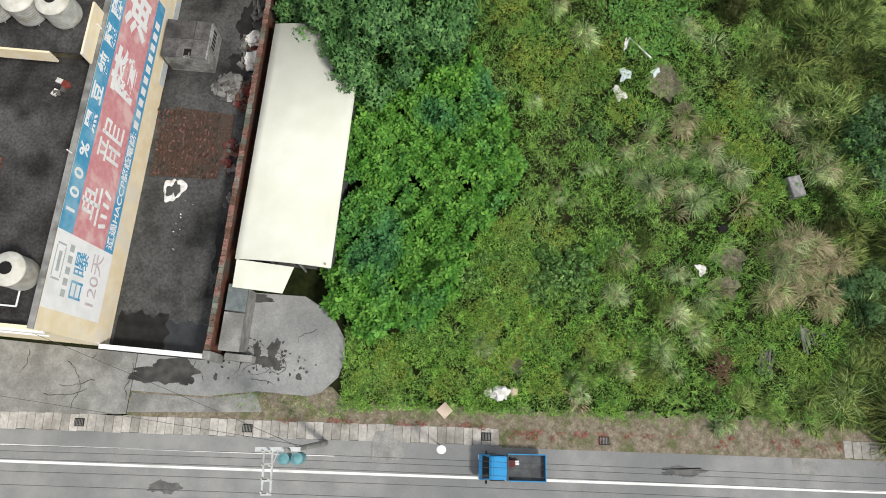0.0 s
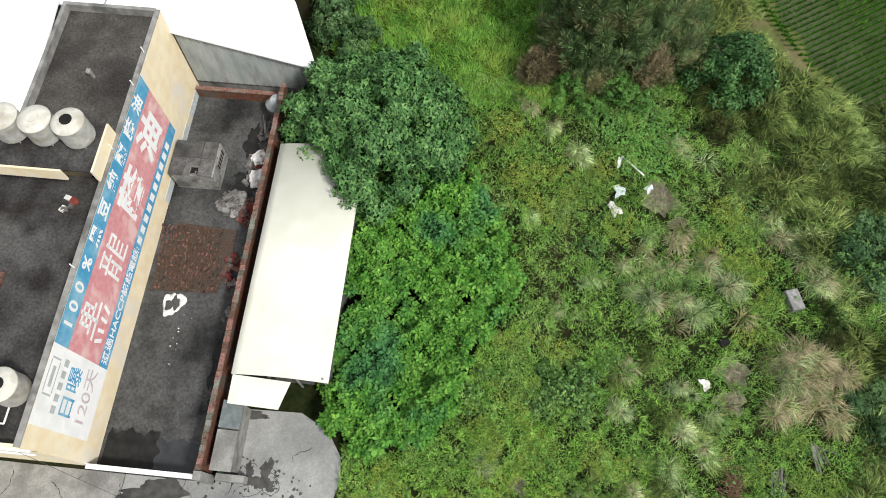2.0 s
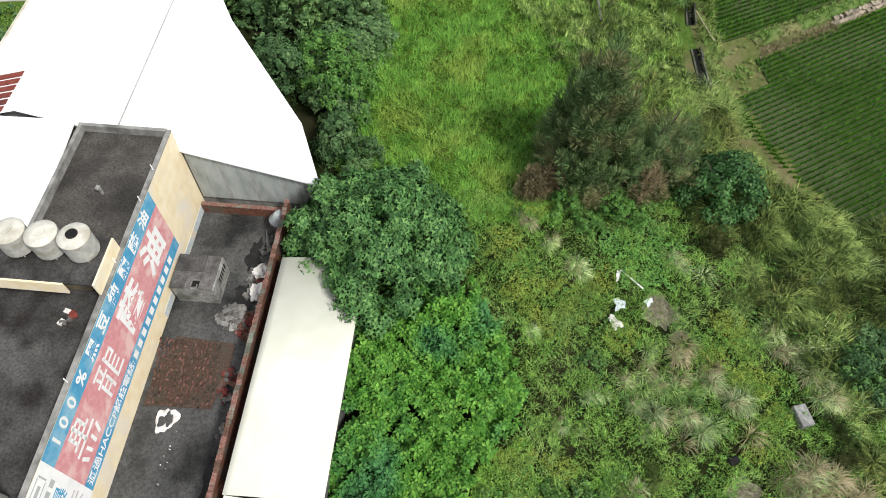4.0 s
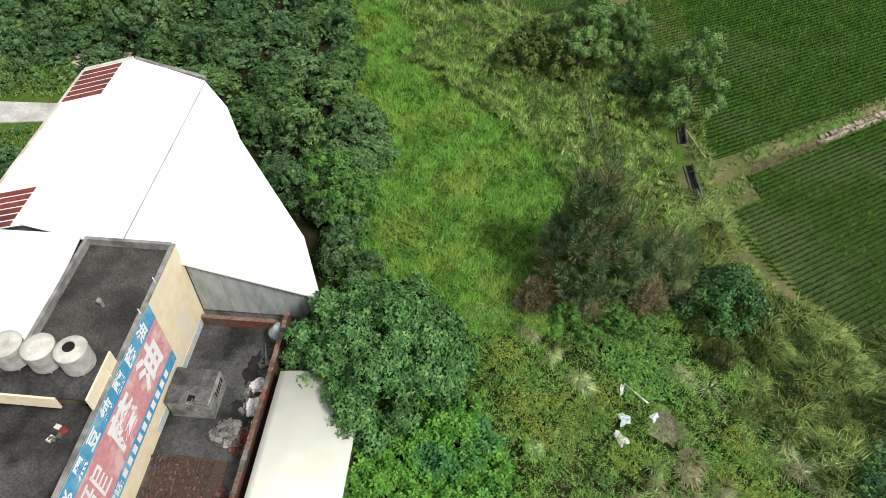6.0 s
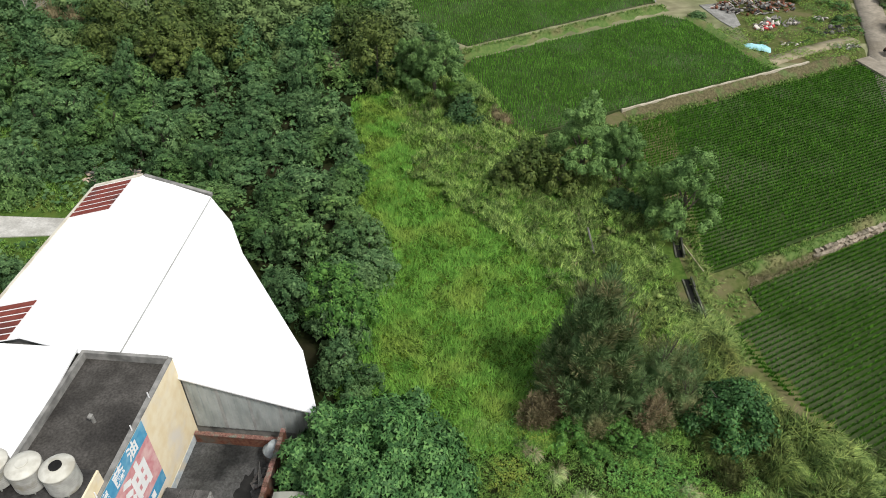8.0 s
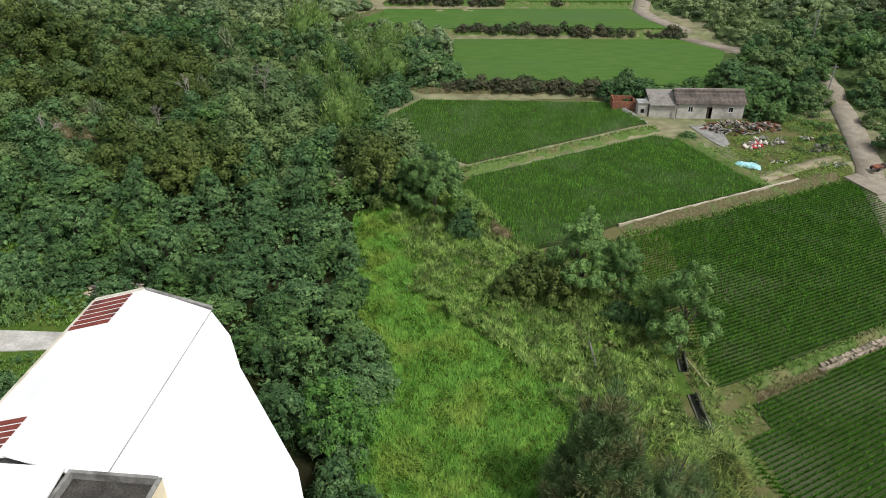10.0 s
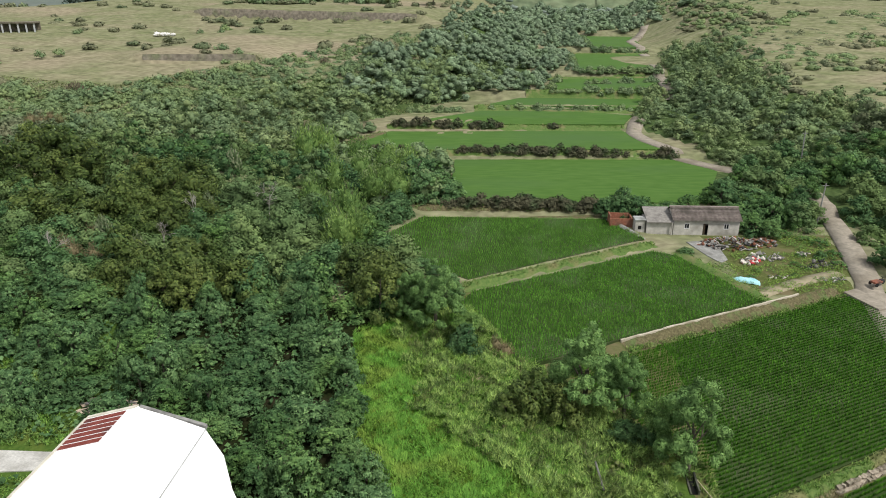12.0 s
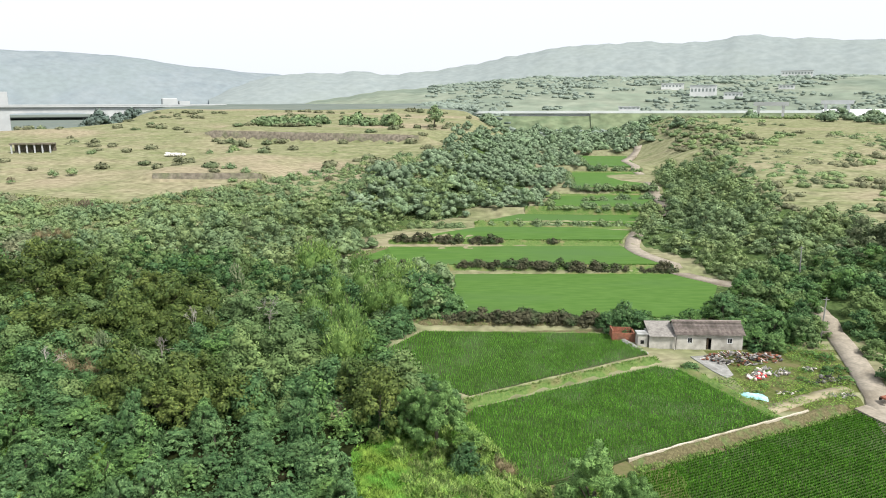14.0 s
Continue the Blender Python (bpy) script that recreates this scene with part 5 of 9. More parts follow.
for p, q in (((-24, 174), (60, 173)), ((-28, 176), (-16, 198)), ((-16, 201), (52, 199.5)), ((10, 226), (60, 222)), ((28, 241), (70, 240.5)), ((30, 274), (78, 276)), ((46, 343), (95, 341))):
    bund("field_bank", p, q, 3.0, 0.35, BANKGRASS if p[0] != -28 else BANK, "grassy terrace bank in the valley", 7)
# low concrete edge on the footpath bank and stone facing of the near bank
edge = thing("footpath_edge", pose(0, 0, 0), "narrow pale concrete kerb along the field path", "kerb", kind="structure")
for k in range(70):
    x0 = 23.3 + 0.42 * k
    y0 = 81.3 + 0.44 * (x0 - 23.1) + 0.0009 * (x0 - 23.1) ** 2
    bm = boxes((-0.25, 0.25, -0.13, 0.13, -0.4, 0.12))
    ob = part("kerb_piece", bm, mat("path_kerb", (0.42, 0.38, 0.30), (0.54, 0.49, 0.40), 0.8, 3.0, (0.30, 0.27, 0.19), bump=0.3), edge)
    ob.matrix_local = pose(x0, y0, float(land(x0, y0)) + 0.30 + 0.03 * math.sin(x0 * 2.3), 0, 0, 24.5)
facing = thing("stone_facing", pose(0, 0, 0), "dry stone facing along the paddy bank", "stone wall", kind="structure")
rg = np.random.default_rng(8)
for k in range(90):
    x0 = 37.3 + 0.26 * (k % 45) * 2 + rg.uniform(-0.1, 0.1)
    y0 = 49.55 + 0.495 * (x0 - 28.7) + 0.28 * (k // 45)
    a_, b_, c_ = rg.uniform(0.2, 0.42), rg.uniform(0.16, 0.24), rg.uniform(0.13, 0.24)
    bm = bevelled(boxes((-a_, a_, -b_, b_, -c_, c_)), 0.06)
    for q_ in bm.verts:
        q_.co += Vector(rg.normal(0, 0.035, 3))
    ob = part("stone", bm, STONE, facing)
    ob.matrix_local = pose(x0, y0, -0.95 + 0.36 * (k // 45), rg.uniform(-12, 12), rg.uniform(-10, 10), 27 + rg.uniform(-22, 22))
ditch_w = thing("ditch", pose(0, 0, 0), "narrow ditch with near-black floor strip between low concrete walls", "ditch", kind="structure")


def ditch_x(y):
    return 22.75 + 0.03 * (y - 46) + 0.012 * max(0.0, y - 49) ** 2


for y0, y1 in ((43.8, 49.2), (52.4, 55.2)):
    bm = bmesh.new()
    rows = [[bm.verts.new((ditch_x(y) + o, y, float(land(ditch_x(y), y)) + 0.02)) for o in (-0.26, 0.26)] for y in np.linspace(y0, y1, 9)]
    for p, q in zip(rows, rows[1:]):
        bm.faces.new((p[0], p[1], q[1], q[0]))
    # strip at ground level; its near-black colour stands in for a deep ditch
    part("ditch_water", bm, mat("ditch_water", (0.008, 0.009, 0.008), (0.014, 0.014, 0.012), 0.5, rough=0.3, bump=0.05), ditch_w, "near-black strip standing in for the sunk channel")
    n_ = int((y1 - y0) / 1.2)
    for k in range(n_):
        yc, ln = y0 + (y1 - y0) * (k + 0.5) / n_, (y1 - y0) / n_
        lean_ = math.degrees(math.atan(-(ditch_x(yc + 0.5) - ditch_x(yc - 0.5))))
        for o, h in ((-0.35, 0.06), (0.36, 0.42 - 0.05 * (k % 3))):
            ob = part("wall_piece", bevelled(boxes((-0.09, 0.09, -ln / 2 + 0.01, ln / 2 - 0.01, -0.6, h)), 0.015), mat("ditch_concrete", (0.075, 0.078, 0.062), (0.13, 0.13, 0.105), 0.3, 1.0, (0.06, 0.075, 0.04), bump=0.4), ditch_w)
            ob.matrix_local = pose(ditch_x(yc) + o, yc, float(land(ditch_x(yc), yc)), 0, 0, lean_)
lot_piece("bamboo_pole", 24.1, 52.2, 0.25, made(lambda bm: rod(bm, (-0.4, 2.3, 0.0), (0.45, -2.3, 0.15), 0.06, 0.045, 8)), mat("dry_cane", (0.42, 0.36, 0.24), (0.55, 0.48, 0.34), 0.4, 1.5, (0.34, 0.29, 0.2), bump=0.1), "long dry bamboo pole on the ditch bank", "pole")
lot_piece("timber_post", 14.4, 53.4, 0.2, made(lambda bm: rod(bm, (-0.15, 1.3, 1.7), (0.2, -1.2, 0.5), 0.10, 0.12, 8)), mat("grey_post", (0.13, 0.13, 0.115), (0.19, 0.19, 0.17), 0.3, 1.0, (0.10, 0.10, 0.09), bump=0.3), "leaning weathered grey post in the silver grass", "post")

# lanes in the valley
LANE = mat("lane_concrete", (0.242, 0.216, 0.173), (0.314, 0.279, 0.228), 1.5, 8.0, (0.196, 0.171, 0.132), bump=0.2, mid=0.15, mscale=0.5)


def lane(name, pts, width, m, label, lift=0.2):
    """A strip that follows the ground along a smooth line."""
    pts = np.array(pts, float)
    seg = np.r_[0, np.cumsum(np.hypot(*np.diff(pts, axis=0).T))]
    s = np.arange(0, seg[-1], 1.5)
    x, y = np.interp(s, seg, pts[:, 0]), np.interp(s, seg, pts[:, 1])
    for _ in range(6):
        x[1:-1], y[1:-1] = (x[:-2] + 2 * x[1:-1] + x[2:]) / 4, (y[:-2] + 2 * y[1:-1] + y[2:]) / 4
    dx, dy = np.gradient(x), np.gradient(y)
    q = np.hypot(dx, dy)
    nx, ny = -dy / q, dx / q
    rows = []
    for o, dz in ((-0.5, -1.2), (-0.5, 0), (0, 0.03), (0.5, 0), (0.5, -1.2)):
        px, py = x + nx * width * o, y + ny * width * o
        zc = land(x, y)
        rows.append(np.stack([px, py, np.maximum(land(px, py), zc) + lift + dz], -1))
    v = np.stack(rows, 1).reshape(-1, 3)
    i = (np.arange(len(x) - 1)[:, None] * 5 + np.arange(4)[None]).ravel()
    return fast_mesh(name, v, np.stack([i, i + 1, i + 6, i + 5], -1), m, label=label, category="lane", kind="structure")


lane("lane", [(58, 76), (64, 95), (68.5, 108), (72.6, 120), (75.6, 130), (77, 140), (76, 150)], 4.0, LANE, "pale concrete farm lane")
lane("lane", [(72, 157), (65, 163), (58.5, 173), (54, 186), (53, 196), (57, 206), (61, 216)], 4.2, LANE, "pale concrete farm lane")
lane("lane", [(72, 230), (78, 246), (82, 270), (87, 300), (93, 335), (95, 360), (97, 380), (108, 405), (118, 430)], 4.2, LANE, "pale concrete farm lane")
lane("track", [(47, 95.5), (52, 98.5), (58, 101.5), (64, 104)], 2.2, mat("track_earth", (0.26, 0.23, 0.15), (0.33, 0.29, 0.20), 0.8, 4, (0.2, 0.19, 0.1), bump=0.3), "dusty earth track")
flat("concrete_slab", [(-48, 55.5), (-39.5, 56), (-38.6, 58.8), (-49, 59.4)], -0.3, 0.06, mat("bright_slab", (0.44, 0.43, 0.40), (0.56, 0.55, 0.52), 0.8, 3.0, (0.36, 0.35, 0.32), bump=0.2, mid=0.12, mscale=0.2), "pale concrete slab behind the factory", "pavement")

# ---- farmhouse and its scrap plot ----
PLASTER = mat("grey_plaster", (0.40, 0.385, 0.35), (0.52, 0.50, 0.46), 0.8, 2.2, (0.30, 0.285, 0.255), bump=0.3)
TILE = mat("old_roof_tile", (0.17, 0.145, 0.13), (0.27, 0.235, 0.21), 0.5, 2.0, (0.13, 0.115, 0.10), bump=0.3, obvar=0.3)
house = thing("farmhouse", pose(42.3, 122.3, 0.4, 0, 0, -3), "old single-storey farmhouse with grey tiled roof", "house")


def wall_with_holes(x0, x1, z1, holes, y0, y1, name="wall"):
    """A front wall with real openings: upright strips and the pieces above and below each opening."""
    xs_ = sorted({x0, x1, *[h[0] for h in holes], *[h[1] for h in holes]})
    bm = bmesh.new()
    for a, b in zip(xs_, xs_[1:]):
        hole = [h for h in holes if h[0] <= a and h[1] >= b]
        if hole:
            if hole[0][2] > 0:
                box(bm, a, b, y0, y1, -0.6, hole[0][2])
            box(bm, a, b, y0, y1, hole[0][3], z1)
        else:
            box(bm, a, b, y0, y1, -0.6, z1)
    return part(name, bm, PLASTER, house)


wall_with_holes(0, 11.8, 2.9, [(2.0, 2.75, 1.2, 2.1), (5.3, 6.25, 0, 2.15), (9.1, 9.9, 1.2, 2.1)], 0, 0.25)
part("wall", boxes((0, 0.25, 0.25, 5.6, -0.6, 2.9), (11.55, 11.8, 0.25, 5.6, -0.6, 2.9), (0.25, 11.55, 5.35, 5.6, -0.6, 2.9)), PLASTER, house)
part("gable", made(lambda bm: [prism(bm, [(x, 0.25), (x + 0.22, 0.25), (x + 0.22, 5.4), (x, 5.4)], 2.9, 2.92) for x in (0.02, 11.56)]), PLASTER, house)
part("room_floor", boxes((0.25, 11.55, 0.25, 5.35, -0.6, 0.05)), DARKCON, house)
part("dark_door", boxes((5.3, 5.75, 0.14, 0.18, 0.05, 2.15)), mat("old_door", (0.05, 0.04, 0.03), (0.09, 0.07, 0.05), 0.3), house, "half-open dark door leaf")
for x in (2.0, 9.1):
    w = part("window", boxes((x, x + 0.8, 0.1, 0.13, 1.2, 2.1)), GLASS, house, "small dark window")
    part("frame", boxes((x - 0.06, x + 0.86, -0.03, 0.1, 2.1, 2.17), (x - 0.06, x + 0.86, -0.03, 0.1, 1.13, 1.2), (x - 0.06, x, -0.03, 0.1, 1.2, 2.1), (x + 0.8, x + 0.86, -0.03, 0.1, 1.2, 2.1), (x + 0.38, x + 0.42, 0.04, 0.09, 1.2, 2.1)), SIGNWHITE, w, "white window frame")
for k in range(9):
    t0, t1 = k / 9, (k + 1) / 9
    for s in (0, 1):
        ya, yb = (-0.45 + 3.25 * t0, -0.45 + 3.25 * t1 + 0.1) if s == 0 else (6.05 - 3.25 * t0, 6.05 - 3.25 * t1 - 0.1)
        za, zb = 2.78 + 1.75 * t0, 2.78 + 1.75 * t1 + 0.05
        bm = bmesh.new()
        n = 30
        pts = []
        for i in range(n + 1):
            x = -0.35 + 12.5 * i / n
            pts.append((bm.verts.new((x, ya, za + 0.06 * (i % 2))), bm.verts.new((x, yb, zb + 0.06 * (i % 2)))))
        for a, b in zip(pts, pts[1:]):
            bm.faces.new((a[0], b[0], b[1], a[1]))
        bmesh.ops.solidify(bm, geom=bm.faces[:], thickness=0.06)
        part("tile_course", bm, TILE, house, "course of grey roof tiles")
part("ridge", boxes((-0.4, 12.2, 2.6, 3.0, 4.45, 4.66)), TILE, house)
for x in (-0.02, 11.62):
    bm = bmesh.new()
    a = [bm.verts.new((x, y, z)) for y, z in ((0.1, 2.85), (5.5, 2.85), (2.8, 4.45))]
    b = [bm.verts.new((x + 0.2, y, z)) for y, z in ((0.1, 2.85), (5.5, 2.85), (2.8, 4.45))]
    bm.faces.new(a)
    bm.faces.new(b[::-1])
    for i in range(3):
        bm.faces.new((a[i], b[i], b[(i + 1) % 3], a[(i + 1) % 3]))
    part("gable", bm, PLASTER, house)
wing = thing("farmhouse_wing", pose(37.5, 122.8, 0.4, 0, 0, -3), "low grey concrete wing with sloping sheet roof", "house")
part("wing_wall", boxes((0, 4.7, 0, 4.6, -0.6, 2.3)), PLASTER, wing)
part("wing_roof", prism(bmesh.new(), [(-0.1, -0.5), (4.75, -0.5), (4.75, 4.8), (-0.1, 4.8)], lambda x, y: 2.3 + 0.26 * max(0, y), lambda x, y: 2.42 + 0.26 * (y + 0.5)), mat("wing_sheet", (0.19, 0.18, 0.165), (0.27, 0.255, 0.235), 0.5, 1.6, (0.14, 0.13, 0.12), bump=0.3), wing, "weathered grey sheet roof")
part("porch_post", boxes((4.4, 4.6, -0.5, -0.3, -0.4, 2.3)), PLASTER, wing)
part("outhouse", boxes((-2.0, -0.25, 0.3, 2.3, -0.6, 2.5)), PLASTER, wing)
part("outhouse_roof", boxes((-2.15, -0.1, 0.1, 2.5, 2.5, 2.62)), ZINC, wing)
part("hatch", boxes((-1.5, -0.9, 0.26, 0.3, 0.7, 1.4)), BLACK, wing)
pen = thing("brick_pen", pose(31.4, 125.6, 0.9, 0, 0, -4), "small roofless pen of weathered red bricks", "pen")
for a in ((0, 4.2, 0, 0.22, -0.3, 1.5), (0, 0.22, 0.22, 3.2, -0.3, 1.9), (3.98, 4.2, 0.22, 3.2, -0.3, 1.5), (0.22, 3.98, 2.98, 3.2, -0.3, 1.7)):
    part("pen_wall", boxes(a), mat("pen_brick", (0.22, 0.085, 0.055), (0.32, 0.14, 0.09), 0.4, 1.5, (0.18, 0.10, 0.07), bump=0.2), pen)

flat("yard_pad", [(43.5, 118.2), (47.5, 119.0), (48.2, 114.5), (47.6, 109.5), (46.0, 108.2), (44.8, 111.5)], 0.1, 0.46, PALECON, "pale concrete pad in front of the farmhouse", "pavement")
flat("lane_pad", [(60.5, 97.2), (63.0, 98.4), (65.0, 92.0), (62.3, 91.0)], -0.8, 0.1, LANE, "square concrete landing beside the lane", "pavement")
SCRAP = [mat("scrap_" + n, a, b, 0.2, 0.8, c, bump=0.3, obvar=0.3) for n, a, b, c in (("rust", (0.16, 0.07, 0.04), (0.24, 0.11, 0.07), (0.1, 0.06, 0.045)), ("grey", (0.18, 0.175, 0.165), (0.28, 0.27, 0.25), (0.12, 0.11, 0.1)), ("pale", (0.52, 0.48, 0.43), (0.66, 0.62, 0.56), (0.4, 0.36, 0.32)), ("dark", (0.03, 0.03, 0.032), (0.06, 0.058, 0.056), (0.09, 0.08, 0.07)), ("red", (0.40, 0.05, 0.045), (0.5, 0.09, 0.08), (0.3, 0.06, 0.05)))]


def scrap_heap(x, y, rx, ry, n, label, picks, seed, h=0.9, size=0.5):
    ob = thing("scrap_heap", pose(x, y, float(land(x, y))), label, "scrap heap", "scrap heaps")
    r = np.random.default_rng(seed)
    for i in range(n):
        a, q = r.uniform(0, 6.28), math.sqrt(r.random())
        s = size * r.uniform(0.5, 1.4)
        bm = bmesh.new()
        if i % 3 == 0:
            rod(bm, (-s, 0, 0), (s, 0, 0.1), 0.06 * r.uniform(0.6, 1.6), seg=6)
        elif i % 3 == 1:
            box(bm, -s * 0.7, s * 0.7, -s * 0.45, s * 0.45, -0.12 * s, 0.25 * s)
            bevelled(bm, 0.04)
        else:
            bmesh.ops.create_icosphere(bm, subdivisions=1, radius=s * 0.55)
            for v in bm.verts:
                v.co *= 1 + 0.4 * noise.noise(v.co * 3 + Vector((seed, i, 0)))
        p = part("scrap_piece", bm, SCRAP[picks[i % len(picks)]], ob)
        p.matrix_local = pose(rx * q * math.cos(a), ry * q * math.sin(a), h * (1 - q) * r.random() + 0.12, r.uniform(-30, 30), r.uniform(-30, 30), r.uniform(0, 360))
    return ob


scrap_heap(50.6, 116.6, 5.6, 3.0, 190, "long heap of rusty and grey household scrap", (0, 1, 3, 2, 1, 0), 1, 1.7, 0.46)
scrap_heap(56.4, 117.2, 3.0, 2.0, 70, "heap of rust-red metal scrap beside the farmhouse", (0, 0, 3, 1), 2)
scrap_heap(51.2, 108.4, 2.0, 1.4, 30, "heap of red and white plastic scrap", (4, 2, 4, 2, 1), 3, 0.7)
scrap_heap(54.6, 110.6, 3.0, 1.8, 46, "heap of grey stones and broken concrete", (1, 1, 2), 4, 0.4)
scrap_heap(52.8, 102.0, 2.0, 0.7, 16, "scatter of pale plastic and dark rags", (2, 3, 2, 1), 5, 0.3, 0.35)
scrap_heap(62.4, 107.2, 2.4, 1.6, 30, "heap of dark tyres and rags in the weeds", (3, 3, 1), 6, 0.6)
scrap_heap(59.0, 106.0, 0.9, 0.7, 8, "dark bundle in the weeds", (3, 3), 7, 0.4)
scrap_heap(61.5, 111.6, 1.2, 0.7, 10, "white boards and rails stacked in the weeds", (2, 2, 1), 8, 0.6, 0.7)
scrap_heap(60.5, 100.8, 2.0, 0.9, 22, "heap of rough grey stones on the bank", (1, 1, 2), 9, 0.4, 0.35)
tarp = thing("blue_tarp", pose(47.0, 100.4, 0.45, 0, 0, -18), "crumpled pale blue tarpaulin over a low heap", "tarpaulin")
v, f = sheet(np.linspace(-2.0, 2.0, 30), np.linspace(-0.9, 0.9, 16), lambda x, y: 0.55 * np.clip(1 - (x / 2.05) ** 4 - (y / 0.95) ** 4, 0, 1) + 0.12 * wave(x, y, 0.5, 3))
ob = fast_mesh("sheet", v, f, mat("tarp_blue", (0.30, 0.60, 0.64), (0.42, 0.70, 0.73), 0.4, 1.2, (0.25, 0.5, 0.56), rough=0.5, bump=0.3), tarp)
ob.data.shade_smooth()
for x, y, h, lean_ in ((72.2, 129.0, 8.0, 0.3), (82.0, 158.0, 8.5, -0.2)):
    p = thing("farm_pole", pose(x, y, float(land(x, y)) - 0.2), "slim grey utility pole beside the farm lane", "utility pole")
    part("shaft", made(lambda bm: rod(bm, (0, 0, 0), (lean_, 0, h), 0.16, 0.11, 10)), PALECON, p)
    part("crossarm", boxes((lean_ - 0.6, lean_ + 0.6, -0.06, 0.06, h - 0.5, h - 0.4)), GREYCON, p)
trike = thing("cargo_tricycle", pose(66.5, 99.2, 0.3, 0, 0, 20), "rusty dark three-wheeled farm cart on the lane", "cart")
part("bed", bevelled(boxes((-0.9, 0.6, -0.5, 0.5, 0.45, 0.75)), 0.03), SCRAP[0], trike)
part("engine", bevelled(boxes((0.6, 1.3, -0.3, 0.3, 0.3, 0.85)), 0.05), SCRAP[3], trike)
part("handlebar", made(lambda bm: (rod(bm, (1.1, 0, 0.8), (0.9, 0, 1.25), 0.03), rod(bm, (0.9, -0.4, 1.25), (0.9, 0.4, 1.25), 0.03))), SCRAP[3], trike)
for x, y in ((-0.6, -0.6), (-0.6, 0.6), (1.35, 0)):
    part("wheel", made(lambda bm: rod(bm, (x, y - 0.07, 0.3), (x, y + 0.07, 0.3), 0.3, 0.3, 14)), RUBBER, trike)

# ---- plants ----
BUSH = mat("bush_leaf", (0.071, 0.212, 0.027), (0.129, 0.301, 0.051), 1.2, 4.0, (0.059, 0.185, 0.059), rough=0.5, bump=0, island=0.4, leaf=0.15, mid=0.25, mscale=0.5)
DEEPLEAF = mat("deep_leaf", (0.036, 0.095, 0.031), (0.070, 0.157, 0.050), 1.2, 4.0, (0.056, 0.140, 0.042), rough=0.5, bump=0, island=0.45, leaf=0.06, mid=0.3, mscale=0.6)
DARKLEAF = mat("dark_leaf", (0.060, 0.127, 0.051), (0.108, 0.193, 0.077), 2.0, 9.0, (0.105, 0.197, 0.057), rough=0.6, bump=0, island=0.45, leaf=0.12, obvar=0.25, spec=0.05, mid=0.25, mscale=0.7)
OLIVE = mat("olive_leaf", (0.068, 0.106, 0.028), (0.104, 0.143, 0.039), 2.5, 8.0, (0.064, 0.108, 0.031), rough=0.55, bump=0, island=0.45, leaf=0.12, obvar=0.3, mid=0.25, mscale=0.7)
GREYLEAF = mat("grey_leaf", (0.106, 0.196, 0.053), (0.202, 0.314, 0.092), 1.2, 6.0, (0.155, 0.250, 0.066), rough=0.6, bump=0, island=0.45, leaf=0.25, obvar=0.25, mid=0.25, mscale=0.8)
PINE = mat("pine_needle", (0.079, 0.148, 0.055), (0.153, 0.228, 0.090), 0.9, 2.0, (0.218, 0.213, 0.102), rough=0.7, bump=0, island=0.4, leaf=0.08, mid=0.25, mscale=0.7)
BROWNLEAF = mat("brown_leaf", (0.184, 0.154, 0.084), (0.272, 0.228, 0.133), 1.5, 3.0, (0.147, 0.162, 0.070), rough=0.8, bump=0, island=0.4, leaf=0.1, obvar=0.25)
GRASS = mat("lot_grass", (0.128, 0.275, 0.050), (0.213, 0.384, 0.082), 1.2, 4.0, (0.220, 0.353, 0.100), rough=0.7, bump=0, island=0.55, leaf=0.06, mid=0.4, mscale=0.35)
LUSH = mat("lush_grass", (0.094, 0.181, 0.015), (0.140, 0.232, 0.028), 1.5, 5.0, (0.158, 0.224, 0.039), rough=0.7, bump=0, island=0.4, leaf=0.2, mid=0.3, mscale=0.5)
REED = mat("reed_grass", (0.159, 0.265, 0.064), (0.267, 0.394, 0.109), 0.8, 3.0, (0.159, 0.301, 0.054), rough=0.7, bump=0, island=0.6, leaf=0.06, mid=0.3, mscale=0.6)
MEADOWLEAF = mat("meadow_blade", (0.122, 0.294, 0.044), (0.189, 0.386, 0.067), 1.0, 6.0, (0.226, 0.345, 0.065), rough=0.7, bump=0, island=0.3, leaf=0.2, mid=0.22, mscale=0.8)
REEDPALE = mat("silver_grass", (0.208, 0.309, 0.125), (0.358, 0.459, 0.226), 0.8, 3.0, (0.189, 0.315, 0.088), rough=0.7, bump=0, island=0.6, leaf=0.06, mid=0.3, mscale=0.6, obvar=0.3)
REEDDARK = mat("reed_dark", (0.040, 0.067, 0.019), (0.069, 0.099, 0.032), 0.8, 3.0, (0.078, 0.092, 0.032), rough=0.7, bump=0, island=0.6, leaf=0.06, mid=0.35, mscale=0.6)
STRAW = mat("dry_grass", (0.281, 0.242, 0.136), (0.407, 0.358, 0.223), 0.6, 2.0, (0.213, 0.232, 0.097), rough=0.8, bump=0, island=0.45, leaf=0.1)
HERB = mat("herb_leaf", (0.093, 0.240, 0.050), (0.158, 0.340, 0.079), 0.8, 3.0, (0.083, 0.199, 0.056), rough=0.6, bump=0, island=0.5, leaf=0.06, mid=0.4, mscale=0.35)
MATLEAF = mat("weed_leaf", (0.133, 0.234, 0.043), (0.202, 0.319, 0.065), 0.8, 3.0, (0.106, 0.213, 0.054), rough=0.6, bump=0, island=0.5, leaf=0.06, mid=0.4, mscale=0.3)
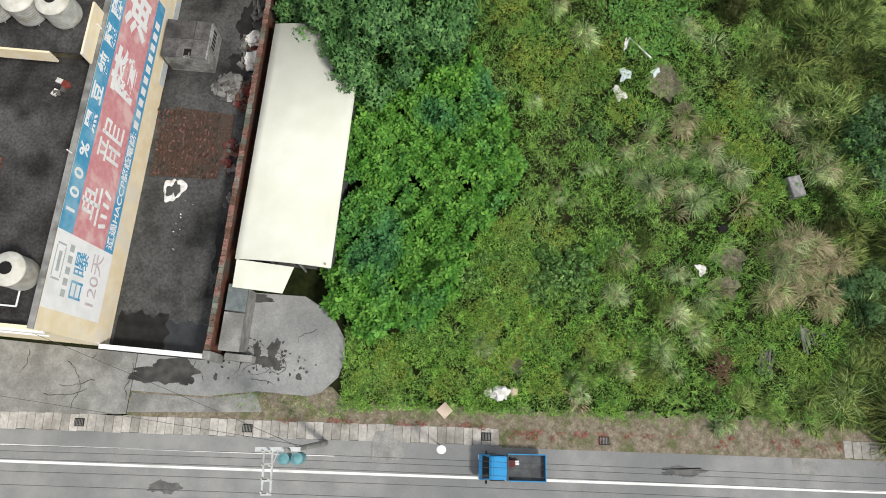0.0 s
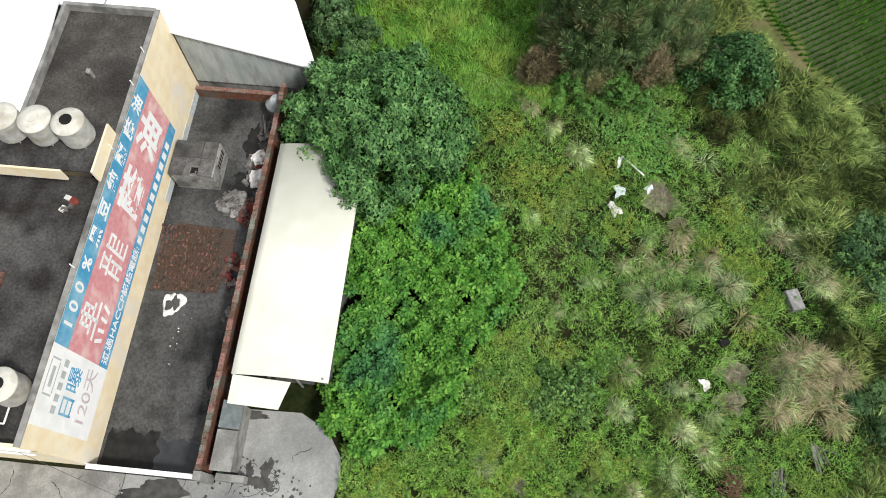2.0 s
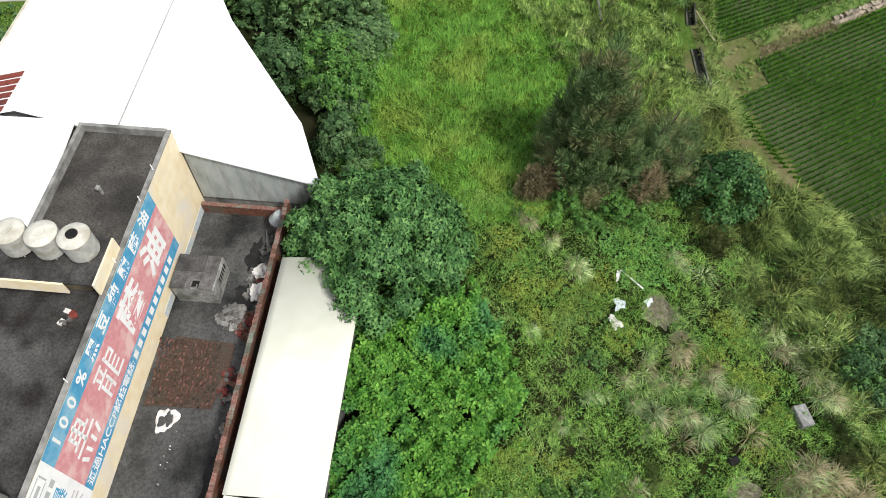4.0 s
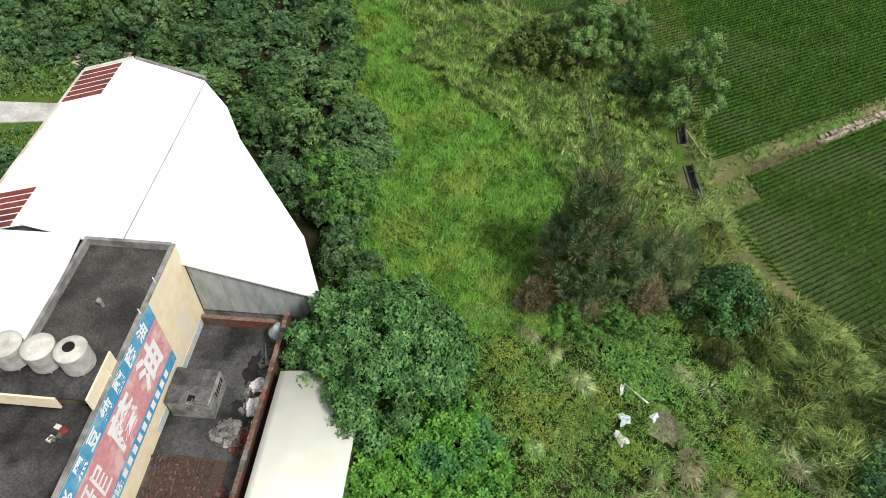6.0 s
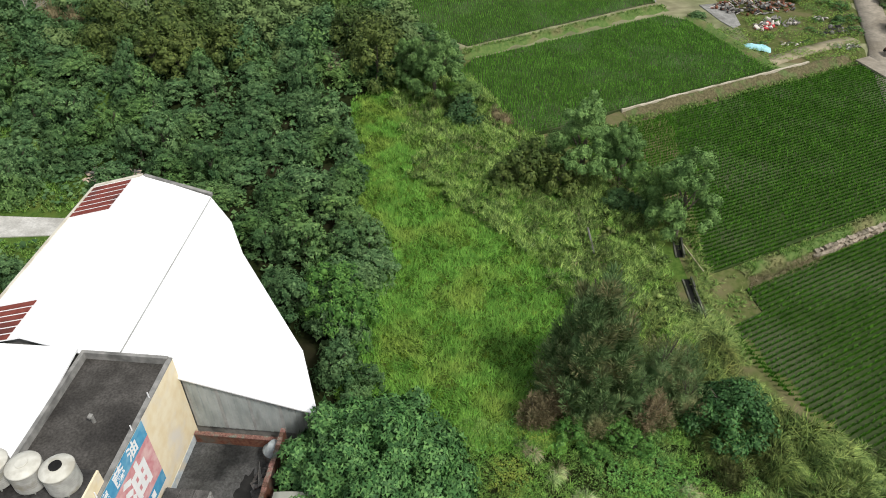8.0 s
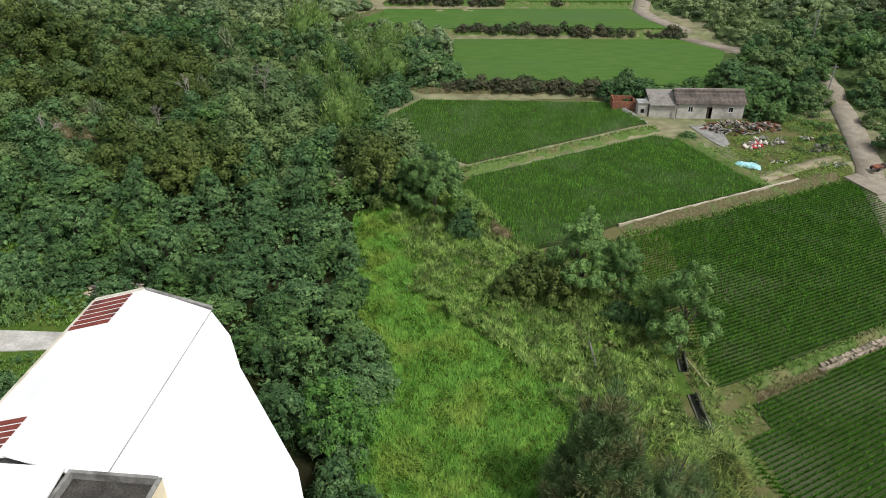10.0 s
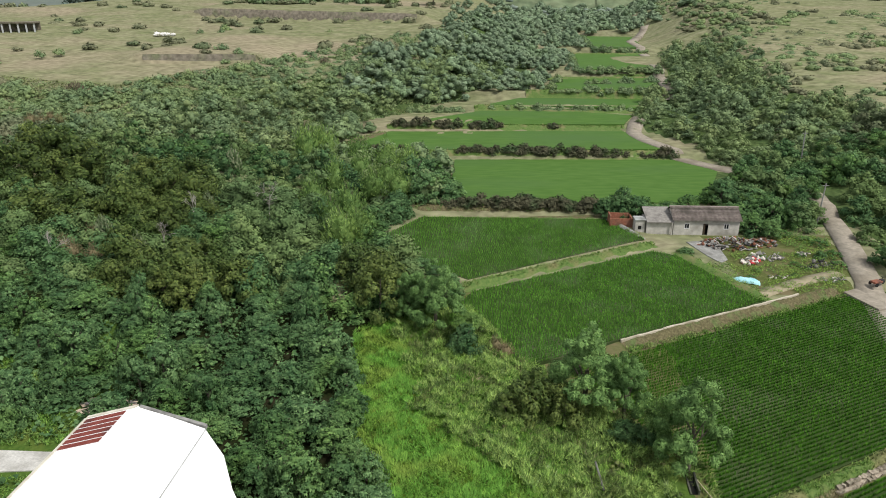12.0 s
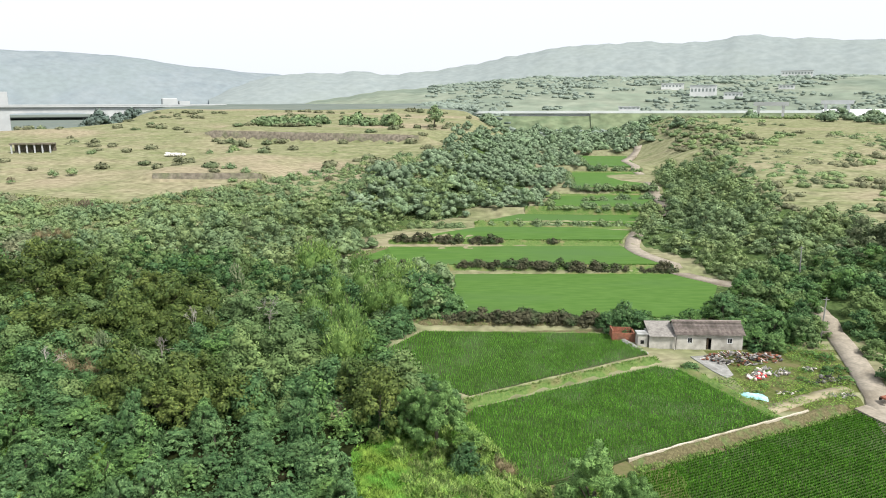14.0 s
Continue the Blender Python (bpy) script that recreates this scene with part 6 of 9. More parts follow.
NORTHBANK = lambda x, y: (x > np.interp(y, (42, 50, 58, 66, 80, 90), (14, 9.5, 4, -3, -5, -8)) + 1.3 * wave(x, y, 2.6, 2) + 0.6 * wave(x, y, 0.9, 5)) & (x < np.interp(y, (42, 52, 60, 66, 78, 90), (21, 21.4, 22, 17, 9, 4)))
BARK = mat("bark", (0.10, 0.085, 0.065), (0.17, 0.15, 0.12), 0.15, 0.6, (0.07, 0.06, 0.05), bump=0.6)


def leaf_quads(pos, nor, size, rg, aspect=0.42, fold=0.12):
    """Folded leaves that lie across the normals: corners and triangles."""
    n = len(pos)
    r = rg.normal(size=(n, 3))
    d = unit(r - nor * (r * nor).sum(-1, keepdims=True))
    s = np.cross(nor, d)
    sz = np.asarray(size).reshape(-1, 1) * np.ones((n, 1))
    up = nor * sz * fold
    v = np.stack([pos - d * sz * 0.5, pos - d * sz * 0.05 + s * sz * aspect + up, pos + d * sz * 0.5 - up, pos - d * sz * 0.05 - s * sz * aspect + up], 1).reshape(-1, 3)
    i = np.arange(n)[:, None] * 4
    return v, np.concatenate([i + np.array([[0, 3, 2]]), i + np.array([[0, 2, 1]])])


def rosettes(pos, nor, size, rg, k=6):
    """Stars of k pointed leaves round each place."""
    n = len(pos)
    r = rg.normal(size=(n, 3))
    d0 = unit(r - nor * (r * nor).sum(-1, keepdims=True))
    s0 = np.cross(nor, d0)
    a = (np.arange(k) / k * 2 * np.pi)[None, :] + rg.uniform(-0.25, 0.25, (n, k))
    d = d0[:, None] * np.cos(a)[..., None] + s0[:, None] * np.sin(a)[..., None]
    s = np.cross(nor[:, None], d)
    L = np.asarray(size).reshape(-1, 1, 1) * rg.uniform(0.75, 1.15, (n, k, 1))
    p, up = pos[:, None], nor[:, None]
    v = np.stack([p + d * L * 0.06, p + d * L * 0.55 + s * L * 0.27 + up * L * 0.06, p + d * L - up * L * 0.22, p + d * L * 0.55 - s * L * 0.27 + up * L * 0.06], 2).reshape(-1, 3)
    i = np.arange(n * k)[:, None] * 4
    return v, np.concatenate([i + np.array([[0, 3, 2]]), i + np.array([[0, 2, 1]])])


def bunches(pos, nor, size, rg, k=6):
    """Small domes of k single pointed leaves that spread and droop round each place."""
    n = len(pos)
    r = rg.normal(size=(n, 3))
    d0 = unit(r - nor * (r * nor).sum(-1, keepdims=True))
    s0 = np.cross(nor, d0)
    a = (np.arange(k) / k * 2 * np.pi)[None, :] + rg.uniform(-0.5, 0.5, (n, k))
    e = rg.uniform(-0.55, 0.75, (n, k))[..., None]
    d = (d0[:, None] * np.cos(a)[..., None] + s0[:, None] * np.sin(a)[..., None]) * np.cos(e) + nor[:, None] * np.sin(e)
    s = unit(np.cross(nor[:, None], d))
    L = np.asarray(size).reshape(-1, 1, 1) * rg.uniform(0.7, 1.25, (n, k, 1))
    p = pos[:, None] + nor[:, None] * (0.18 * L)
    v = np.stack([p + d * L * 0.22 - s * L * 0.30, p + d * L * 0.30 + s * L * 0.30, p + d * L - nor[:, None] * L * 0.15], 2).reshape(-1, 3)
    return v, np.arange(n * k * 3).reshape(-1, 3)


def single_leaves(pos, nor, size, rg, aspect=0.42):
    """Pointed leaves of one triangle each, lying across the normals."""
    n = len(pos)
    r = rg.normal(size=(n, 3))
    d = unit(r - nor * (r * nor).sum(-1, keepdims=True))
    s = np.cross(nor, d)
    sz = np.asarray(size).reshape(-1, 1) * np.ones((n, 1))
    v = np.stack([pos - d * sz * 0.45 - s * sz * aspect, pos - d * sz * 0.3 + s * sz * aspect, pos + d * sz * 0.65], 1).reshape(-1, 3)
    return v, np.arange(n * 3).reshape(-1, 3)


def joined(parts_):
    vs, fs, o = [], [], 0
    for v, f in parts_:
        vs.append(v)
        fs.append(f + o)
        o += len(v)
    return np.concatenate(vs), np.concatenate(fs)


def ball(rg, n, low=-0.25):
    z = rg.uniform(low, 1, n)
    a = rg.uniform(0, 2 * np.pi, n)
    q = np.sqrt(1 - z * z)
    return np.stack([q * np.cos(a), q * np.sin(a), z], -1)


def trunk_bm(rg, height, r, limbs, spread):
    bm = bmesh.new()
    lean = Vector((rg.uniform(-0.1, 0.1), rg.uniform(-0.1, 0.1), 1))
    top = lean * height * 0.55
    rod(bm, (0, 0, -0.3), top, r, r * 0.6, 6)
    for k in range(limbs):
        a = 2 * math.pi * k / limbs + rg.uniform(-0.4, 0.4)
        s = top * rg.uniform(0.45, 0.95)
        e = s + Vector((math.cos(a) * spread, math.sin(a) * spread, height * rg.uniform(0.25, 0.42)))
        rod(bm, s, e, r * 0.42, r * 0.12, 5)
        rod(bm, s.lerp(e, 0.55), s.lerp(e, 0.55) + Vector((math.cos(a + 0.9) * spread * 0.5, math.sin(a + 0.9) * spread * 0.5, height * 0.2)), r * 0.22, r * 0.08, 4)
    return bm


def ico_core(detail):
    bm = bmesh.new()
    bmesh.ops.create_icosphere(bm, subdivisions=detail, radius=1.0)
    v = np.array([q.co for q in bm.verts])
    f = np.array([[q.index for q in t.verts] for t in bm.faces])
    bm.free()
    return v, f


ICO1, ICO2 = ico_core(1), ico_core(2)


def canopy(rg, radius, height, lumps, lump, dense, core=0.8, flat_top=0.62, detail=ICO2, skirt=0.3, jag=(0.84, 1.04)):
    """A crown of rounded lumps, z = 0 at its foot: leaf places and outward directions on the open upper faces of the lumps, and the lumps' solid hearts."""
    c, r = [], []
    for k in range(lumps):
        a, q = 2.4 * k + rg.uniform(-0.4, 0.4), math.sqrt((k + 0.5) / lumps)
        rr = rg.uniform(*lump) * radius
        top = height * (1 - flat_top * q ** 2.4) * rg.uniform(*jag)
        if rg.random() < skirt and q > 0.7:
            top = height * rg.uniform(0.25, 0.5)
        c.append(((radius - rr) * q * math.cos(a) * 1.05, (radius - rr) * q * math.sin(a) * 1.05, max(rr * 0.5, top - rr)))
        r.append(rr)
    c, r = np.array(c), np.array(r)
    n = int(dense * (2 * np.pi * r ** 2).sum())
    k = rg.choice(lumps, n, p=r ** 2 / (r ** 2).sum())
    d = ball(rg, n, -0.45)
    p = c[k] + d * r[k][:, None] * (0.72 + 0.42 * rg.random((n, 1))) * np.array([1, 1, 0.92])
    gap = np.linalg.norm(p[:, None] - c[None], axis=-1) / r[None]
    gap[np.arange(n), k] = 9
    keep = (gap.min(1) > 0.82) & (p[:, 2] > 0.05)
    hearts, out = [], []
    for i in range(lumps):
        v, f = detail
        out.append(v)
        hearts.append((v * (core * r[i] * rg.uniform(0.82, 1.12, (len(v), 1))) * np.array([1, 1, 0.92]) + c[i], f))
    return p[keep], d[keep], joined(hearts), np.concatenate(out)


def leafed(p, d, leaf, rg, style, aspect=0.42, wild=0.3, soft=0.6):
    """Leaves on the crown's places: corners, triangles and normals that lean towards the crown's own roundness."""
    nor = unit(d + np.array([0, 0, 0.25]) + rg.normal(size=p.shape) * wild)
    size = leaf * rg.uniform(0.65, 1.3, len(p))
    v, f = bunches(p, nor, size, rg) if style == "bunch" else single_leaves(p, nor, size, rg, aspect)
    t = v[f]
    flat_n = unit(np.cross(t[:, 1] - t[:, 0], t[:, 2] - t[:, 0]))
    round_n = np.repeat(unit(d + np.array([0, 0, 0.15])), len(f) // len(p), 0)
    back = (flat_n * round_n).sum(-1) < 0
    f[back] = f[back][:, ::-1]
    flat_n[back] *= -1
    n = np.zeros_like(v)
    n[f.ravel()] = np.repeat(unit(round_n * soft + flat_n * (1 - soft)), 3, 0)
    return v, f, n


def tree_kind(name, seed, radius, height, dense, leaf, material, label, lumps=9, trunk_h=None, rosette=False, category="tree", group="", aspect=0.42, bark=BARK, lump=(0.26, 0.42), flat_top=0.62, skirt=0.3, wild=0.3, jag=(0.84, 1.04), core=0.58):
    rg = np.random.default_rng(seed)
    ob = thing(name, pose(0, 0, 0), label, category, group)
    part("trunk", trunk_bm(rg, trunk_h or height * 0.9, 0.035 * height, 5, radius * 0.45), bark, ob)
    p, d, heart, hn = canopy(rg, radius, height, lumps, lump, dense, core, flat_top=flat_top, skirt=skirt, jag=jag, detail=ICO1)
    v, f, n = leafed(p, d, leaf, rg, "bunch" if rosette else "single", aspect, wild)
    fast_mesh("crown", *joined([heart, (v, f)]), material, ob, normals=np.concatenate([hn, n]))
    return ob


def plume_kind(name, seed, radius, height, n, leaf, material, label, tips=26, group="", category="tree", aspect=0.13, fat=0.16, drop=0.42, cone=0.55, hang=0.5, heart=0.68):
    """A tree of many feathery plumes (she-oak, bamboo): narrow sprays that rise along each plume and nod at its tip."""
    rg = np.random.default_rng(seed)
    ob = thing(name, pose(0, 0, 0), label, category, group)
    part("trunk", trunk_bm(rg, height * 1.0, 0.022 * height, 5, radius * 0.3), BARK, ob)
    vs = []
    for k in range(tips):
        a, q = 2.4 * k + rg.uniform(-0.5, 0.5), math.sqrt((k + 0.3) / tips)
        out = np.array([math.cos(a), math.sin(a), 0])
        top = out * q * radius + np.array([0, 0, height * (1 - cone * q ** 1.4) * rg.uniform(0.8, 1.06)])
        m = n // tips
        s = rg.random((m, 1)) ** 0.85
        along = unit(out * 0.35 * q + np.array([0, 0, 1.0]))
        w = fat * radius * (0.25 + np.sin(np.pi * np.clip(s * 0.8 + 0.15, 0, 1)))
        nod = out * 0.10 * radius * (1 - s) ** 3
        d = ball(rg, m, -0.5)
        p = top - along * s * height * drop + d * w + nod
        spray = unit(along + d * 0.9 - np.array([0, 0, hang]) * rg.random((m, 1)))
        side = unit(np.cross(spray, unit(d + rg.normal(size=(m, 3)) * 0.4)))
        L = leaf * rg.uniform(0.6, 1.3, (m, 1))
        keep = p[:, 2] > 0.15
        v = np.stack([p - spray * L * 0.3, p + side * L * aspect + spray * L * 0.1, p + spray * L * 0.7, p - side * L * aspect + spray * L * 0.1], 1)[keep]
        vs.append(v.reshape(-1, 3))
    v = np.concatenate(vs)
    i = np.arange(len(v) // 4)[:, None] * 4
    f = np.concatenate([i + np.array([[0, 3, 2]]), i + np.array([[0, 2, 1]])])
    # a loose dark heart keeps the crown from being seen through
    hv = ICO2[0] * rg.uniform(0.75, 1.1, (len(ICO2[0]), 1)) * np.array([radius * heart, radius * heart, height * 0.5 * heart]) + np.array([0, 0, height * 0.36])
    fast_mesh("crown", *joined([(v, f), (hv, ICO2[1])]), material, ob)
    return ob


def bamboo_kind(name, seed, radius, height, culms, material, label, leaf=0.5, group="", per=30):
    """A clump of arching culms, each hung with drooping sprays of narrow leaves."""
    rg = np.random.default_rng(seed)
    ob = thing(name, pose(0, 0, 0), label, "bamboo", group)
    bm = bmesh.new()
    pts, outs, tans = [], [], []
    for k in range(culms):
        a, q = 2.4 * k + rg.uniform(-0.5, 0.5), math.sqrt((k + 0.4) / culms)
        out = np.array([math.cos(a), math.sin(a), 0.0])
        tall = height * rg.uniform(0.78, 1.05) * (1 - 0.22 * q)
        arc = 1.25 + 0.75 * q * rg.uniform(0.6, 1.3)

        def at(s_):
            s_ = np.asarray(s_, float)[..., None]
            return out * radius * q * (0.22 + 0.85 * s_ ** 1.7) + np.array([0, 0, 1.0]) * tall * np.sin(np.minimum(s_ * arc, 2.3)) / np.sin(min(arc, 1.5708))

        stem = at(np.linspace(0, 1, 6))
        if k % 3 == 0:
            for p, q2, r0 in zip(stem, stem[1:], (0.055, 0.05, 0.045, 0.035, 0.025)):
                rod(bm, p, q2, r0, r0 * 0.85, 4)
        s_ = 0.30 + 0.72 * rg.random(per) ** 0.8
        c = at(s_) + rg.normal(0, 0.085, (per, 3)) * radius * np.array([1, 1, 0.7]) - np.array([0, 0, 0.25])
        pts.append(c)
        outs.append(np.repeat(out[None] * (0.3 + q), per, 0))
    part("culms", bm, mat("bamboo_culm", (0.20, 0.21, 0.13), (0.31, 0.31, 0.21), 0.4, 2.0, (0.15, 0.16, 0.09), bump=0), ob, "pale grey-green culms")
    p, o = np.concatenate(pts), np.concatenate(outs)
    m = 7
    p, o = np.repeat(p, m, 0), np.repeat(o, m, 0)
    n = len(p)
    d = unit(o * 0.7 + rg.normal(0, 0.6, (n, 3)) - np.array([0, 0, 1.0]) * rg.uniform(-0.15, 1.0, (n, 1)))
    side = unit(np.cross(d, unit(rg.normal(0, 0.5, (n, 3)) + np.array([0, 0, 1.0]))))
    L = leaf * rg.uniform(0.6, 1.3, (n, 1))
    p = p + rg.normal(0, 0.10, (n, 3))
    keep = p[:, 2] > 0.3
    v = np.stack([p - side * L * 0.15, p + side * L * 0.15, p + d * L], 1)[keep].reshape(-1, 3)
    hv = ICO2[0] * rg.uniform(0.7, 1.1, (len(ICO2[0]), 1)) * np.array([radius * 0.42, radius * 0.42, height * 0.24]) + np.array([0, 0, height * 0.5])
    fast_mesh("foliage", *joined([(v, np.arange(len(v)).reshape(-1, 3)), (hv, ICO2[1])]), material, ob)
    return ob


def bare_tree(seed, height):
    rg = np.random.default_rng(seed)
    ob = thing("bare_tree", pose(0, 0, 0), "leafless pale grey tree among the green crowns", "tree", "bare trees")
    bm = bmesh.new()

    def grow(p, d, length, r, depth):
        q = p + d * length
        rod(bm, p, q, r, r * 0.65, 4)
        if depth:
            for _ in range(3):
                grow(p.lerp(q, rg.uniform(0.6, 1.0)), (d + Vector(rg.normal(0, 0.5, 3)) + Vector((0, 0, 0.15))).normalized(), length * rg.uniform(0.5, 0.75), r * 0.6, depth - 1)

    grow(Vector((0, 0, -0.3)), Vector((0.05, 0, 1)).normalized(), height * 0.42, 0.11, 4)
    part("trunk", bm, mat("bare_wood", (0.30, 0.28, 0.25), (0.42, 0.40, 0.36), 0.3, 2.0, (0.24, 0.22, 0.19), bump=0), ob)
    return ob


def stand(ob, x, y, s=1.0, turn=0.0, sz=None, dz=-0.1):
    """A copy of a plant on the ground at x, y."""
    m = pose(x, y, float(land(x, y)) + dz, 0, 0, turn) @ Matrix.Diagonal((s, s, sz or s, 1))
    if ob in FRESH:
        FRESH.remove(ob)
        ob.matrix_world = m
        return ob
    return copy_thing(ob, m)


# masters, each used itself at its first place
BROAD = [tree_kind("broadleaf_tree", 100 + k, 3.0, 4.6 + 0.4 * k, 6.6, 0.36, DARKLEAF, "dense dark green broadleaf tree on the slope", lumps=16, rosette=True, group="woodland trees", lump=(0.24, 0.42), skirt=0.15, flat_top=0.8, wild=0.38) for k in range(4)]
OLIVES = [tree_kind("acacia_tree", 120 + k, 3.4, 5.2 + 0.5 * k, 30, 0.34, OLIVE, "yellowish olive acacia tree in the woodland", lumps=22, aspect=0.34, group="woodland trees", lump=(0.16, 0.3), wild=0.25) for k in range(3)]
GREYS = [plume_kind("bamboo_clump", 140 + k, 2.6, 6.4, 1800, 0.52, GREYLEAF, "feathery grey-green bamboo clump", 30, aspect=0.12, group="woodland trees") for k in range(3)]
BROWNS = [plume_kind("withered_tree", 150 + k, 2.6, 4.8, 1100, 0.6, BROWNLEAF, "withered brown tree in the woodland", 24, group="woodland trees", fat=0.2) for k in range(2)]

FACTORY_KEEP = uv((-38, 18), (-9.5, 29), (-12, 36.5), (-19.5, 45.5), (-24, 51.5), (-38, 52.5))
rg = np.random.default_rng(21)
FRESH = BROAD + OLIVES + GREYS + BROWNS


def plant(kinds, x, y, s, sz=None):
    ob = kinds[int(rg.integers(len(kinds)))]
    return stand(ob, x, y, s, float(rg.uniform(0, 360)), sz)


def scatter(x0, x1, y0, y1, gap, jitter=0.45):
    gx, gy = np.meshgrid(np.arange(x0, x1, gap), np.arange(y0, y1, gap))
    gx = gx + gap * jitter * rg.uniform(-1, 1, gx.shape) + (np.arange(gx.shape[0]) % 2)[:, None] * gap * 0.5
    gy = gy + gap * jitter * rg.uniform(-1, 1, gy.shape)
    return gx.ravel(), gy.ravel()


# near woodland west of the meadow
gx, gy = scatter(-82, 8, 31, 96, 4.4)
edge_x = np.interp(gy, (30, 38, 50, 62, 75, 84, 92, 104, 118, 131), (-6.5, -8.6, -8.4, -10, -10.5, -13, 0.5, -5, -12.5, -9))
ok = (gx < edge_x + 0.1 + 1.0 * wave(gx, gy, 5, 3)) & ~inside(gx, gy, FACTORY_KEEP) & ~inside(gx, gy, [(-60, 50), (-37, 52), (-37, 61), (-60, 63)]) & (gx > -0.68 * gy - 12) & (np.hypot((gx + 36.8) / 1.3, gy - 66.5) > 3.6) & ~((gx > -14) & (gy > 78) & (gy < 86))
for x, y in zip(gx[ok], gy[ok]):
    w = wave(x, y, 14, 4)
    if math.hypot((x + 37) / 9, (y - 95) / 6) < 1:
        plant(OLIVES, x, y, rg.uniform(0.95, 1.25))
    else:
        s = rg.uniform(0.74, 1.08) * (1.25 if rg.random() < 0.15 else 1)
        plant(BROAD, x, y, s, rg.uniform(0.6, 1.25) * (0.85 if y < 60 else 1))
for x, y, s in ((-6.6, 34.0, 0.62), (-8.2, 37.2, 0.8), (-7.8, 41.0, 0.75), (-9.0, 44.6, 0.85), (-8.2, 48.4, 0.7), (-9.4, 52.2, 0.85), (-9.0, 56.2, 0.75), (-10.4, 61, 0.85), (-10.2, 66, 0.8), (-11.2, 71, 0.85)):
    plant(BROAD, x, y, s)
for k, (x, y, h) in enumerate(((-43, 116, 6.5), (-31.5, 122, 6), (-45, 107, 5.5), (-33, 128, 5.5), (-60, 101, 5))):
    ob = bare_tree(500 + k, h)
    ob.matrix_world = pose(x, y, float(land(x, y)) + 1.2, 0, 0, 70 * k)

# undergrowth between the woodland trees
rgu = np.random.default_rng(61)
x, y = rgu.uniform(-85, 6, 26000), rgu.uniform(30, 131, 26000)
ok = (x < np.interp(y, (30, 38, 50, 62, 75, 84, 92, 104, 118, 131), (-6.0, -8.2, -8.0, -9.6, -10.2, -13, 0.5, -5, -12.5, -9))) & ~inside(x, y, FACTORY_KEEP) & ~inside(x, y, [(-60, 54), (-37, 54), (-37, 60.5), (-60, 60.5)]) & (np.hypot((x + 36.8) / 1.3, y - 66.5) > 2.6) & (x > -0.68 * y - 12)
x, y = x[ok], y[ok]
p = np.stack([x, y, land(x, y) + 0.3 + 1.1 * rgu.random(len(x)) ** 2 + 0.5 * wave(x, y, 4, 1)], -1)
v, f = leaf_quads(p, unit(rgu.normal(0, 0.45, p.shape) + np.array([0, 0, 1.0])), rgu.uniform(0.4, 0.75, len(p)), rgu, 0.4)
fast_mesh("undergrowth", v, f, DARKLEAF, label="tangled green undergrowth between the woodland trees", category="shrubs", kind="stuff")

# single trees round the meadow
MEADOW_TREE = tree_kind("spreading_tree", 160, 6.2, 7.2, 19, 0.34, mat("shed_tree_leaf", (0.054, 0.135, 0.045), (0.100, 0.217, 0.066), 1.2, 4.0, (0.079, 0.189, 0.055), rough=0.5, bump=0, island=0.5, leaf=0.06, mid=0.3, mscale=0.6), "spreading dark green tree overhanging the shed roof", lumps=46, rosette=True, lump=(0.12, 0.27), flat_top=0.5, jag=(0.62, 1.08), wild=0.45, core=0.6)
m_tree = site(-7.1, 26.3) @ Matrix.Diagonal((1.08, 1.1, 1.0, 1))
MEADOW_TREE.matrix_world = m_tree
she = plume_kind("she_oak", 170, 3.7, 14.0, 34000, 0.55, PINE, "tall dark grey-green she-oak with browned tips", 90, aspect=0.07, fat=0.13, drop=0.22, cone=0.78, hang=0.1, heart=0.55)
she.matrix_world = pose(11.2, 35.4, -0.1)
for sd, x, y, r, h, m_ in ((171, 8.6, 35.2, 1.9, 5.4, PINE), (172, 6.9, 32.9, 1.3, 3.6, BROWNLEAF), (177, 8.4, 33.6, 1.3, 4.2, BROWNLEAF), (175, 14.6, 33.6, 1.9, 5.6, PINE), (178, 15.6, 32.6, 1.4, 4.4, BROWNLEAF), (176, 11.2, 32.2, 1.7, 4.0, PINE), (181, 16.4, 35.6, 2.2, 7.6, PINE), (182, 18.2, 33.6, 2.0, 5.4, PINE), (183, 18.8, 36.6, 1.7, 4.8, PINE), (179, 13.6, 36.4, 2.1, 8.0, PINE), (180, 9.2, 37.2, 1.9, 7.0, PINE)):
    ob = plume_kind("she_oak", sd, r, h, 5200, 0.42, m_, "small brown-tipped she-oak at the meadow edge" if m_ is PINE else "small withered brown she-oak beside the tall one", 22, aspect=0.05, heart=0.45, cone=0.7, fat=0.2)
    ob.matrix_world = pose(x, y, -0.1)
dome = tree_kind("round_tree", 173, 3.7, 4.8, 46, 0.22, DEEPLEAF, "dense rounded dark green tree beside the ditch", lumps=40, lump=(0.15, 0.28), wild=0.5, core=0.55, jag=(0.75, 1.05))
dome.matrix_world = pose(21.2, 32.6, -0.2)
GROVELEAF = mat("grove_leaf", (0.097, 0.196, 0.053), (0.221, 0.357, 0.100), 1.0, 4.0, (0.148, 0.260, 0.069), rough=0.6, bump=0, island=0.5, leaf=0.12, obvar=0.2, mid=0.3, mscale=1.2)
bam = [bamboo_kind("bamboo_grove", 174 + k, 4.4, 10.6, 64, GROVELEAF, "tall feathery bamboo grove beside the paddies", 0.5, "bamboo groves") for k in range(2)]
WILLOWLEAF = mat("feathery_leaf", (0.076, 0.155, 0.045), (0.155, 0.270, 0.085), 0.8, 3.0, (0.105, 0.201, 0.063), rough=0.7, bump=0, island=0.3, leaf=0.06, obvar=0.15, mid=0.3, mscale=0.8)
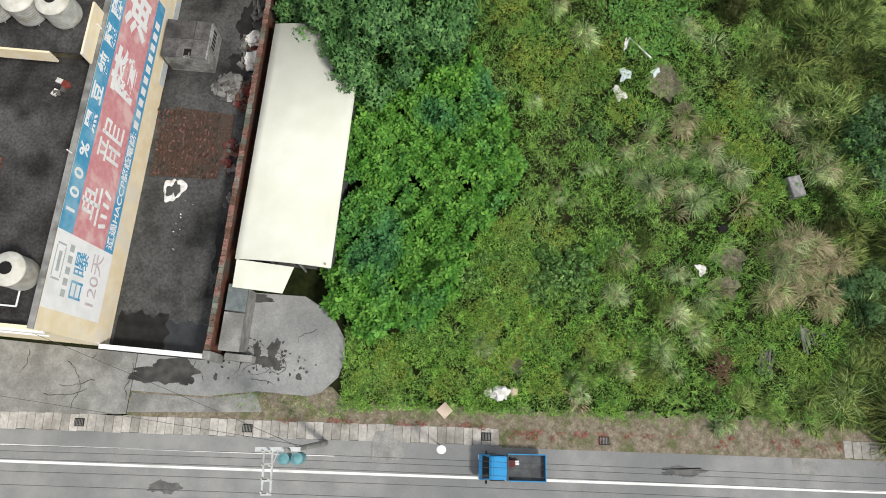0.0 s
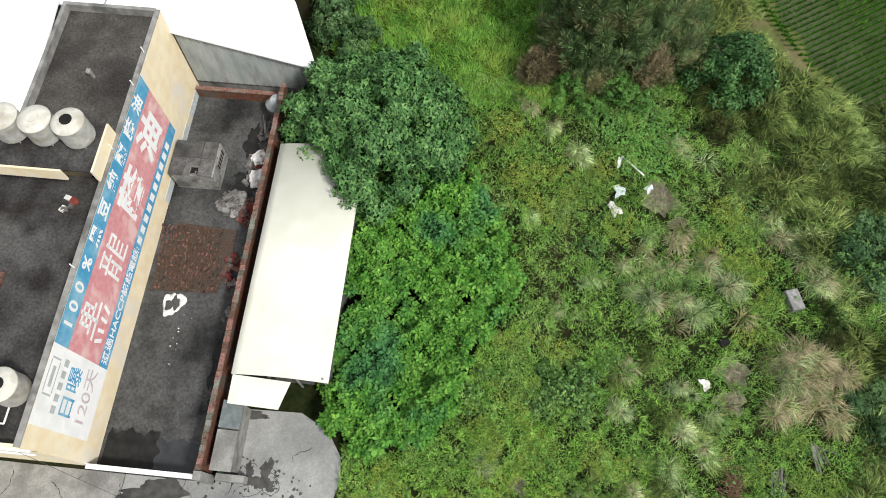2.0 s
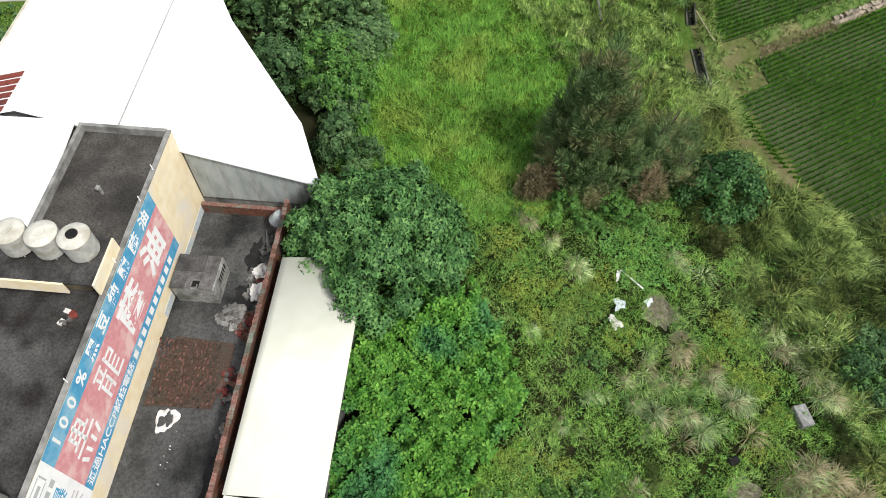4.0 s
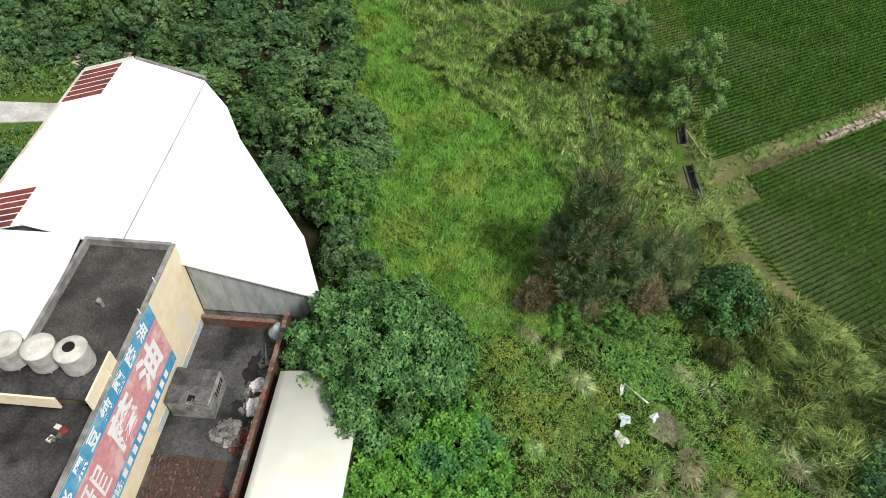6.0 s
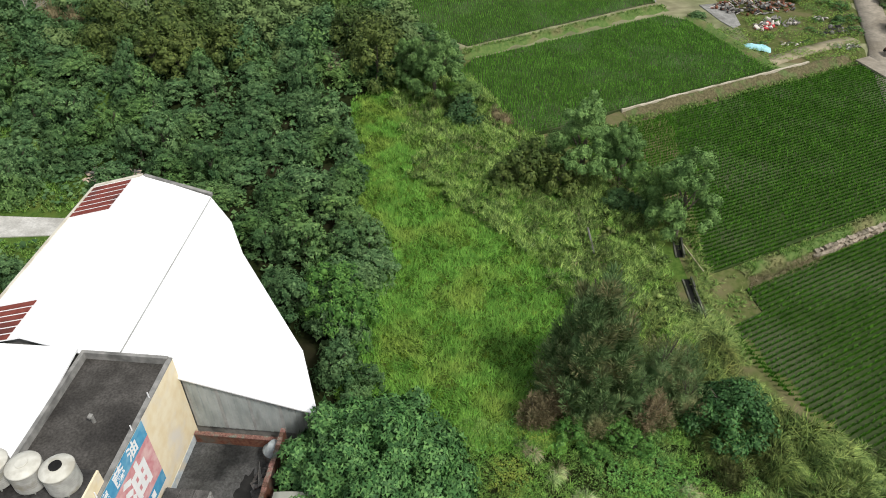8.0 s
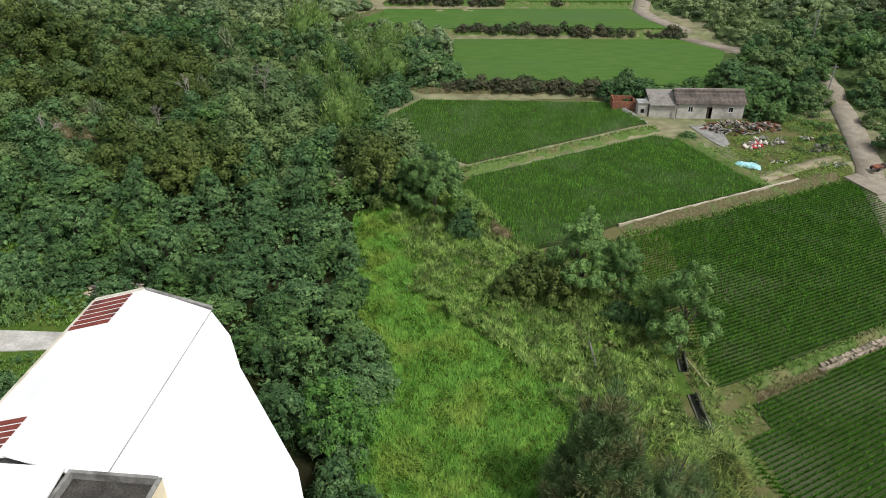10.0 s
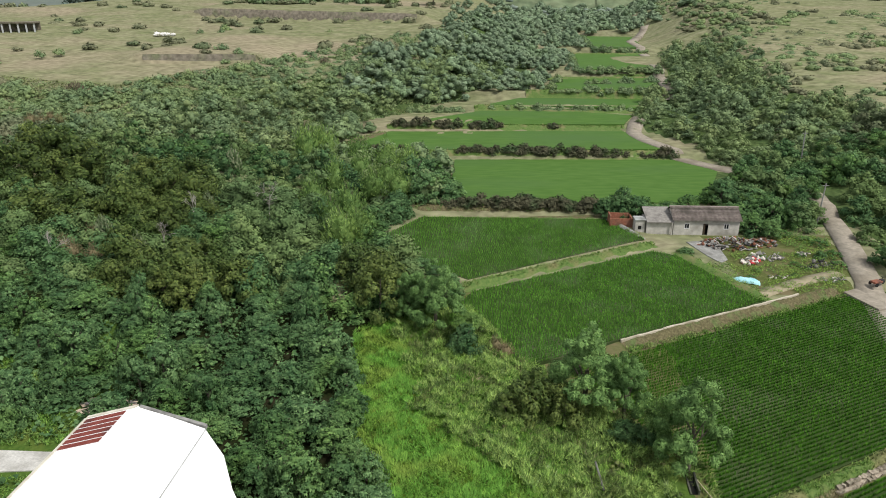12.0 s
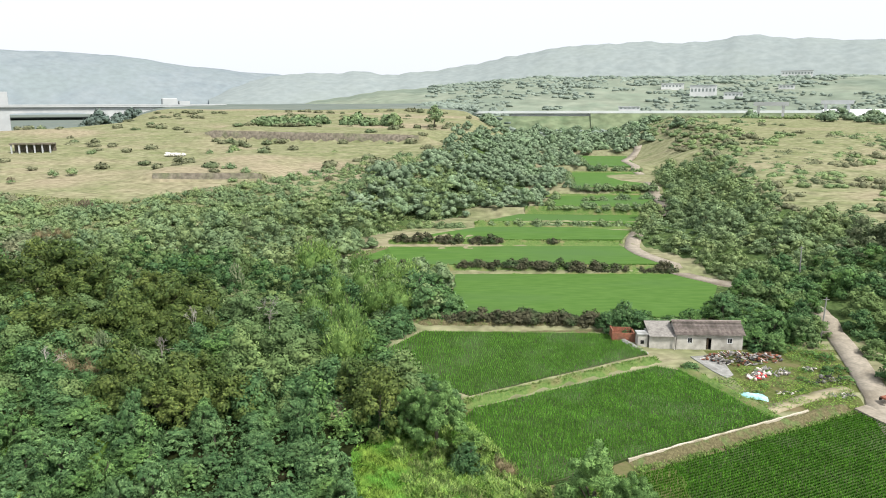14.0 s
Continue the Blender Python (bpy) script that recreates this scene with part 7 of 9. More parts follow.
WILLOWS = [tree_kind("feathery_tree", 192 + k, 4.6, 10.2, 78, 0.36, WILLOWLEAF, "tall grey-green feathery tree at the paddy edge", lumps=64, aspect=0.17, group="paddy edge trees", lump=(0.10, 0.21), wild=0.55, jag=(0.6, 1.08), flat_top=0.55, skirt=0.5, core=0.62) for k in range(2)]
WILLOWS[0].matrix_world = pose(15.4, 66.0, -0.1, 0, 0, 40) @ Matrix.Diagonal((1.08, 0.95, 1.0, 1))
WILLOWS[1].matrix_world = pose(23.4, 55.8, -0.1) @ Matrix.Diagonal((0.82, 0.8, 0.98, 1))
copy_thing(WILLOWS[1], pose(19.4, 64.6, -0.1, 0, 0, 160) @ Matrix.Diagonal((0.74, 0.7, 0.78, 1)))
copy_thing(WILLOWS[0], pose(-0.9, 84.6, 0.1, 0, 0, 120) @ Matrix.Diagonal((1.0, 0.9, 0.96, 1)))
copy_thing(WILLOWS[1], pose(-4.6, 88.0, 0.1, 0, 0, 250) @ Matrix.Diagonal((0.75, 0.75, 0.72, 1)))
bam[0].matrix_world = pose(21.6, 59.6, -0.1) @ Matrix.Diagonal((0.5, 0.5, 0.56, 1))
bam[1].matrix_world = pose(3.2, 81.6, 0.0) @ Matrix.Diagonal((0.45, 0.45, 0.42, 1))
stand(OLIVES[0], 9.6, 65.2, 0.98, 20, 1.12)
stand(OLIVES[1], 12.8, 63.6, 0.78, 60, 0.95)
stand(OLIVES[2], 6.6, 64.2, 0.6, 90, 0.6)
stand(OLIVES[2], -8.8, 88.2, 1.15, 20, 1.45)
stand(OLIVES[1], -10.6, 95.5, 1.0, 200, 1.05)
stand(BROAD[1], 18.6, 60.6, 0.7, 20)
stand(BROAD[3], 20.6, 59.0, 0.62, 140)
stand(BROAD[2], 2.6, 79.0, 0.9, 20, 0.75)
stand(BROAD[0], 5.0, 78.6, 0.6, 20)
stand(BROWNS[0], 6.6, 78.4, 0.42, 20, 0.6)
stand(BROWNS[1], 7.8, 77.4, 0.36, 90, 0.55)
for x, y, s in ((-11.6, 124, 0.6), (-12.0, 119.5, 0.7), (-10.2, 115.8, 0.6), (-8.2, 112, 0.65), (-6.2, 108.4, 0.6), (-3.6, 105, 0.65), (-1.4, 102.2, 0.6), (0.8, 99.2, 0.6), (1.6, 95.8, 0.65), (0.4, 92.6, 0.7), (-9.0, 127.6, 0.55), (-6.6, 131.0, 0.5)):
    stand(BROAD[int(abs(7 * x)) % 4], x, y, s, 53 * x, s * 0.9)
creeper = tree_kind("creeper_bush", 180, 2.6, 3.6, 12, 0.24, mat("creeper_leaf", (0.065, 0.165, 0.035), (0.105, 0.225, 0.050), 0.8, 3.0, (0.08, 0.18, 0.04), rough=0.6, bump=0, island=0.4, leaf=0.06, mid=0.3, mscale=0.5), "bright green creeper smothering a low tree", lumps=14, rosette=True, lump=(0.2, 0.36), category="shrub")
creeper.matrix_world = pose(-9.4, 45.6, 0.1) @ Matrix.Diagonal((1.35, 1.35, 1.5, 1))
stand(creeper, -8.0, 42.2, 0.95, 80, 1.1)
stand(creeper, -6.4, 31.6, 0.55, 150)
for x, y, s in ((9.6, 31.6, 0.5), (12.9, 31.4, 0.55), (14.0, 30.4, 0.5), (11.0, 29.6, 0.42)):
    stand(creeper, x, y, s, 37 * x, s * 0.8)
for x, y, s in ((-6.4, 50.0, 0.8), (-6.9, 47.6, 0.7), (-7.2, 53.6, 0.85), (-5.8, 36.5, 0.5)):
    plant(BROAD, x, y, s)
BANKLEAF = mat("bank_leaf", (0.086, 0.142, 0.038), (0.141, 0.205, 0.061), 0.8, 3.0, (0.125, 0.165, 0.050), rough=0.7, bump=0, island=0.6, leaf=0.06, mid=0.35, mscale=0.6, obvar=0.4)
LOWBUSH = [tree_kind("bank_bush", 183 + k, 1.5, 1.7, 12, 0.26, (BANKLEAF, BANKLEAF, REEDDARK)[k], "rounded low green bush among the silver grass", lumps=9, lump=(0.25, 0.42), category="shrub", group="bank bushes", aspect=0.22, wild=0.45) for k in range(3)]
FRESH += LOWBUSH
rgl = np.random.default_rng(185)
for x, y in zip(rgl.uniform(-6, 24, 60), rgl.uniform(40, 84, 60)):
    if NORTHBANK(x, y):
        plant(LOWBUSH, x, y, rgl.uniform(0.5, 1.15), rgl.uniform(0.5, 0.95))
# tall scrub between the she-oak and the ditch, and the bank of silver grass towards the near paddy
for x, y in zip(rgl.uniform(13.5, 22.5, 70), rgl.uniform(39, 58, 70)):
    if 26.5 - 0.29 * y < x - 0.5 and x < np.interp(y, (39, 45, 52, 58), (21.6, 20.6, 20.9, 21.6)):
        plant(LOWBUSH[:2], x, y, rgl.uniform(0.6, 1.05), rgl.uniform(0.6, 1.15))
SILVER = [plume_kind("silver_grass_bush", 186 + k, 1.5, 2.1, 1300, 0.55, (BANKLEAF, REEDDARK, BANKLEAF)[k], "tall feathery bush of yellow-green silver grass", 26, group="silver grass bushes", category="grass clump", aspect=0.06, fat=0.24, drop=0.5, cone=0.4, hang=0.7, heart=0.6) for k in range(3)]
FRESH += SILVER
for x, y in zip(rgl.uniform(18, 34, 60), rgl.uniform(19, 35, 60)):
    if inside(np.array([x]), np.array([y]), [(19.5, 24.5), (19.6, 29), (25.2, 32.6), (32.6, 27.5), (33.0, 20.5), (26, 20)])[0] and rgl.random() < 0.75:
        plant(SILVER, x, y, rgl.uniform(0.6, 1.05), rgl.uniform(0.55, 0.95))
for x, y in zip(rgl.uniform(24.5, 38, 40), rgl.uniform(0.5, 26, 40)):
    if (x < 30 + 0.3 * y) and not (25.5 < x < 30.5 and 12 < y < 20):
        plant(SILVER, x, y, rgl.uniform(0.6, 1.1), rgl.uniform(0.5, 0.9))
for x, y, s in ((82, 149, 1.3), (86, 150, 1.4), (89, 147, 1.3), (79, 151, 1.2), (84, 154, 1.4), (76, 151.5, 1.2), (90, 152, 1.4)):
    plant(BROAD, x, y, s)
# pale bamboo, acacias and browned trees on the western slope, placed to fit the camera's view
for x, y, s in ((-20.5, 122, 1.2), (-17.5, 125, 1.1), (-17, 112, 1.05), (-14.5, 114, 0.95), (-32, 166, 1.3), (-29, 170, 1.2), (-25, 131, 1.1), (-22, 140, 1.1)):
    stand(GREYS[int(abs(x)) % 3], x, y, s, 31 * x, s * 1.1)
for x, y, s in ((-42.6, 95, 1.2), (-39, 98, 1.3), (-35, 99, 1.25), (-31.5, 96.5, 1.1), (-47, 130, 1.4), (-52, 132, 1.4), (-56, 131, 1.3), (-50, 126, 1.2), (-10.6, 101, 1.1), (-13.5, 100.5, 1.15), (-87, 149, 1.6), (-81, 148, 1.5), (-73, 141, 1.5), (-76, 135, 1.4), (-68, 131, 1.3), (-45, 113, 1.1)):
    stand(OLIVES[int(abs(x)) % 3], x, y, s, 31 * x)
for x, y, s in ((-100, 176, 1.3), (-97, 179, 1.2), (-104, 178, 1.3), (-101, 182, 1.1), (-58, 133, 1.1), (-55, 135, 1.0), (-61, 132, 1.1), (-52, 136, 0.9), (-78, 123, 0.9), (-63.7, 110, 1.5), (-60.5, 111, 1.5), (-57.5, 109.5, 1.4), (-58, 103, 1.3), (-54.4, 102.5, 1.2), (-61, 106, 1.3), (-67, 146, 0.8), (-63.5, 148, 0.8), (-59.5, 145.5, 0.75)):
    stand(BROWNS[int(abs(x)) % 2], x, y, s, 31 * x)
for x, y, s in ((51, 130.5, 1.2), (55, 133.5, 1.6), (60, 131.5, 1.7), (64, 132.5, 1.7), (69, 137, 1.6), (57, 139, 1.6), (68, 129.5, 1.4), (73, 142, 1.4), (65, 128.5, 1.0), (62, 142, 1.4), (68, 145, 1.4), (77, 148, 1.4), (80, 154, 1.4)):
    stand(bam[int(x) % 2] if int(x) % 3 == 0 else BROAD[int(x) % 4], x, y, s * (0.62 if int(x) % 3 == 0 else 0.95), 31 * x, s * (0.5 if int(x) % 3 == 0 else 0.9))
for x, y, s in ((62, 127, 1.2), (66, 126, 1.1), (61, 135, 1.3), (66, 139, 1.3), (70, 133, 1.1), (57.0, 123.5, 1.15), (59.5, 121.0, 0.85), (55.5, 127.0, 1.1), (31.8, 131.6, 0.95), (34.6, 131.4, 1.2), (37.6, 131.0, 1.35), (40.6, 130.8, 1.3), (44.2, 130.9, 1.4), (47.4, 130.6, 1.1), (58.5, 126.5, 1.0)):
    stand(BROAD[int(x) % 4], x, y, s, 31 * x)
for x, y, s in ((-3.0, 137, 1.4), (-1.0, 141, 1.5), (-6, 144, 1.4), (1.0, 138.5, 1.2), (-3, 149, 1.4), (-9, 138, 1.4), (-12, 145, 1.3), (-14, 137, 1.2), (-8, 154, 1.3), (-13, 160, 1.3), (-18, 152, 1.3), (-20, 165, 1.3)):
    stand(BROAD[int(abs(x)) % 4] if x > -6.5 else GREYS[int(abs(x)) % 3], x, y, s * (1.1 if x > -6.5 else 0.85), 47 * x)
for x, y, s in ((41.6, 112.6, 0.5), (63.5, 110.5, 0.42)):
    stand(BROAD[int(x) % 4], x, y, s, 47 * x, s * 0.7)

# bright broadleaf thicket on the lot
THICKET = [(-6.3, 21.5), (-2, 24), (1.8, 24.3), (4.0, 20.5), (5.1, 16.5), (4.6, 14.2), (2.2, 11.8), (1.2, 8.8), (-0.6, 6.0), (-4.8, 5.2), (-7.2, 7.2), (-7.4, 10.5), (-6.0, 15)]
rg2 = np.random.default_rng(31)
x, y = rg2.uniform(-8, 6, 15000), rg2.uniform(4, 25, 15000)
hgt = 1.7 + 1.0 * wave(x, y, 1.7, 5) + 0.6 * wave(x, y, 0.6, 6)
k = inside(x + 0.5 * wave(x, y, 0.8, 8), y + 0.5 * wave(x, y, 0.9, 9), THICKET) & (wave(x, y, 1.1, 7) + 0.4 * wave(x, y, 0.45, 4) > -0.5)
x, y, hgt = x[k], y[k], hgt[k]
z = hgt * (0.3 + 0.75 * rg2.random(len(x)) ** 0.45)
nor = unit(np.stack([rg2.normal(0, 0.45, len(x)), rg2.normal(0, 0.45, len(x)), np.ones(len(x))], -1))
v, f = rosettes(np.stack([x, y, z], -1), nor, rg2.uniform(0.22, 0.44, len(x)), rg2, 5)
fast_mesh("broadleaf_thicket", v, f, BUSH, label="thicket of bright green broad-leaved shrubs on the lot", category="shrub", kind="stuff")


def loose_leaves(name, n, x0, x1, y0, y1, keep, zfun, size, material, label, k=5, seed=0, tilt=0.4):
    r = np.random.default_rng(seed)
    x, y = r.uniform(x0, x1, n), r.uniform(y0, y1, n)
    q = keep(x, y)
    x, y = x[q], y[q]
    z = land(x, y) + zfun(x, y, r)
    nor = unit(np.stack([r.normal(0, tilt, len(x)), r.normal(0, tilt, len(x)), np.ones(len(x))], -1))
    v, f = rosettes(np.stack([x, y, z], -1), nor, r.uniform(*size, len(x)), r, k)
    return fast_mesh(name, v, f, material, label=label, category="plants", kind="stuff")


def rounded(v, f, centre, up=0.35):
    """Blades shaded by the roundness of their tussock: triangles turned outwards, and normals from its centre."""
    n = unit(unit(v - centre) + np.array([0, 0, up]))
    t = v[f]
    back = (np.cross(t[:, 1] - t[:, 0], t[:, 2] - t[:, 0]) * n[f[:, 2]]).sum(-1) < 0
    f = f.copy()
    f[back] = f[back][:, ::-1]
    return v, f, n


def tufts(name, n, x0, x1, y0, y1, keep, per, length, width, material, label, seed=0, lean=0.55, category="grass"):
    """Tussocks: bunches of blades from one foot, each bunch with its own size and lean."""
    r = np.random.default_rng(seed)
    x, y = r.uniform(x0, x1, n), r.uniform(y0, y1, n)
    q = keep(x, y)
    x, y = x[q], y[q]
    size = r.uniform(0.6, 1.3, len(x)) * (1 + 0.35 * wave(x, y, 2.2, seed + 1))
    head = 1.5 * np.pi * wave(x, y, 3.0, seed) + r.normal(0, 0.6, len(x))
    rep = lambda a: np.repeat(a, per)
    m = len(x) * per
    L = rep(size) * r.uniform(*length, m)
    az = r.uniform(0, 2 * np.pi, m)
    b = np.stack([rep(x) + np.cos(az) * 0.12 * L, rep(y) + np.sin(az) * 0.12 * L, rep(land(x, y)) - 0.03], -1)
    az = np.where(r.random(m) < 0.4, rep(head) + r.normal(0, 0.5, m), az)
    v, f = blades(b, az, L, np.abs(r.normal(lean, 0.28, m)), width * r.uniform(0.6, 1.3, m), r)
    v, f, nn = rounded(v, f, np.repeat(np.stack([rep(x), rep(y), rep(land(x, y)) - 0.25 * rep(size)], -1), 5, 0))
    return fast_mesh(name, v, f, material, label=label, category=category, kind="stuff", normals=nn)


def lot(x, y):
    east = np.interp(y, (-2, 5, 15, 30, 45), (30, 30, 32, 28, 21))
    west = np.interp(y, (0, 6.5, 8, 24, 30, 60, 90), (-6.3, -6.0, -6.8, -5.2, -8, -8.5, -6))
    return (x > west) & (x < east) & (y > 0.72 + 0.18 * wave(x, y, 1.5, 2) - 0.03 * x)


def bare_soil(x, y):
    r = np.full(np.shape(x), 9.0)
    for bx, by, br in BAREPATCH:
        r = np.minimum(r, np.hypot(x - bx, y - by) / br + 0.45 * wave(x, y, 0.9, 4))
    return r < 0.7


open_lot = lambda x, y: lot(x, y) & ~inside(x, y, THICKET) & ~bare_soil(x, y)
MEADOW = lambda x, y: (x > np.interp(y, (30, 38, 50, 62, 75, 84, 92), (-7, -9, -9, -10.5, -11, -12, -4))) & (x < np.interp(y, (30, 36, 45, 55, 66, 75, 92), (9, 10, 13.5, 18, 12, 8, 4)))


def spikes(name, n, x0, x1, y0, y1, keep, length, width, material, label, seed=0, lean=0.6, mound=0.0, gap=0.0, lump=1.1, soft=0.5):
    """A close sward of single blades; mound heaps them in soft tussocks."""
    r = np.random.default_rng(seed)
    x, y = r.uniform(x0, x1, n), r.uniform(y0, y1, n)
    q = keep(x, y)
    x, y = x[q], y[q]
    m = len(x)
    up = 0.5 + 0.6 * wave(x, y, lump, seed) + 0.35 * wave(x, y, lump * 0.36, seed + 2)
    q = up > gap * r.random(m)
    x, y, up, m = x[q], y[q], up[q], int(q.sum())
    base = np.stack([x, y, land(x, y) - 0.04 + mound * np.clip(up, 0, 1.2)], -1)
    rise = lambda u, w: mound * (0.6 * wave(u, w, lump, seed) + 0.35 * wave(u, w, lump * 0.36, seed + 2))
    slope = np.stack([(rise(x, y) - rise(x + 0.1, y)) / 0.1, (rise(x, y) - rise(x, y + 0.1)) / 0.1, np.ones(m)], -1)
    az = 1.5 * np.pi * wave(x, y, 2.5, seed) + r.normal(0, 1.2, m)
    le = np.abs(r.normal(lean, 0.3, m))
    L = r.uniform(*length, m)
    d = np.stack([np.cos(az) * np.sin(le), np.sin(az) * np.sin(le), np.cos(le)], -1)
    s_ = np.stack([-np.sin(az), np.cos(az), 0 * az], -1) * (width * r.uniform(0.6, 1.3, m))[:, None]
    v = np.stack([base - s_, base + s_, base + d * L[:, None]], 1)
    f = np.arange(3 * m).reshape(-1, 3)
    flat_n = unit(np.cross(v[:, 1] - v[:, 0], v[:, 2] - v[:, 0]))
    back = (flat_n * slope).sum(-1) < 0
    f[back] = f[back][:, ::-1]
    flat_n[back] *= -1
    return fast_mesh(name, v.reshape(-1, 3), f, material, label=label, category="grass", kind="stuff", normals=np.repeat(unit(unit(slope) * soft + flat_n * (1 - soft)), 3, 0))


spikes("meadow_grass", 250000, -13, 20, 30, 90, MEADOW, (0.3, 0.65), 0.036, MEADOWLEAF, "lush bright green meadow grass", 43, 0.75, 0.35, 0.2)
spikes("lot_grass", 330000, -9, 33, -0.3, 33, lambda x, y: open_lot(x, y) & (wave(x, y, 3.5, 12) > -0.85), (0.14, 0.36), 0.017, GRASS, "fine rough grass over the vacant lot", 41, 0.8, 0.6, 0.75, 1.1, 0.15)
spikes("lawn_grass", 90000, -7, 15, -0.3, 15, lambda x, y: open_lot(x, y) & (wave(x, y, 2.2, 3) + 0.5 * wave(x, y, 0.8, 2) > -0.35 + 0.09 * np.maximum(0, x - 5) + 0.05 * np.maximum(0, y - 6)), (0.14, 0.34), 0.017, mat("lawn_blade", (0.150, 0.330, 0.048), (0.235, 0.440, 0.080), 0.8, 3.0, (0.235, 0.400, 0.09), rough=0.7, bump=0, island=0.5, leaf=0.1, mid=0.35, mscale=0.35), "lush bright green grass near the road", 52, 0.8, 0.62, 0.5, 1.1, 0.3)
tufts("lot_grass", 1500, -9, 33, 0.5, 32, lambda x, y: open_lot(x, y) & (wave(x, y, 2.5, 15) > 0.0), 20, (0.4, 0.9), 0.018, GRASS, "taller grass tussocks over the vacant lot", 40)
loose_leaves("lot_weeds", 44000, -9, 33, -0.5, 34, lambda x, y: open_lot(x, y) & (wave(x, y, 2.6, 13) + 0.6 * wave(x, y, 0.9, 3) > 0.15), lambda x, y, r: 0.1 + 0.5 * r.random(len(x)) * (1 + 0.7 * wave(x, y, 0.8, 6)), (0.05, 0.10), MATLEAF, "low yellow-green weeds over the vacant lot", 3, 42, 0.55)
loose_leaves("lot_herbs", 30000, -9, 33, -0.5, 34, lambda x, y: open_lot(x, y) & (wave(x, y, 1.9, 17) + 0.5 * wave(x, y, 0.7, 5) > 0.3), lambda x, y, r: 0.2 + 0.8 * r.random(len(x)) * (1 + 0.7 * wave(x, y, 0.9, 8)), (0.06, 0.12), HERB, "taller dark green herbs over the vacant lot", 5, 47, 0.6)
for x_, y_, r_ in ((18.8, 4.3, 1.2), (21.9, 3.4, 1.5), (21.0, 6.1, 1.1), (23.4, 3.0, 1.0), (20.9, 12.5, 1.0), (20.5, 14.3, 1.0), (19.6, 17.5, 1.3), (20.3, 20.0, 1.4), (17.4, 19.6, 1.2)):
    loose_leaves("weed_mat", int(900 * r_ * r_), x_ - r_, x_ + r_, y_ - r_, y_ + r_, lambda x, y: np.hypot(x - x_, y - y_) < r_ * (0.85 + 0.3 * wave(x, y, 0.7, 2)), lambda x, y, r: 0.25 + 0.35 * r.random(len(x)) + 0.2 * wave(x, y, 0.6, 3), (0.05, 0.1), MATLEAF, "dense low mat of yellow-green weeds", 3, int(x_ * 10), 0.5)
tufts("verge_grass", 1500, -19, 34, -1.6, 2.4, lambda x, y: ((x < -6) & (y < 1.5 - 0.08 * (x + 6)) & (y > roady(x, 1.5)) & ~inside(x, y, uv((-19.2, 2.45), (-13.8, 2.45), (-9.4, 7.0), (-6.4, 3.4), (-7.6, 1.2), (-11.5, 0.9), (-14.5, 0.3), (-11.0, -0.3), (-19.2, -1.1)))) | ((x >= -6) & (y > roady(x, 1.5 + 0.4 * wave(x, y, 0.9, 1))) & (y < roady(x, 2.6))), 10, (0.08, 0.26), 0.012, STRAW, "short dry grass on the verge", 71, 0.8)
tufts("verge_grass", 2600, -19, 34, -1.6, 2.6, lambda x, y: ((x < -6) & (y < 1.5 - 0.08 * (x + 6)) & (y > roady(x, 1.75)) & ~inside(x, y, uv((-19.2, 2.45), (-13.8, 2.45), (-9.4, 7.0), (-6.4, 3.4), (-7.6, 1.2), (-11.5, 0.9), (-14.5, 0.3), (-11.0, -0.3), (-19.2, -1.1)))) | ((x >= -6) & (y > roady(x, 1.95 + 0.3 * wave(x, y, 0.9, 1))) & (y < roady(x, 2.7))), 10, (0.12, 0.32), 0.013, GRASS, "short green grass on the verge", 72, 0.8)
loose_leaves("red_litter", 16000, -10, 24, -1.6, 1.0, lambda x, y: (np.abs(y - roady(x, np.where(x < 3.4, 1.5, 1.05) + 0.12 * wave(x, y, 0.7, 4))) < np.where(x < 3.4, 0.16, 0.3)) & (wave(x, y, 1.1, 9) + 0.7 * wave(x, y, 0.4, 5) > 0.1), lambda x, y, r: 0.08 + 0.03 * r.random(len(x)), (0.03, 0.075), mat("red_chip", (0.28, 0.06, 0.05), (0.42, 0.12, 0.10), 0.3, 1.2, (0.22, 0.10, 0.08), bump=0, island=0.35), "scattered red chips along the roadside gutter", 3, 73, 0.5)
tufts("margin_grass", 14000, 20, 76, 36, 84, lambda x, y: (inside(x, y, [(23.6, 42), (24.2, 43.6), (29.0, 46.2), (28.5, 50.3), (25.4, 49.8), (24.5, 52), (24.2, 57), (20, 64.6), (14.5, 75.0), (8, 75), (20, 60), (23.8, 53), (23.4, 46)]) | (np.abs(y - (51.0 + 0.487 * (x - 28.4))) < 0.45) & (x > 28) | (np.abs(y - (79.2 + 0.49 * (x - 23.8))) < 0.3)), 9, (0.2, 0.5), 0.03, BANKBLADE, "short rough grass along the field margin", 66, 0.8)
tufts("clearing_grass", 3400, -62, -36, 48, 84, lambda x, y: inside(x, y, [(-62, 48), (-37, 50), (-37, 55), (-49, 55), (-50, 60), (-37, 60), (-42, 66), (-48, 84), (-62, 82)]), 11, (0.35, 0.75), 0.032, GRASS, "rough bright grass in the clearing behind the factory", 63)
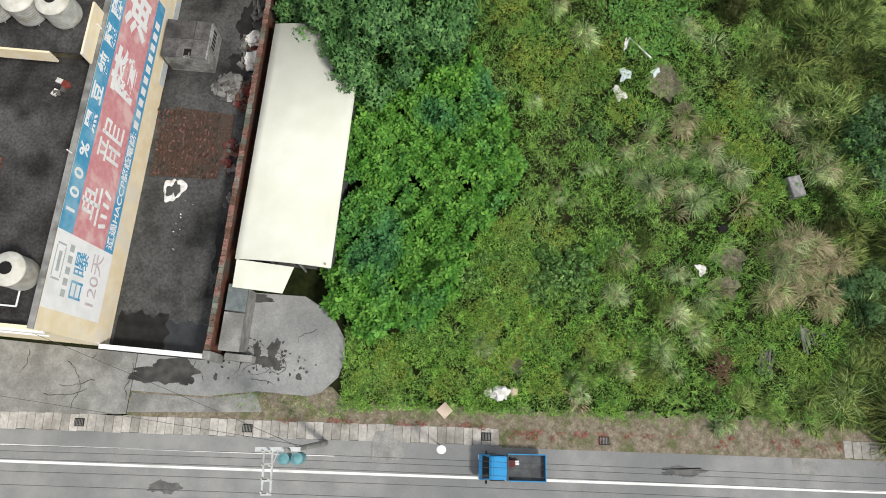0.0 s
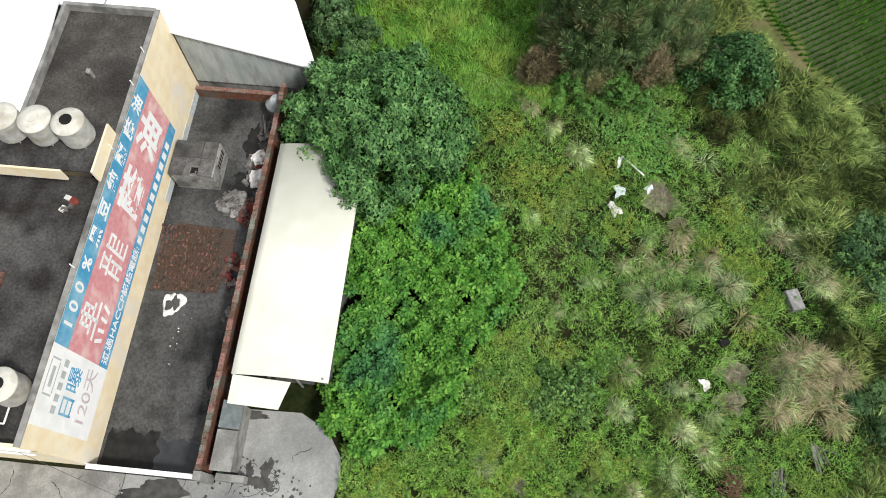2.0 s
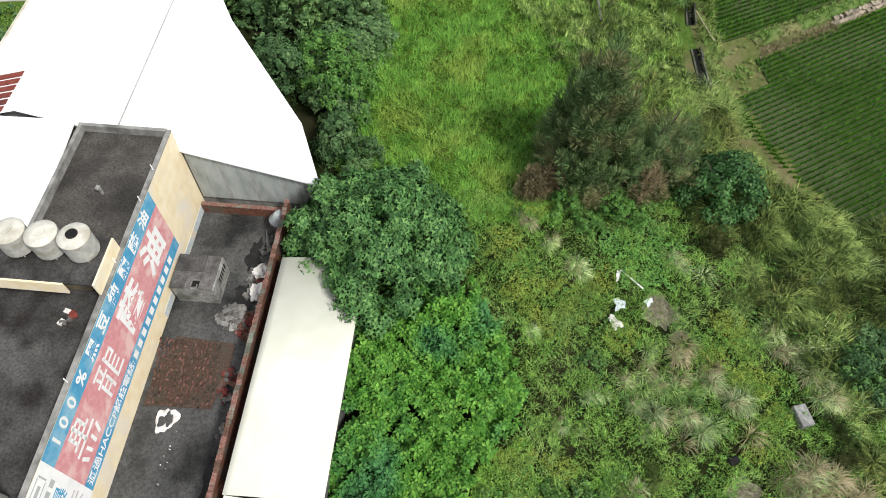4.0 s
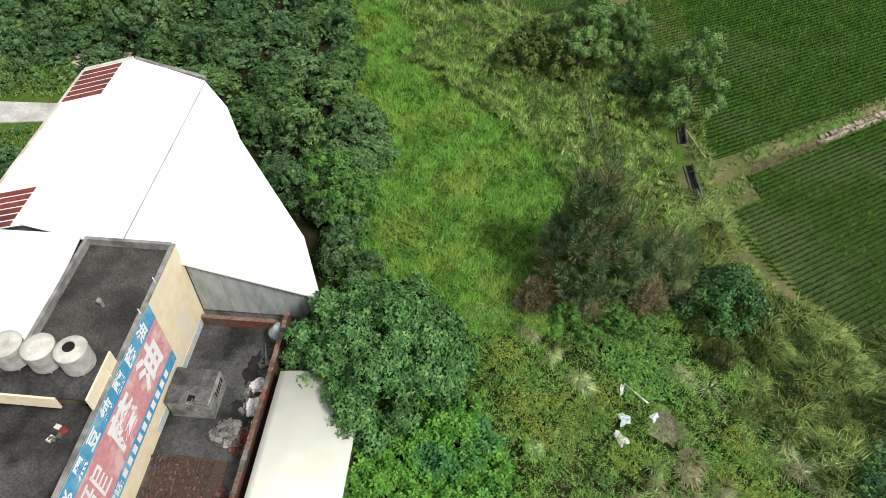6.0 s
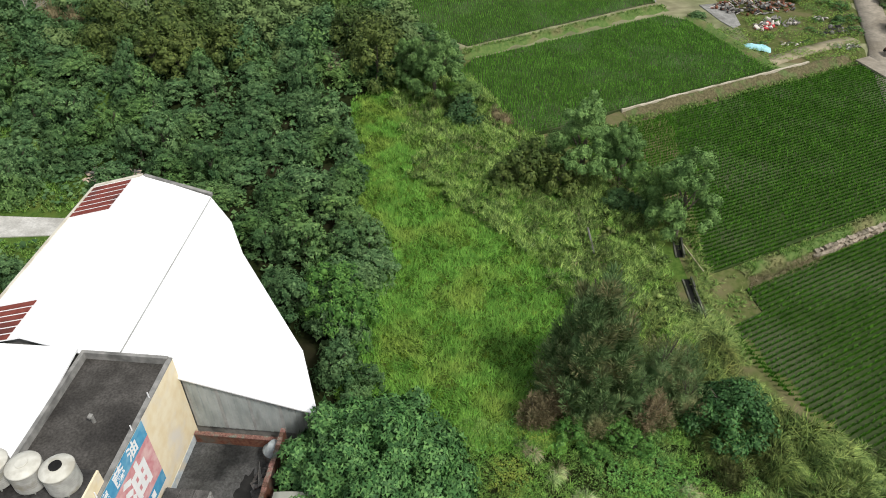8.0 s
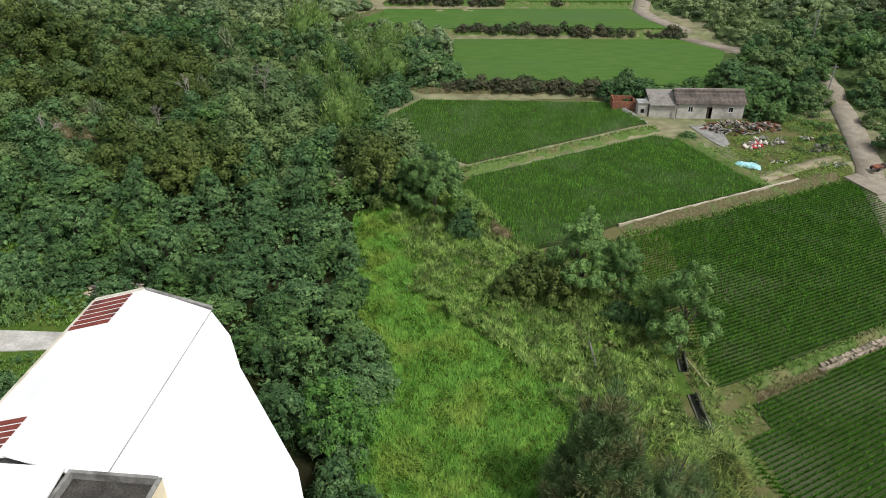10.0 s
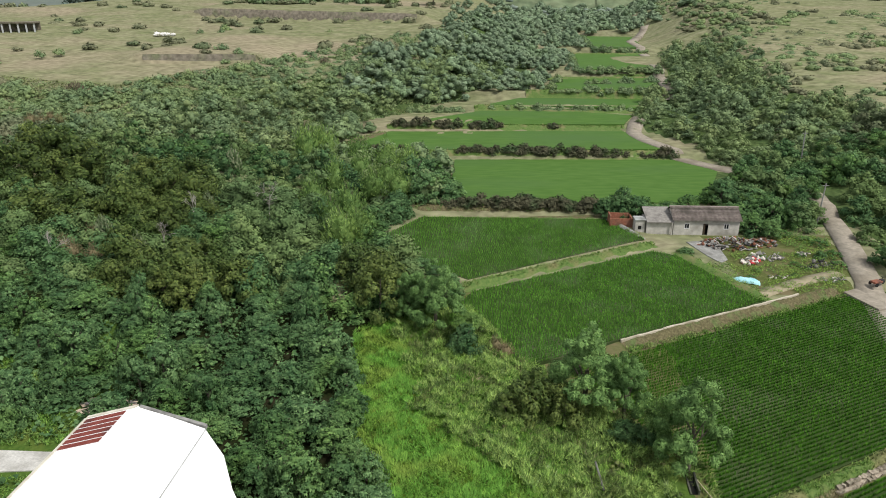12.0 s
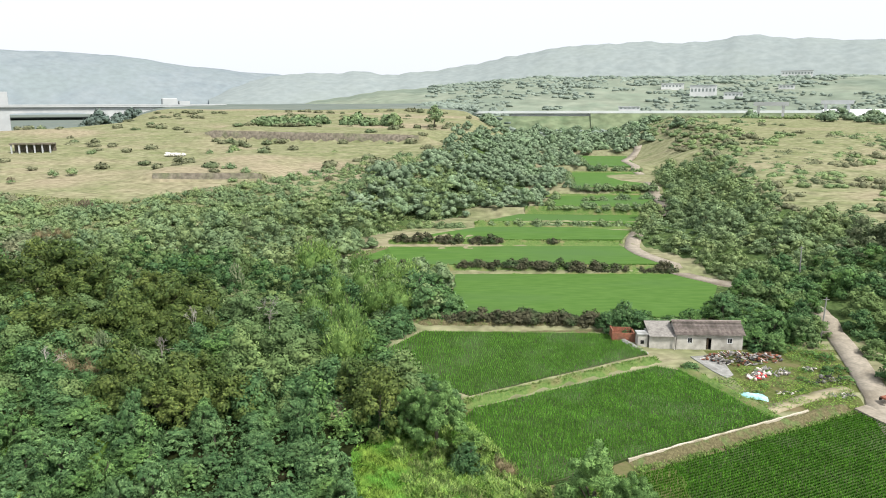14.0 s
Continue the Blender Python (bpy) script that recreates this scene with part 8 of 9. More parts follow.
for k_, (m_, n_) in enumerate(((STRAW, 26), (BROWNLEAF, 14))):
    r_ = np.random.default_rng(64 + k_)
    s_ = r_.random(1400)
    b_ = np.stack([29.2 + 8.4 * s_, 50.15 + 0.495 * 8.4 * s_ + r_.uniform(-0.75, 0.3, 1400), np.full(1400, -1.1)], -1)
    b_[:, 2] = land(b_[:, 0], b_[:, 1])
    v, f = blades(b_, r_.uniform(3.9, 5.4, 1400), r_.uniform(0.3, 0.7, 1400), np.abs(r_.normal(0.9, 0.3, 1400)), 0.03, r_)
    fast_mesh("dry_bank_grass", v, f, m_, label="withered brown grass on the face of the bank", category="grass", kind="stuff")



def reed_clump(bm_list, x, y, n, length, rg, width=0.022):
    """A fountain of long blades from a tight foot, combed a little by the wind, with a ragged rim."""
    tussocks = max(2, int(n / 90))
    for k in range(tussocks):
        m = n // tussocks
        ox, oy = rg.normal(0, 0.42 * length, 2) if k else (0, 0)
        ln = length * rg.uniform(0.75, 1.1)
        a = rg.uniform(0, 2 * np.pi, m)
        r = np.sqrt(rg.random(m)) * 0.14 * ln
        b = np.stack([x + ox + r * np.cos(a), y + oy + r * np.sin(a), np.full(m, float(land(x, y)) - 0.05)], -1)
        az = a + rg.normal(0, 0.4, m) - 0.95 * np.sin(a + 0.75)
        bm_list.append(blades(b, az, ln * rg.uniform(0.65, 1.12, m), np.abs(rg.normal(0.5, 0.28, m)), width * rg.uniform(0.5, 1.2, m), rg, 1.0))


def reed_thing(x, y, n, length, dry, seed):
    r = np.random.default_rng(seed)
    a, b = [], []
    reed_clump(a, 0, 0, int(n * (1 - dry)) + 5, length, r)
    if dry > 0:
        reed_clump(b, 0, 0, int(n * dry) + 5, length * 1.05, r)
    ob = thing("reed_clump", pose(x, y, float(land(x, y))), "clump of dry buff silver grass" if dry > 0.5 else "arching clump of grey-green silver grass", "grass clump", "silver grass clumps")
    for blades_, word, m_ in ((a, "green_tussock", REEDPALE), (b, "dry_tussock", STRAW)):
        if blades_:
            v, f, nn = rounded(*joined(blades_), np.array([0, 0, -0.3 * length]), 0.15)
            fast_mesh(word, v, f, m_, ob, "dry buff blades" if m_ is STRAW else "", normals=nn)
    return ob


rg3 = np.random.default_rng(77)
for x, y, ln, dry in ((15.6, 19.4, 1.5, 0.45), (17.4, 17.2, 1.6, 0.45), (18.5, 16.2, 1.7, 0.4), (13.4, 14.8, 1.4, 0.15), (15.9, 15.1, 1.5, 0.3), (16.6, 14.1, 1.5, 0.3), (10.0, 16.4, 1.0, 0.15), (12.1, 17.5, 1.2, 0.2), (14.1, 17.0, 1.5, 0.2), (15.6, 17.2, 1.4, 0.25), (12.4, 16.0, 1.2, 0.15), (13.9, 18.6, 1.2, 0.2),
                      (7.4, 14.6, 0.9, 0.35), (8.7, 14.3, 0.6, 0.2), (23.0, 19.4, 1.5, 0.35), (24.0, 17.5, 1.7, 0.3), (25.2, 15.9, 1.7, 0.35), (22.7, 21.4, 1.4, 0.25), (23.2, 23.4, 1.4, 0.2), (24.4, 19.6, 1.5, 0.2), (9.8, 26.4, 1.3, 0.25), (6.5, 30.0, 1.1, 0.35), (8.0, 28.4, 1.1, 0.3), (17.0, 26.7, 1.4, 0.15),
                      (21.8, 10.7, 1.8, 0.8), (23.0, 9.0, 1.8, 0.85), (20.8, 8.5, 1.7, 0.7), (23.7, 7.3, 1.5, 0.9), (25.1, 9.9, 1.5, 0.8), (22.9, 11.7, 1.6, 0.75), (22.0, 9.4, 1.7, 0.75), (24.2, 10.8, 1.6, 0.8), (2.6, 4.7, 1.1, 0.1), (8.0, 1.5, 1.1, 0.2), (17.1, 0.1, 1.0, 0.25), (10.7, 8.2, 1.2, 0.25), (12.1, 10.7, 1.2, 0.3), (16.6, 7.5, 1.2, 0.1), (16.0, 5.6, 1.1, 0.1), (14.6, 7.0, 1.2, 0.2), (13.2, 4.4, 1.2, 0.15), (11.2, 3.2, 1.0, 0.2), (14.8, 9.4, 1.1, 0.15), (6.2, 21.0, 1.0, 0.1)):
    reed_thing(x + rg3.normal(0, 0.15), y + rg3.normal(0, 0.15), int(330 * ln), ln, float(np.clip(dry + rg3.normal(0, 0.06), 0, 0.92)), int(rg3.integers(1e6)))
RIGHTLEAF = mat("shore_blade", (0.075, 0.122, 0.030), (0.142, 0.202, 0.054), 0.8, 3.0, (0.125, 0.152, 0.043), rough=0.7, bump=0, island=0.6, leaf=0.06, mid=0.35, mscale=0.6)
SHOREREED = mat("shore_reed", (0.121, 0.194, 0.053), (0.226, 0.314, 0.091), 0.8, 3.0, (0.167, 0.223, 0.063), rough=0.7, bump=0, island=0.6, leaf=0.06, mid=0.3, mscale=0.6)
RIGHTBANK = lambda x, y: (x > np.interp(y, (0, 12, 22, 30, 36, 46), (24, 25.5, 23.5, 20, 17.5, 15.5))) & (x < np.interp(y, (0, 20, 28, 29.3, 30.6, 32, 33.6, 40, 46), (40, 48, 37.5, 34.4, 30.4, 26.8, 24.6, 23.8, 22.6)))
# dark blade colour paints the shade between the grass mounds
spikes("reed_bank", 70000, 14, 48, 0, 46, lambda x, y: RIGHTBANK(x, y) & (x < 40), (0.3, 0.6), 0.026, REEDDARK, "low undergrowth of the silver grass bank, darkened for shade between mounds", 44, 0.8, 0.5, 0.3, 1.7, 0.1)
BANKREED = []
for k in range(5):
    r_ = np.random.default_rng(830 + k)
    blades_ = []
    reed_clump(blades_, 0, 0, 560, (1.9, 2.2, 1.7, 2.0, 1.6)[k], r_, 0.04)
    ob = thing("silver_grass_mound", pose(0, 0, 0), ("tall arching mound of olive-green silver grass", "tall arching mound of dull green silver grass")[k % 2], "grass clump", "silver grass mounds")
    v, f, nn = rounded(*joined(blades_), np.array([0, 0, -0.4]), 0.15)
    fast_mesh("tussock", v, f, (SHOREREED, RIGHTLEAF)[k % 2], ob, normals=nn)
    BANKREED.append(ob)
FRESH += BANKREED
gx, gy = scatter(15, 40, 0, 44, 1.75)
for x, y in zip(gx, gy):
    if RIGHTBANK(x, y) and x < 37.5 and math.hypot(x - 27.6, (y - 17.6) * 0.8) > 2.4 and math.hypot(x - 26, y - 8) > 1.4 and rg3.random() < 0.85:
        plant(BANKREED, x, y, rg3.uniform(0.7, 1.1), rg3.uniform(0.75, 1.2))
for x, y, s in ((13.8, 7.3, 0.5), (15.4, 6.6, 0.6), (14.2, 4.5, 0.55), (16.0, 5.2, 0.6), (13.0, 3.2, 0.5), (9.4, 4.2, 0.5), (11.0, 3.2, 0.5), (12.1, 4.5, 0.6), (8.6, 2.6, 0.45), (10.9, 10.1, 0.5), (13.1, 10.9, 0.5), (18.6, 1.9, 0.6), (20.1, 1.1, 0.6), (21.9, 1.9, 0.7), (23.4, 1.4, 0.7), (24.8, 2.6, 0.7), (22.2, 0.4, 0.55), (17.0, 7.2, 0.45)):
    stand(BANKREED[int(7 * x) % 5], x, y, s, 47 * x, s * 1.05)
for x, y, s in ((27.3, 18.2, 0.62), (29.4, 19.6, 0.7), (28.8, 16.0, 0.66), (30.6, 17.6, 0.7), (25.4, 8.2, 0.42), (27.0, 8.8, 0.5), (26.4, 6.6, 0.45)):
    stand(BROAD[int(x) % 4], x, y, s, 47 * x, s * 0.85)
tufts("reed_bank", 1100, 14, 40, 0, 46, lambda x, y: RIGHTBANK(x, y) & (wave(x, y, 3.2, 4) + 0.4 * wave(x, y, 1.1, 7) > -0.1), 40, (0.8, 1.5), 0.014, SHOREREED, "crowded tussocks of yellow-green silver grass on the bank", 46, 0.75)
spikes("reed_bank", 190000, -8, 26, 40, 90, lambda x, y: NORTHBANK(x, y) & (wave(x, y, 4.0, 6) + 0.4 * wave(x, y, 1.2, 8) < 0.4), (0.35, 0.75), 0.034, REED, "mounded bank of tall yellow-green silver grass", 45, 0.8, 1.3, 0.45, 1.9)
spikes("reed_bank", 110000, -8, 26, 40, 90, lambda x, y: NORTHBANK(x, y) & (wave(x, y, 4.0, 6) + 0.4 * wave(x, y, 1.2, 8) > 0.0), (0.35, 0.75), 0.034, BANKLEAF, "mounded bank of darker green silver grass", 55, 0.8, 1.2, 0.45, 1.6)
tufts("reed_bank", 110, -8, 26, 40, 86, NORTHBANK, 22, (0.9, 1.5), 0.024, STRAW, "dry buff silver grass among the green", 48, 0.6)
tufts("reed_bank", 260, -8, 26, 40, 90, NORTHBANK, 22, (0.9, 1.6), 0.024, REEDPALE, "arching pale silver grass tussocks", 49, 0.65)
tufts("reed_bank", 130, 14, 40, 0, 46, RIGHTBANK, 22, (0.9, 1.6), 0.022, REEDPALE, "arching pale silver grass tussocks", 50, 0.65)
loose_leaves("plot_weeds", 24000, 42, 72, 96, 124, lambda x, y: (x > 46 - 0.33 * (y - 95)) & (x < 60.6 + 0.36 * (y - 95)) & (wave(x, y, 2.4, 2) + 0.5 * wave(x, y, 0.9, 7) > -0.25) & ~((x < 56) & (y > 119)) & ~((x < 48.5) & (y > 108)) & ~((y > 112.5) & (x < 60)) & (np.hypot(x - 51.2, y - 108.4) > 2) & (np.hypot(x - 54.6, y - 110.4) > 2.4) & (np.hypot(x - 61.5, y - 111) > 1.6), lambda x, y, r: 0.1 + 0.35 * r.random(len(x)), (0.08, 0.16), MATLEAF, "rank green weeds over the scrap plot", 5, 49, 0.5)
loose_leaves("vine_mat", 7000, 8, 19, 22, 34, lambda x, y: ((x - 14.5) ** 2 / 9 + (y - 27.5) ** 2 / 12 < 0.9 + 0.6 * wave(x, y, 1.5, 3)), lambda x, y, r: 0.3 + 0.3 * r.random(len(x)), (0.08, 0.15), HERB, "bright green creeper mat under the trees", 5, 46)
SHRUBLEAF = mat("shrub_leaf", (0.062, 0.144, 0.040), (0.115, 0.225, 0.062), 0.8, 3.0, (0.081, 0.175, 0.050), rough=0.55, bump=0, island=0.5, leaf=0.06, mid=0.3, mscale=0.5, obvar=0.3)
SHRUBS = [tree_kind("lot_shrub", 190 + k, 1.6, 1.9, 30, 0.17, SHRUBLEAF, "low dense green shrub on the vacant lot", lumps=34, lump=(0.13, 0.24), jag=(0.7, 1.05), core=0.5, category="shrub", group="lot shrubs", aspect=0.36, wild=0.45) for k in range(3)]
FRESH += SHRUBS
for x, y, s in ((9.9, 18.8, 0.6), (7.6, 8.9, 0.75), (10.6, 10.9, 0.55), (1.4, 8.9, 0.7), (27.3, 18.2, 1.05), (28.8, 16.6, 1.0), (28.6, 19.8, 0.8), (25.6, 14.0, 0.55), (26.6, 12.6, 0.5), (18.5, 33.5, 0.6), (15.5, 31.5, 0.55), (26.5, 25.0, 0.5), (30.6, 13.0, 0.6), (24.4, 7.6, 0.4), (19.6, 3.2, 0.4), (21.8, 5.6, 0.45), (6.0, 8.4, 0.5), (8.6, 7.6, 0.5), (6.6, 10.3, 0.62), (8.3, 9.6, 0.65), (2.5, 10.2, 0.45), (2.7, 7.6, 0.45), (3.7, 6.4, 0.42)):
    stand(SHRUBS[int(x * 3) % 3], x, y, s * 1.3, 57 * x, s * 1.1)
# rough bushes among the scrap of the farm plot and beside the lane
for x, y, s in ((64.6, 118.4, 1.1), (66.2, 116.2, 0.9), (62.8, 109.4, 0.9), (64.4, 106.6, 1.0), (60.4, 111.0, 0.7), (57.6, 107.0, 0.75), (53.8, 110.4, 0.7), (58.8, 105.2, 0.6), (62.6, 121.4, 1.0), (50.4, 104.6, 0.6), (66.0, 111.0, 0.8), (48.2, 101.6, 0.5), (55.6, 102.6, 0.55)):
    stand(SHRUBS[int(x * 3) % 3], x, y, s, 57 * x, s * 0.75)
YELLOWWEED = mat("yellow_weed", (0.182, 0.259, 0.044), (0.270, 0.352, 0.068), 0.8, 3.0, (0.149, 0.253, 0.055), rough=0.6, bump=0, island=0.5, leaf=0.06, mid=0.3, mscale=0.4)
for x_, y_, r_ in ((6.2, 24.5, 2.4), (4.6, 28.0, 2.0), (7.6, 21.6, 1.8), (9.6, 23.2, 2.0), (18.4, 18.6, 1.5), (20.6, 17.4, 1.8), (19.6, 21.4, 1.6), (21.4, 15.2, 1.0), (12.2, 20.6, 1.5), (3.2, 3.6, 1.8), (-3.0, 3.4, 1.8), (0.4, 2.4, 1.4), (5.6, 5.6, 1.9), (4.4, 9.0, 1.7), (6.4, 2.6, 1.6), (9.6, 5.0, 1.6), (2.6, 6.4, 1.6), (12.6, 2.4, 1.4), (4.4, 12.2, 1.6), (7.2, 11.6, 1.4), (11.4, 25.0, 1.6), (7.2, 31.6, 1.8), (19.4, 12.6, 0.9), (-5.0, 2.6, 0.9)):
    loose_leaves("weed_mat", int(620 * r_ * r_), x_ - r_, x_ + r_, y_ - r_, y_ + r_, lambda x, y: np.hypot(x - x_, y - y_) < r_ * (0.75 + 0.45 * wave(x, y, 0.9, 2)), lambda x, y, r: 0.25 + 0.35 * r.random(len(x)) + 0.2 * wave(x, y, 0.6, 3), (0.05, 0.1), YELLOWWEED, "loose carpet of yellow-green creeping weeds", 3, int(x_ * 10 + 500), 0.5)
for bx, by, br in BAREPATCH:
    ring_ = [(bx + br * 1.15 * math.cos(a) * (1 + 0.25 * math.sin(3 * a + bx) + 0.15 * math.sin(7 * a) + 0.08 * math.sin(13 * a)), by + br * 1.15 * math.sin(a) * (1 + 0.25 * math.sin(2 * a + by) + 0.15 * math.sin(9 * a + 1))) for a in np.linspace(0, 2 * math.pi, 40, endpoint=False)]
    flat("bare_soil", ring_, lambda x, y: float(bare(x, y)) - 0.1, lambda x, y: float(bare(x, y)) + 0.03, mat("soil_gravel", (0.135, 0.129, 0.084), (0.259, 0.245, 0.169), 0.12, 0.5, (0.097, 0.133, 0.045), bump=0.8, bscale=0.06, mid=0.3, mscale=0.08), "bare brown soil patch with gravel", "soil")
    loose_leaves("gravel", int(1500 * br * br), bx - 2 * br, bx + 2 * br, by - 2 * br, by + 2 * br, lambda x, y: np.hypot(x - bx, y - by) < br * (0.8 + 0.5 * wave(x, y, 0.6, 3)), lambda x, y, r: 0.02 + 0.05 * r.random(len(x)), (0.03, 0.1), EARTH, "bare gravelly soil with small stones", 3, int(bx * 7), 0.3)
tufts("ditch_grass", 1500, 19, 37, 25, 58, lambda x, y: ~RIGHTBANK(x, y) & (x > 20.5) & (x < np.interp(y, (25, 28, 30.6, 33.6, 40, 58), (39.5, 38.6, 32, 26.2, 25.2, 25.6))) & (np.abs(x - 22.75 - 0.03 * (y - 46)) > 0.55), 26, (0.5, 1.0), 0.026, SHOREREED, "rough grass along the ditch and the paddy edge", 87, 0.7)
tufts("meadow_tufts", 4200, -13, 20, 30, 90, MEADOW, 16, (0.25, 0.55), 0.034, LUSH, "taller tufts in the meadow grass", 81, 0.6)

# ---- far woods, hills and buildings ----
# valley, far-wood and scrub leaf colours are paled to stand in for haze
MIDFAR = mat("hazed_valley_leaf", (0.152, 0.216, 0.136), (0.208, 0.272, 0.170), 6.0, 22.0, (0.182, 0.260, 0.144), rough=0.9, spec=0.0, bump=0, island=0.2, mid=0.22, mscale=4.0)
FARWOOD = mat("hazed_leaf", (0.125, 0.188, 0.097), (0.182, 0.249, 0.122), 6.0, 22.0, (0.194, 0.260, 0.110), rough=0.8, spec=0.03, bump=0, island=0.25, mid=0.22, mscale=4.5)
FAROLIVE = mat("hazed_scrub", (0.136, 0.151, 0.087), (0.192, 0.196, 0.119), 6.0, 22.0, (0.121, 0.161, 0.084), rough=0.8, spec=0.03, bump=0, island=0.25, mid=0.22, mscale=4.0)
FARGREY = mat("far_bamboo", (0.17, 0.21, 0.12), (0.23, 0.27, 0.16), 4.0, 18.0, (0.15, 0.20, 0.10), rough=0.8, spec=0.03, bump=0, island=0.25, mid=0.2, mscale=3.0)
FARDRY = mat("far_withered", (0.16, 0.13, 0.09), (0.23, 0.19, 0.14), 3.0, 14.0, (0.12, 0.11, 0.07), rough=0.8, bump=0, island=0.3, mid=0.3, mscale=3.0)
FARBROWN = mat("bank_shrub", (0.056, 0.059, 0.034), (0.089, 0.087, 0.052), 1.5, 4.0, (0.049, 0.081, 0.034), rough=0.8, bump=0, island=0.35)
rgf = np.random.default_rng(91)


def wood(name, xs_, ys_, radius, height, dense, leaf, material, label, category="trees", lumps=8, lump=(0.3, 0.5)):
    """Many crowns of rounded lumps in one mesh; dense is leaves for each square metre of a full-sized crown."""
    base = []
    for q in range(6):
        r = np.random.default_rng(200 + q)
        p, d, heart, hn = canopy(r, radius, height, lumps, lump, dense * 2.2, core=0.6 if leaf <= 0.5 else 0.84, flat_top=0.92 if height > 4 and leaf <= 0.5 else 0.62, detail=ICO1, skirt=0.2, jag=(0.72, 1.1))
        v, f, n = leafed(p, d, leaf * 0.85, r, "single", 0.42, 0.38, 0.72 if leaf <= 0.5 else 0.85)
        base.append((*joined([heart, (v, f)]), np.concatenate([hn, n])))
    vs, fs, ns, o = [], [], [], 0
    zz = land(xs_, ys_)
    for i in range(len(xs_)):
        v, f, n = base[int(rgf.integers(6))]
        s, t = 0.76 + 0.66 * rgf.random() ** 1.3, rgf.uniform(0.6, 1.05)
        a = rgf.uniform(0, 6.28)
        rot = np.array([[math.cos(a), -math.sin(a), 0], [math.sin(a), math.cos(a), 0], [0, 0, 1]])
        vs.append((v @ rot.T) * np.array([s, s, s * t]) + np.array([xs_[i], ys_[i], zz[i] - 0.3]))
        ns.append(unit((n @ rot.T) / np.array([1, 1, t])))
        fs.append(f + o)
        o += len(v)
    return fast_mesh(name, np.concatenate(vs), np.concatenate(fs), material, label=label, category=category, kind="stuff", normals=np.concatenate(ns))


def plumes(name, xs_, ys_, radius, height, n, leaf, material, label):
    """Many feathery crowns in one mesh, after the bamboo and the withered trees."""
    vs, fs, o = [], [], 0
    zz = land(xs_, ys_)
    for i in range(len(xs_)):
        r = np.random.default_rng(900 + i % 5)
        a, q = r.uniform(0, 6.28, n), np.sqrt(r.random(n))
        top = height * (1 - 0.6 * q ** 1.6)
        z = top * (1 - 0.4 * r.random(n))
        p = np.stack([q * radius * np.cos(a), q * radius * np.sin(a), z], -1)
        d = unit(p - np.array([0, 0, height * 0.35]))
        spray = unit(d * 0.5 + np.array([0, 0, 1.0]) + r.normal(size=(n, 3)) * 0.3)
        side = unit(np.cross(spray, d + r.normal(size=(n, 3)) * 0.3))
        L = leaf * r.uniform(0.7, 1.3, (n, 1))
        v = np.stack([p - spray * L * 0.5, p + side * L * 0.2, p + spray * L * 0.7, p - side * L * 0.2], 1).reshape(-1, 3)
        k = np.arange(n)[:, None] * 4
        f = np.concatenate([k + np.array([[0, 3, 2]]), k + np.array([[0, 2, 1]])])
        s = rgf.uniform(0.7, 1.3)
        vs.append(v * s + np.array([xs_[i], ys_[i], zz[i]]))
        fs.append(f + o)
        o += len(v)
    return fast_mesh(name, np.concatenate(vs), np.concatenate(fs), material, label=label, category="trees", kind="stuff")


def grid(x0, x1, y0, y1, gap):
    gx, gy = np.meshgrid(np.arange(x0, x1, gap), np.arange(y0, y1, gap))
    return (gx + gap * 0.45 * rgf.uniform(-1, 1, gx.shape)).ravel(), (gy + gap * 0.45 * rgf.uniform(-1, 1, gy.shape)).ravel()


def outside_west(x, y):
    return np.interp(y, *WEST_EDGE) - x


def brow(x):
    """Where the western scrub gives way to the grass of the plateau."""
    return np.interp(x, (-160, -127, -101, -91, -69, -43, 0), (238, 226, 219, 232, 255, 291, 331))


def outside_east(x, y):
    return x - np.interp(y, *EAST_EDGE)


OLIVE_ZONES = ((-80, 137, 13, 11), (-52, 119, 11, 8), (-41, 99, 9, 7), (-64, 118, 7, 7), (-104, 172, 12, 12), (-12, 92, 5, 4), (-142, 236, 20, 14), (112, 168, 9, 9))


def mixed(name, gx, gy, radius, height, dense, leaf, label, seed, near=False, lumps=8, lump=(0.3, 0.5)):
    """A wood of several greens: acacia stands in zones fitted to the camera's view, dark and fresh greens by patches.
    """
    q = 0.7 * wave(gx, gy, 11, seed) + rgf.normal(0, 0.8, gx.shape)
    stand_ = np.min([np.hypot((gx - a) / c, (gy - b) / d) for a, b, c, d in OLIVE_ZONES], axis=0) < 1 + 0.25 * wave(gx, gy, 6, 3)
    # near stands keep plain greens; far stands take copies paled for haze
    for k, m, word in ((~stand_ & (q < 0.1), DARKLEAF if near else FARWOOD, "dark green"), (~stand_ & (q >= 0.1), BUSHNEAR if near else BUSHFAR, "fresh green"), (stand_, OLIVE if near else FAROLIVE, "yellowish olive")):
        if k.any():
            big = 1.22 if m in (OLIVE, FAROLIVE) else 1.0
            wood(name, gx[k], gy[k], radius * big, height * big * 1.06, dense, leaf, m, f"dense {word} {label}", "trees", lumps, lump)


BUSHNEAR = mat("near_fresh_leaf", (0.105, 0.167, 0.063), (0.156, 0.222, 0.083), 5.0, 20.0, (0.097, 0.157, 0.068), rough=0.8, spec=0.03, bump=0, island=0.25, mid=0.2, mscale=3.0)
# farther copy of the near fresh green, its colour paled for haze
BUSHFAR = mat("hazed_fresh_leaf", (0.146, 0.213, 0.096), (0.215, 0.271, 0.119), 5.0, 20.0, (0.131, 0.195, 0.099), rough=0.8, spec=0.03, bump=0, island=0.25, mid=0.2, mscale=3.0)
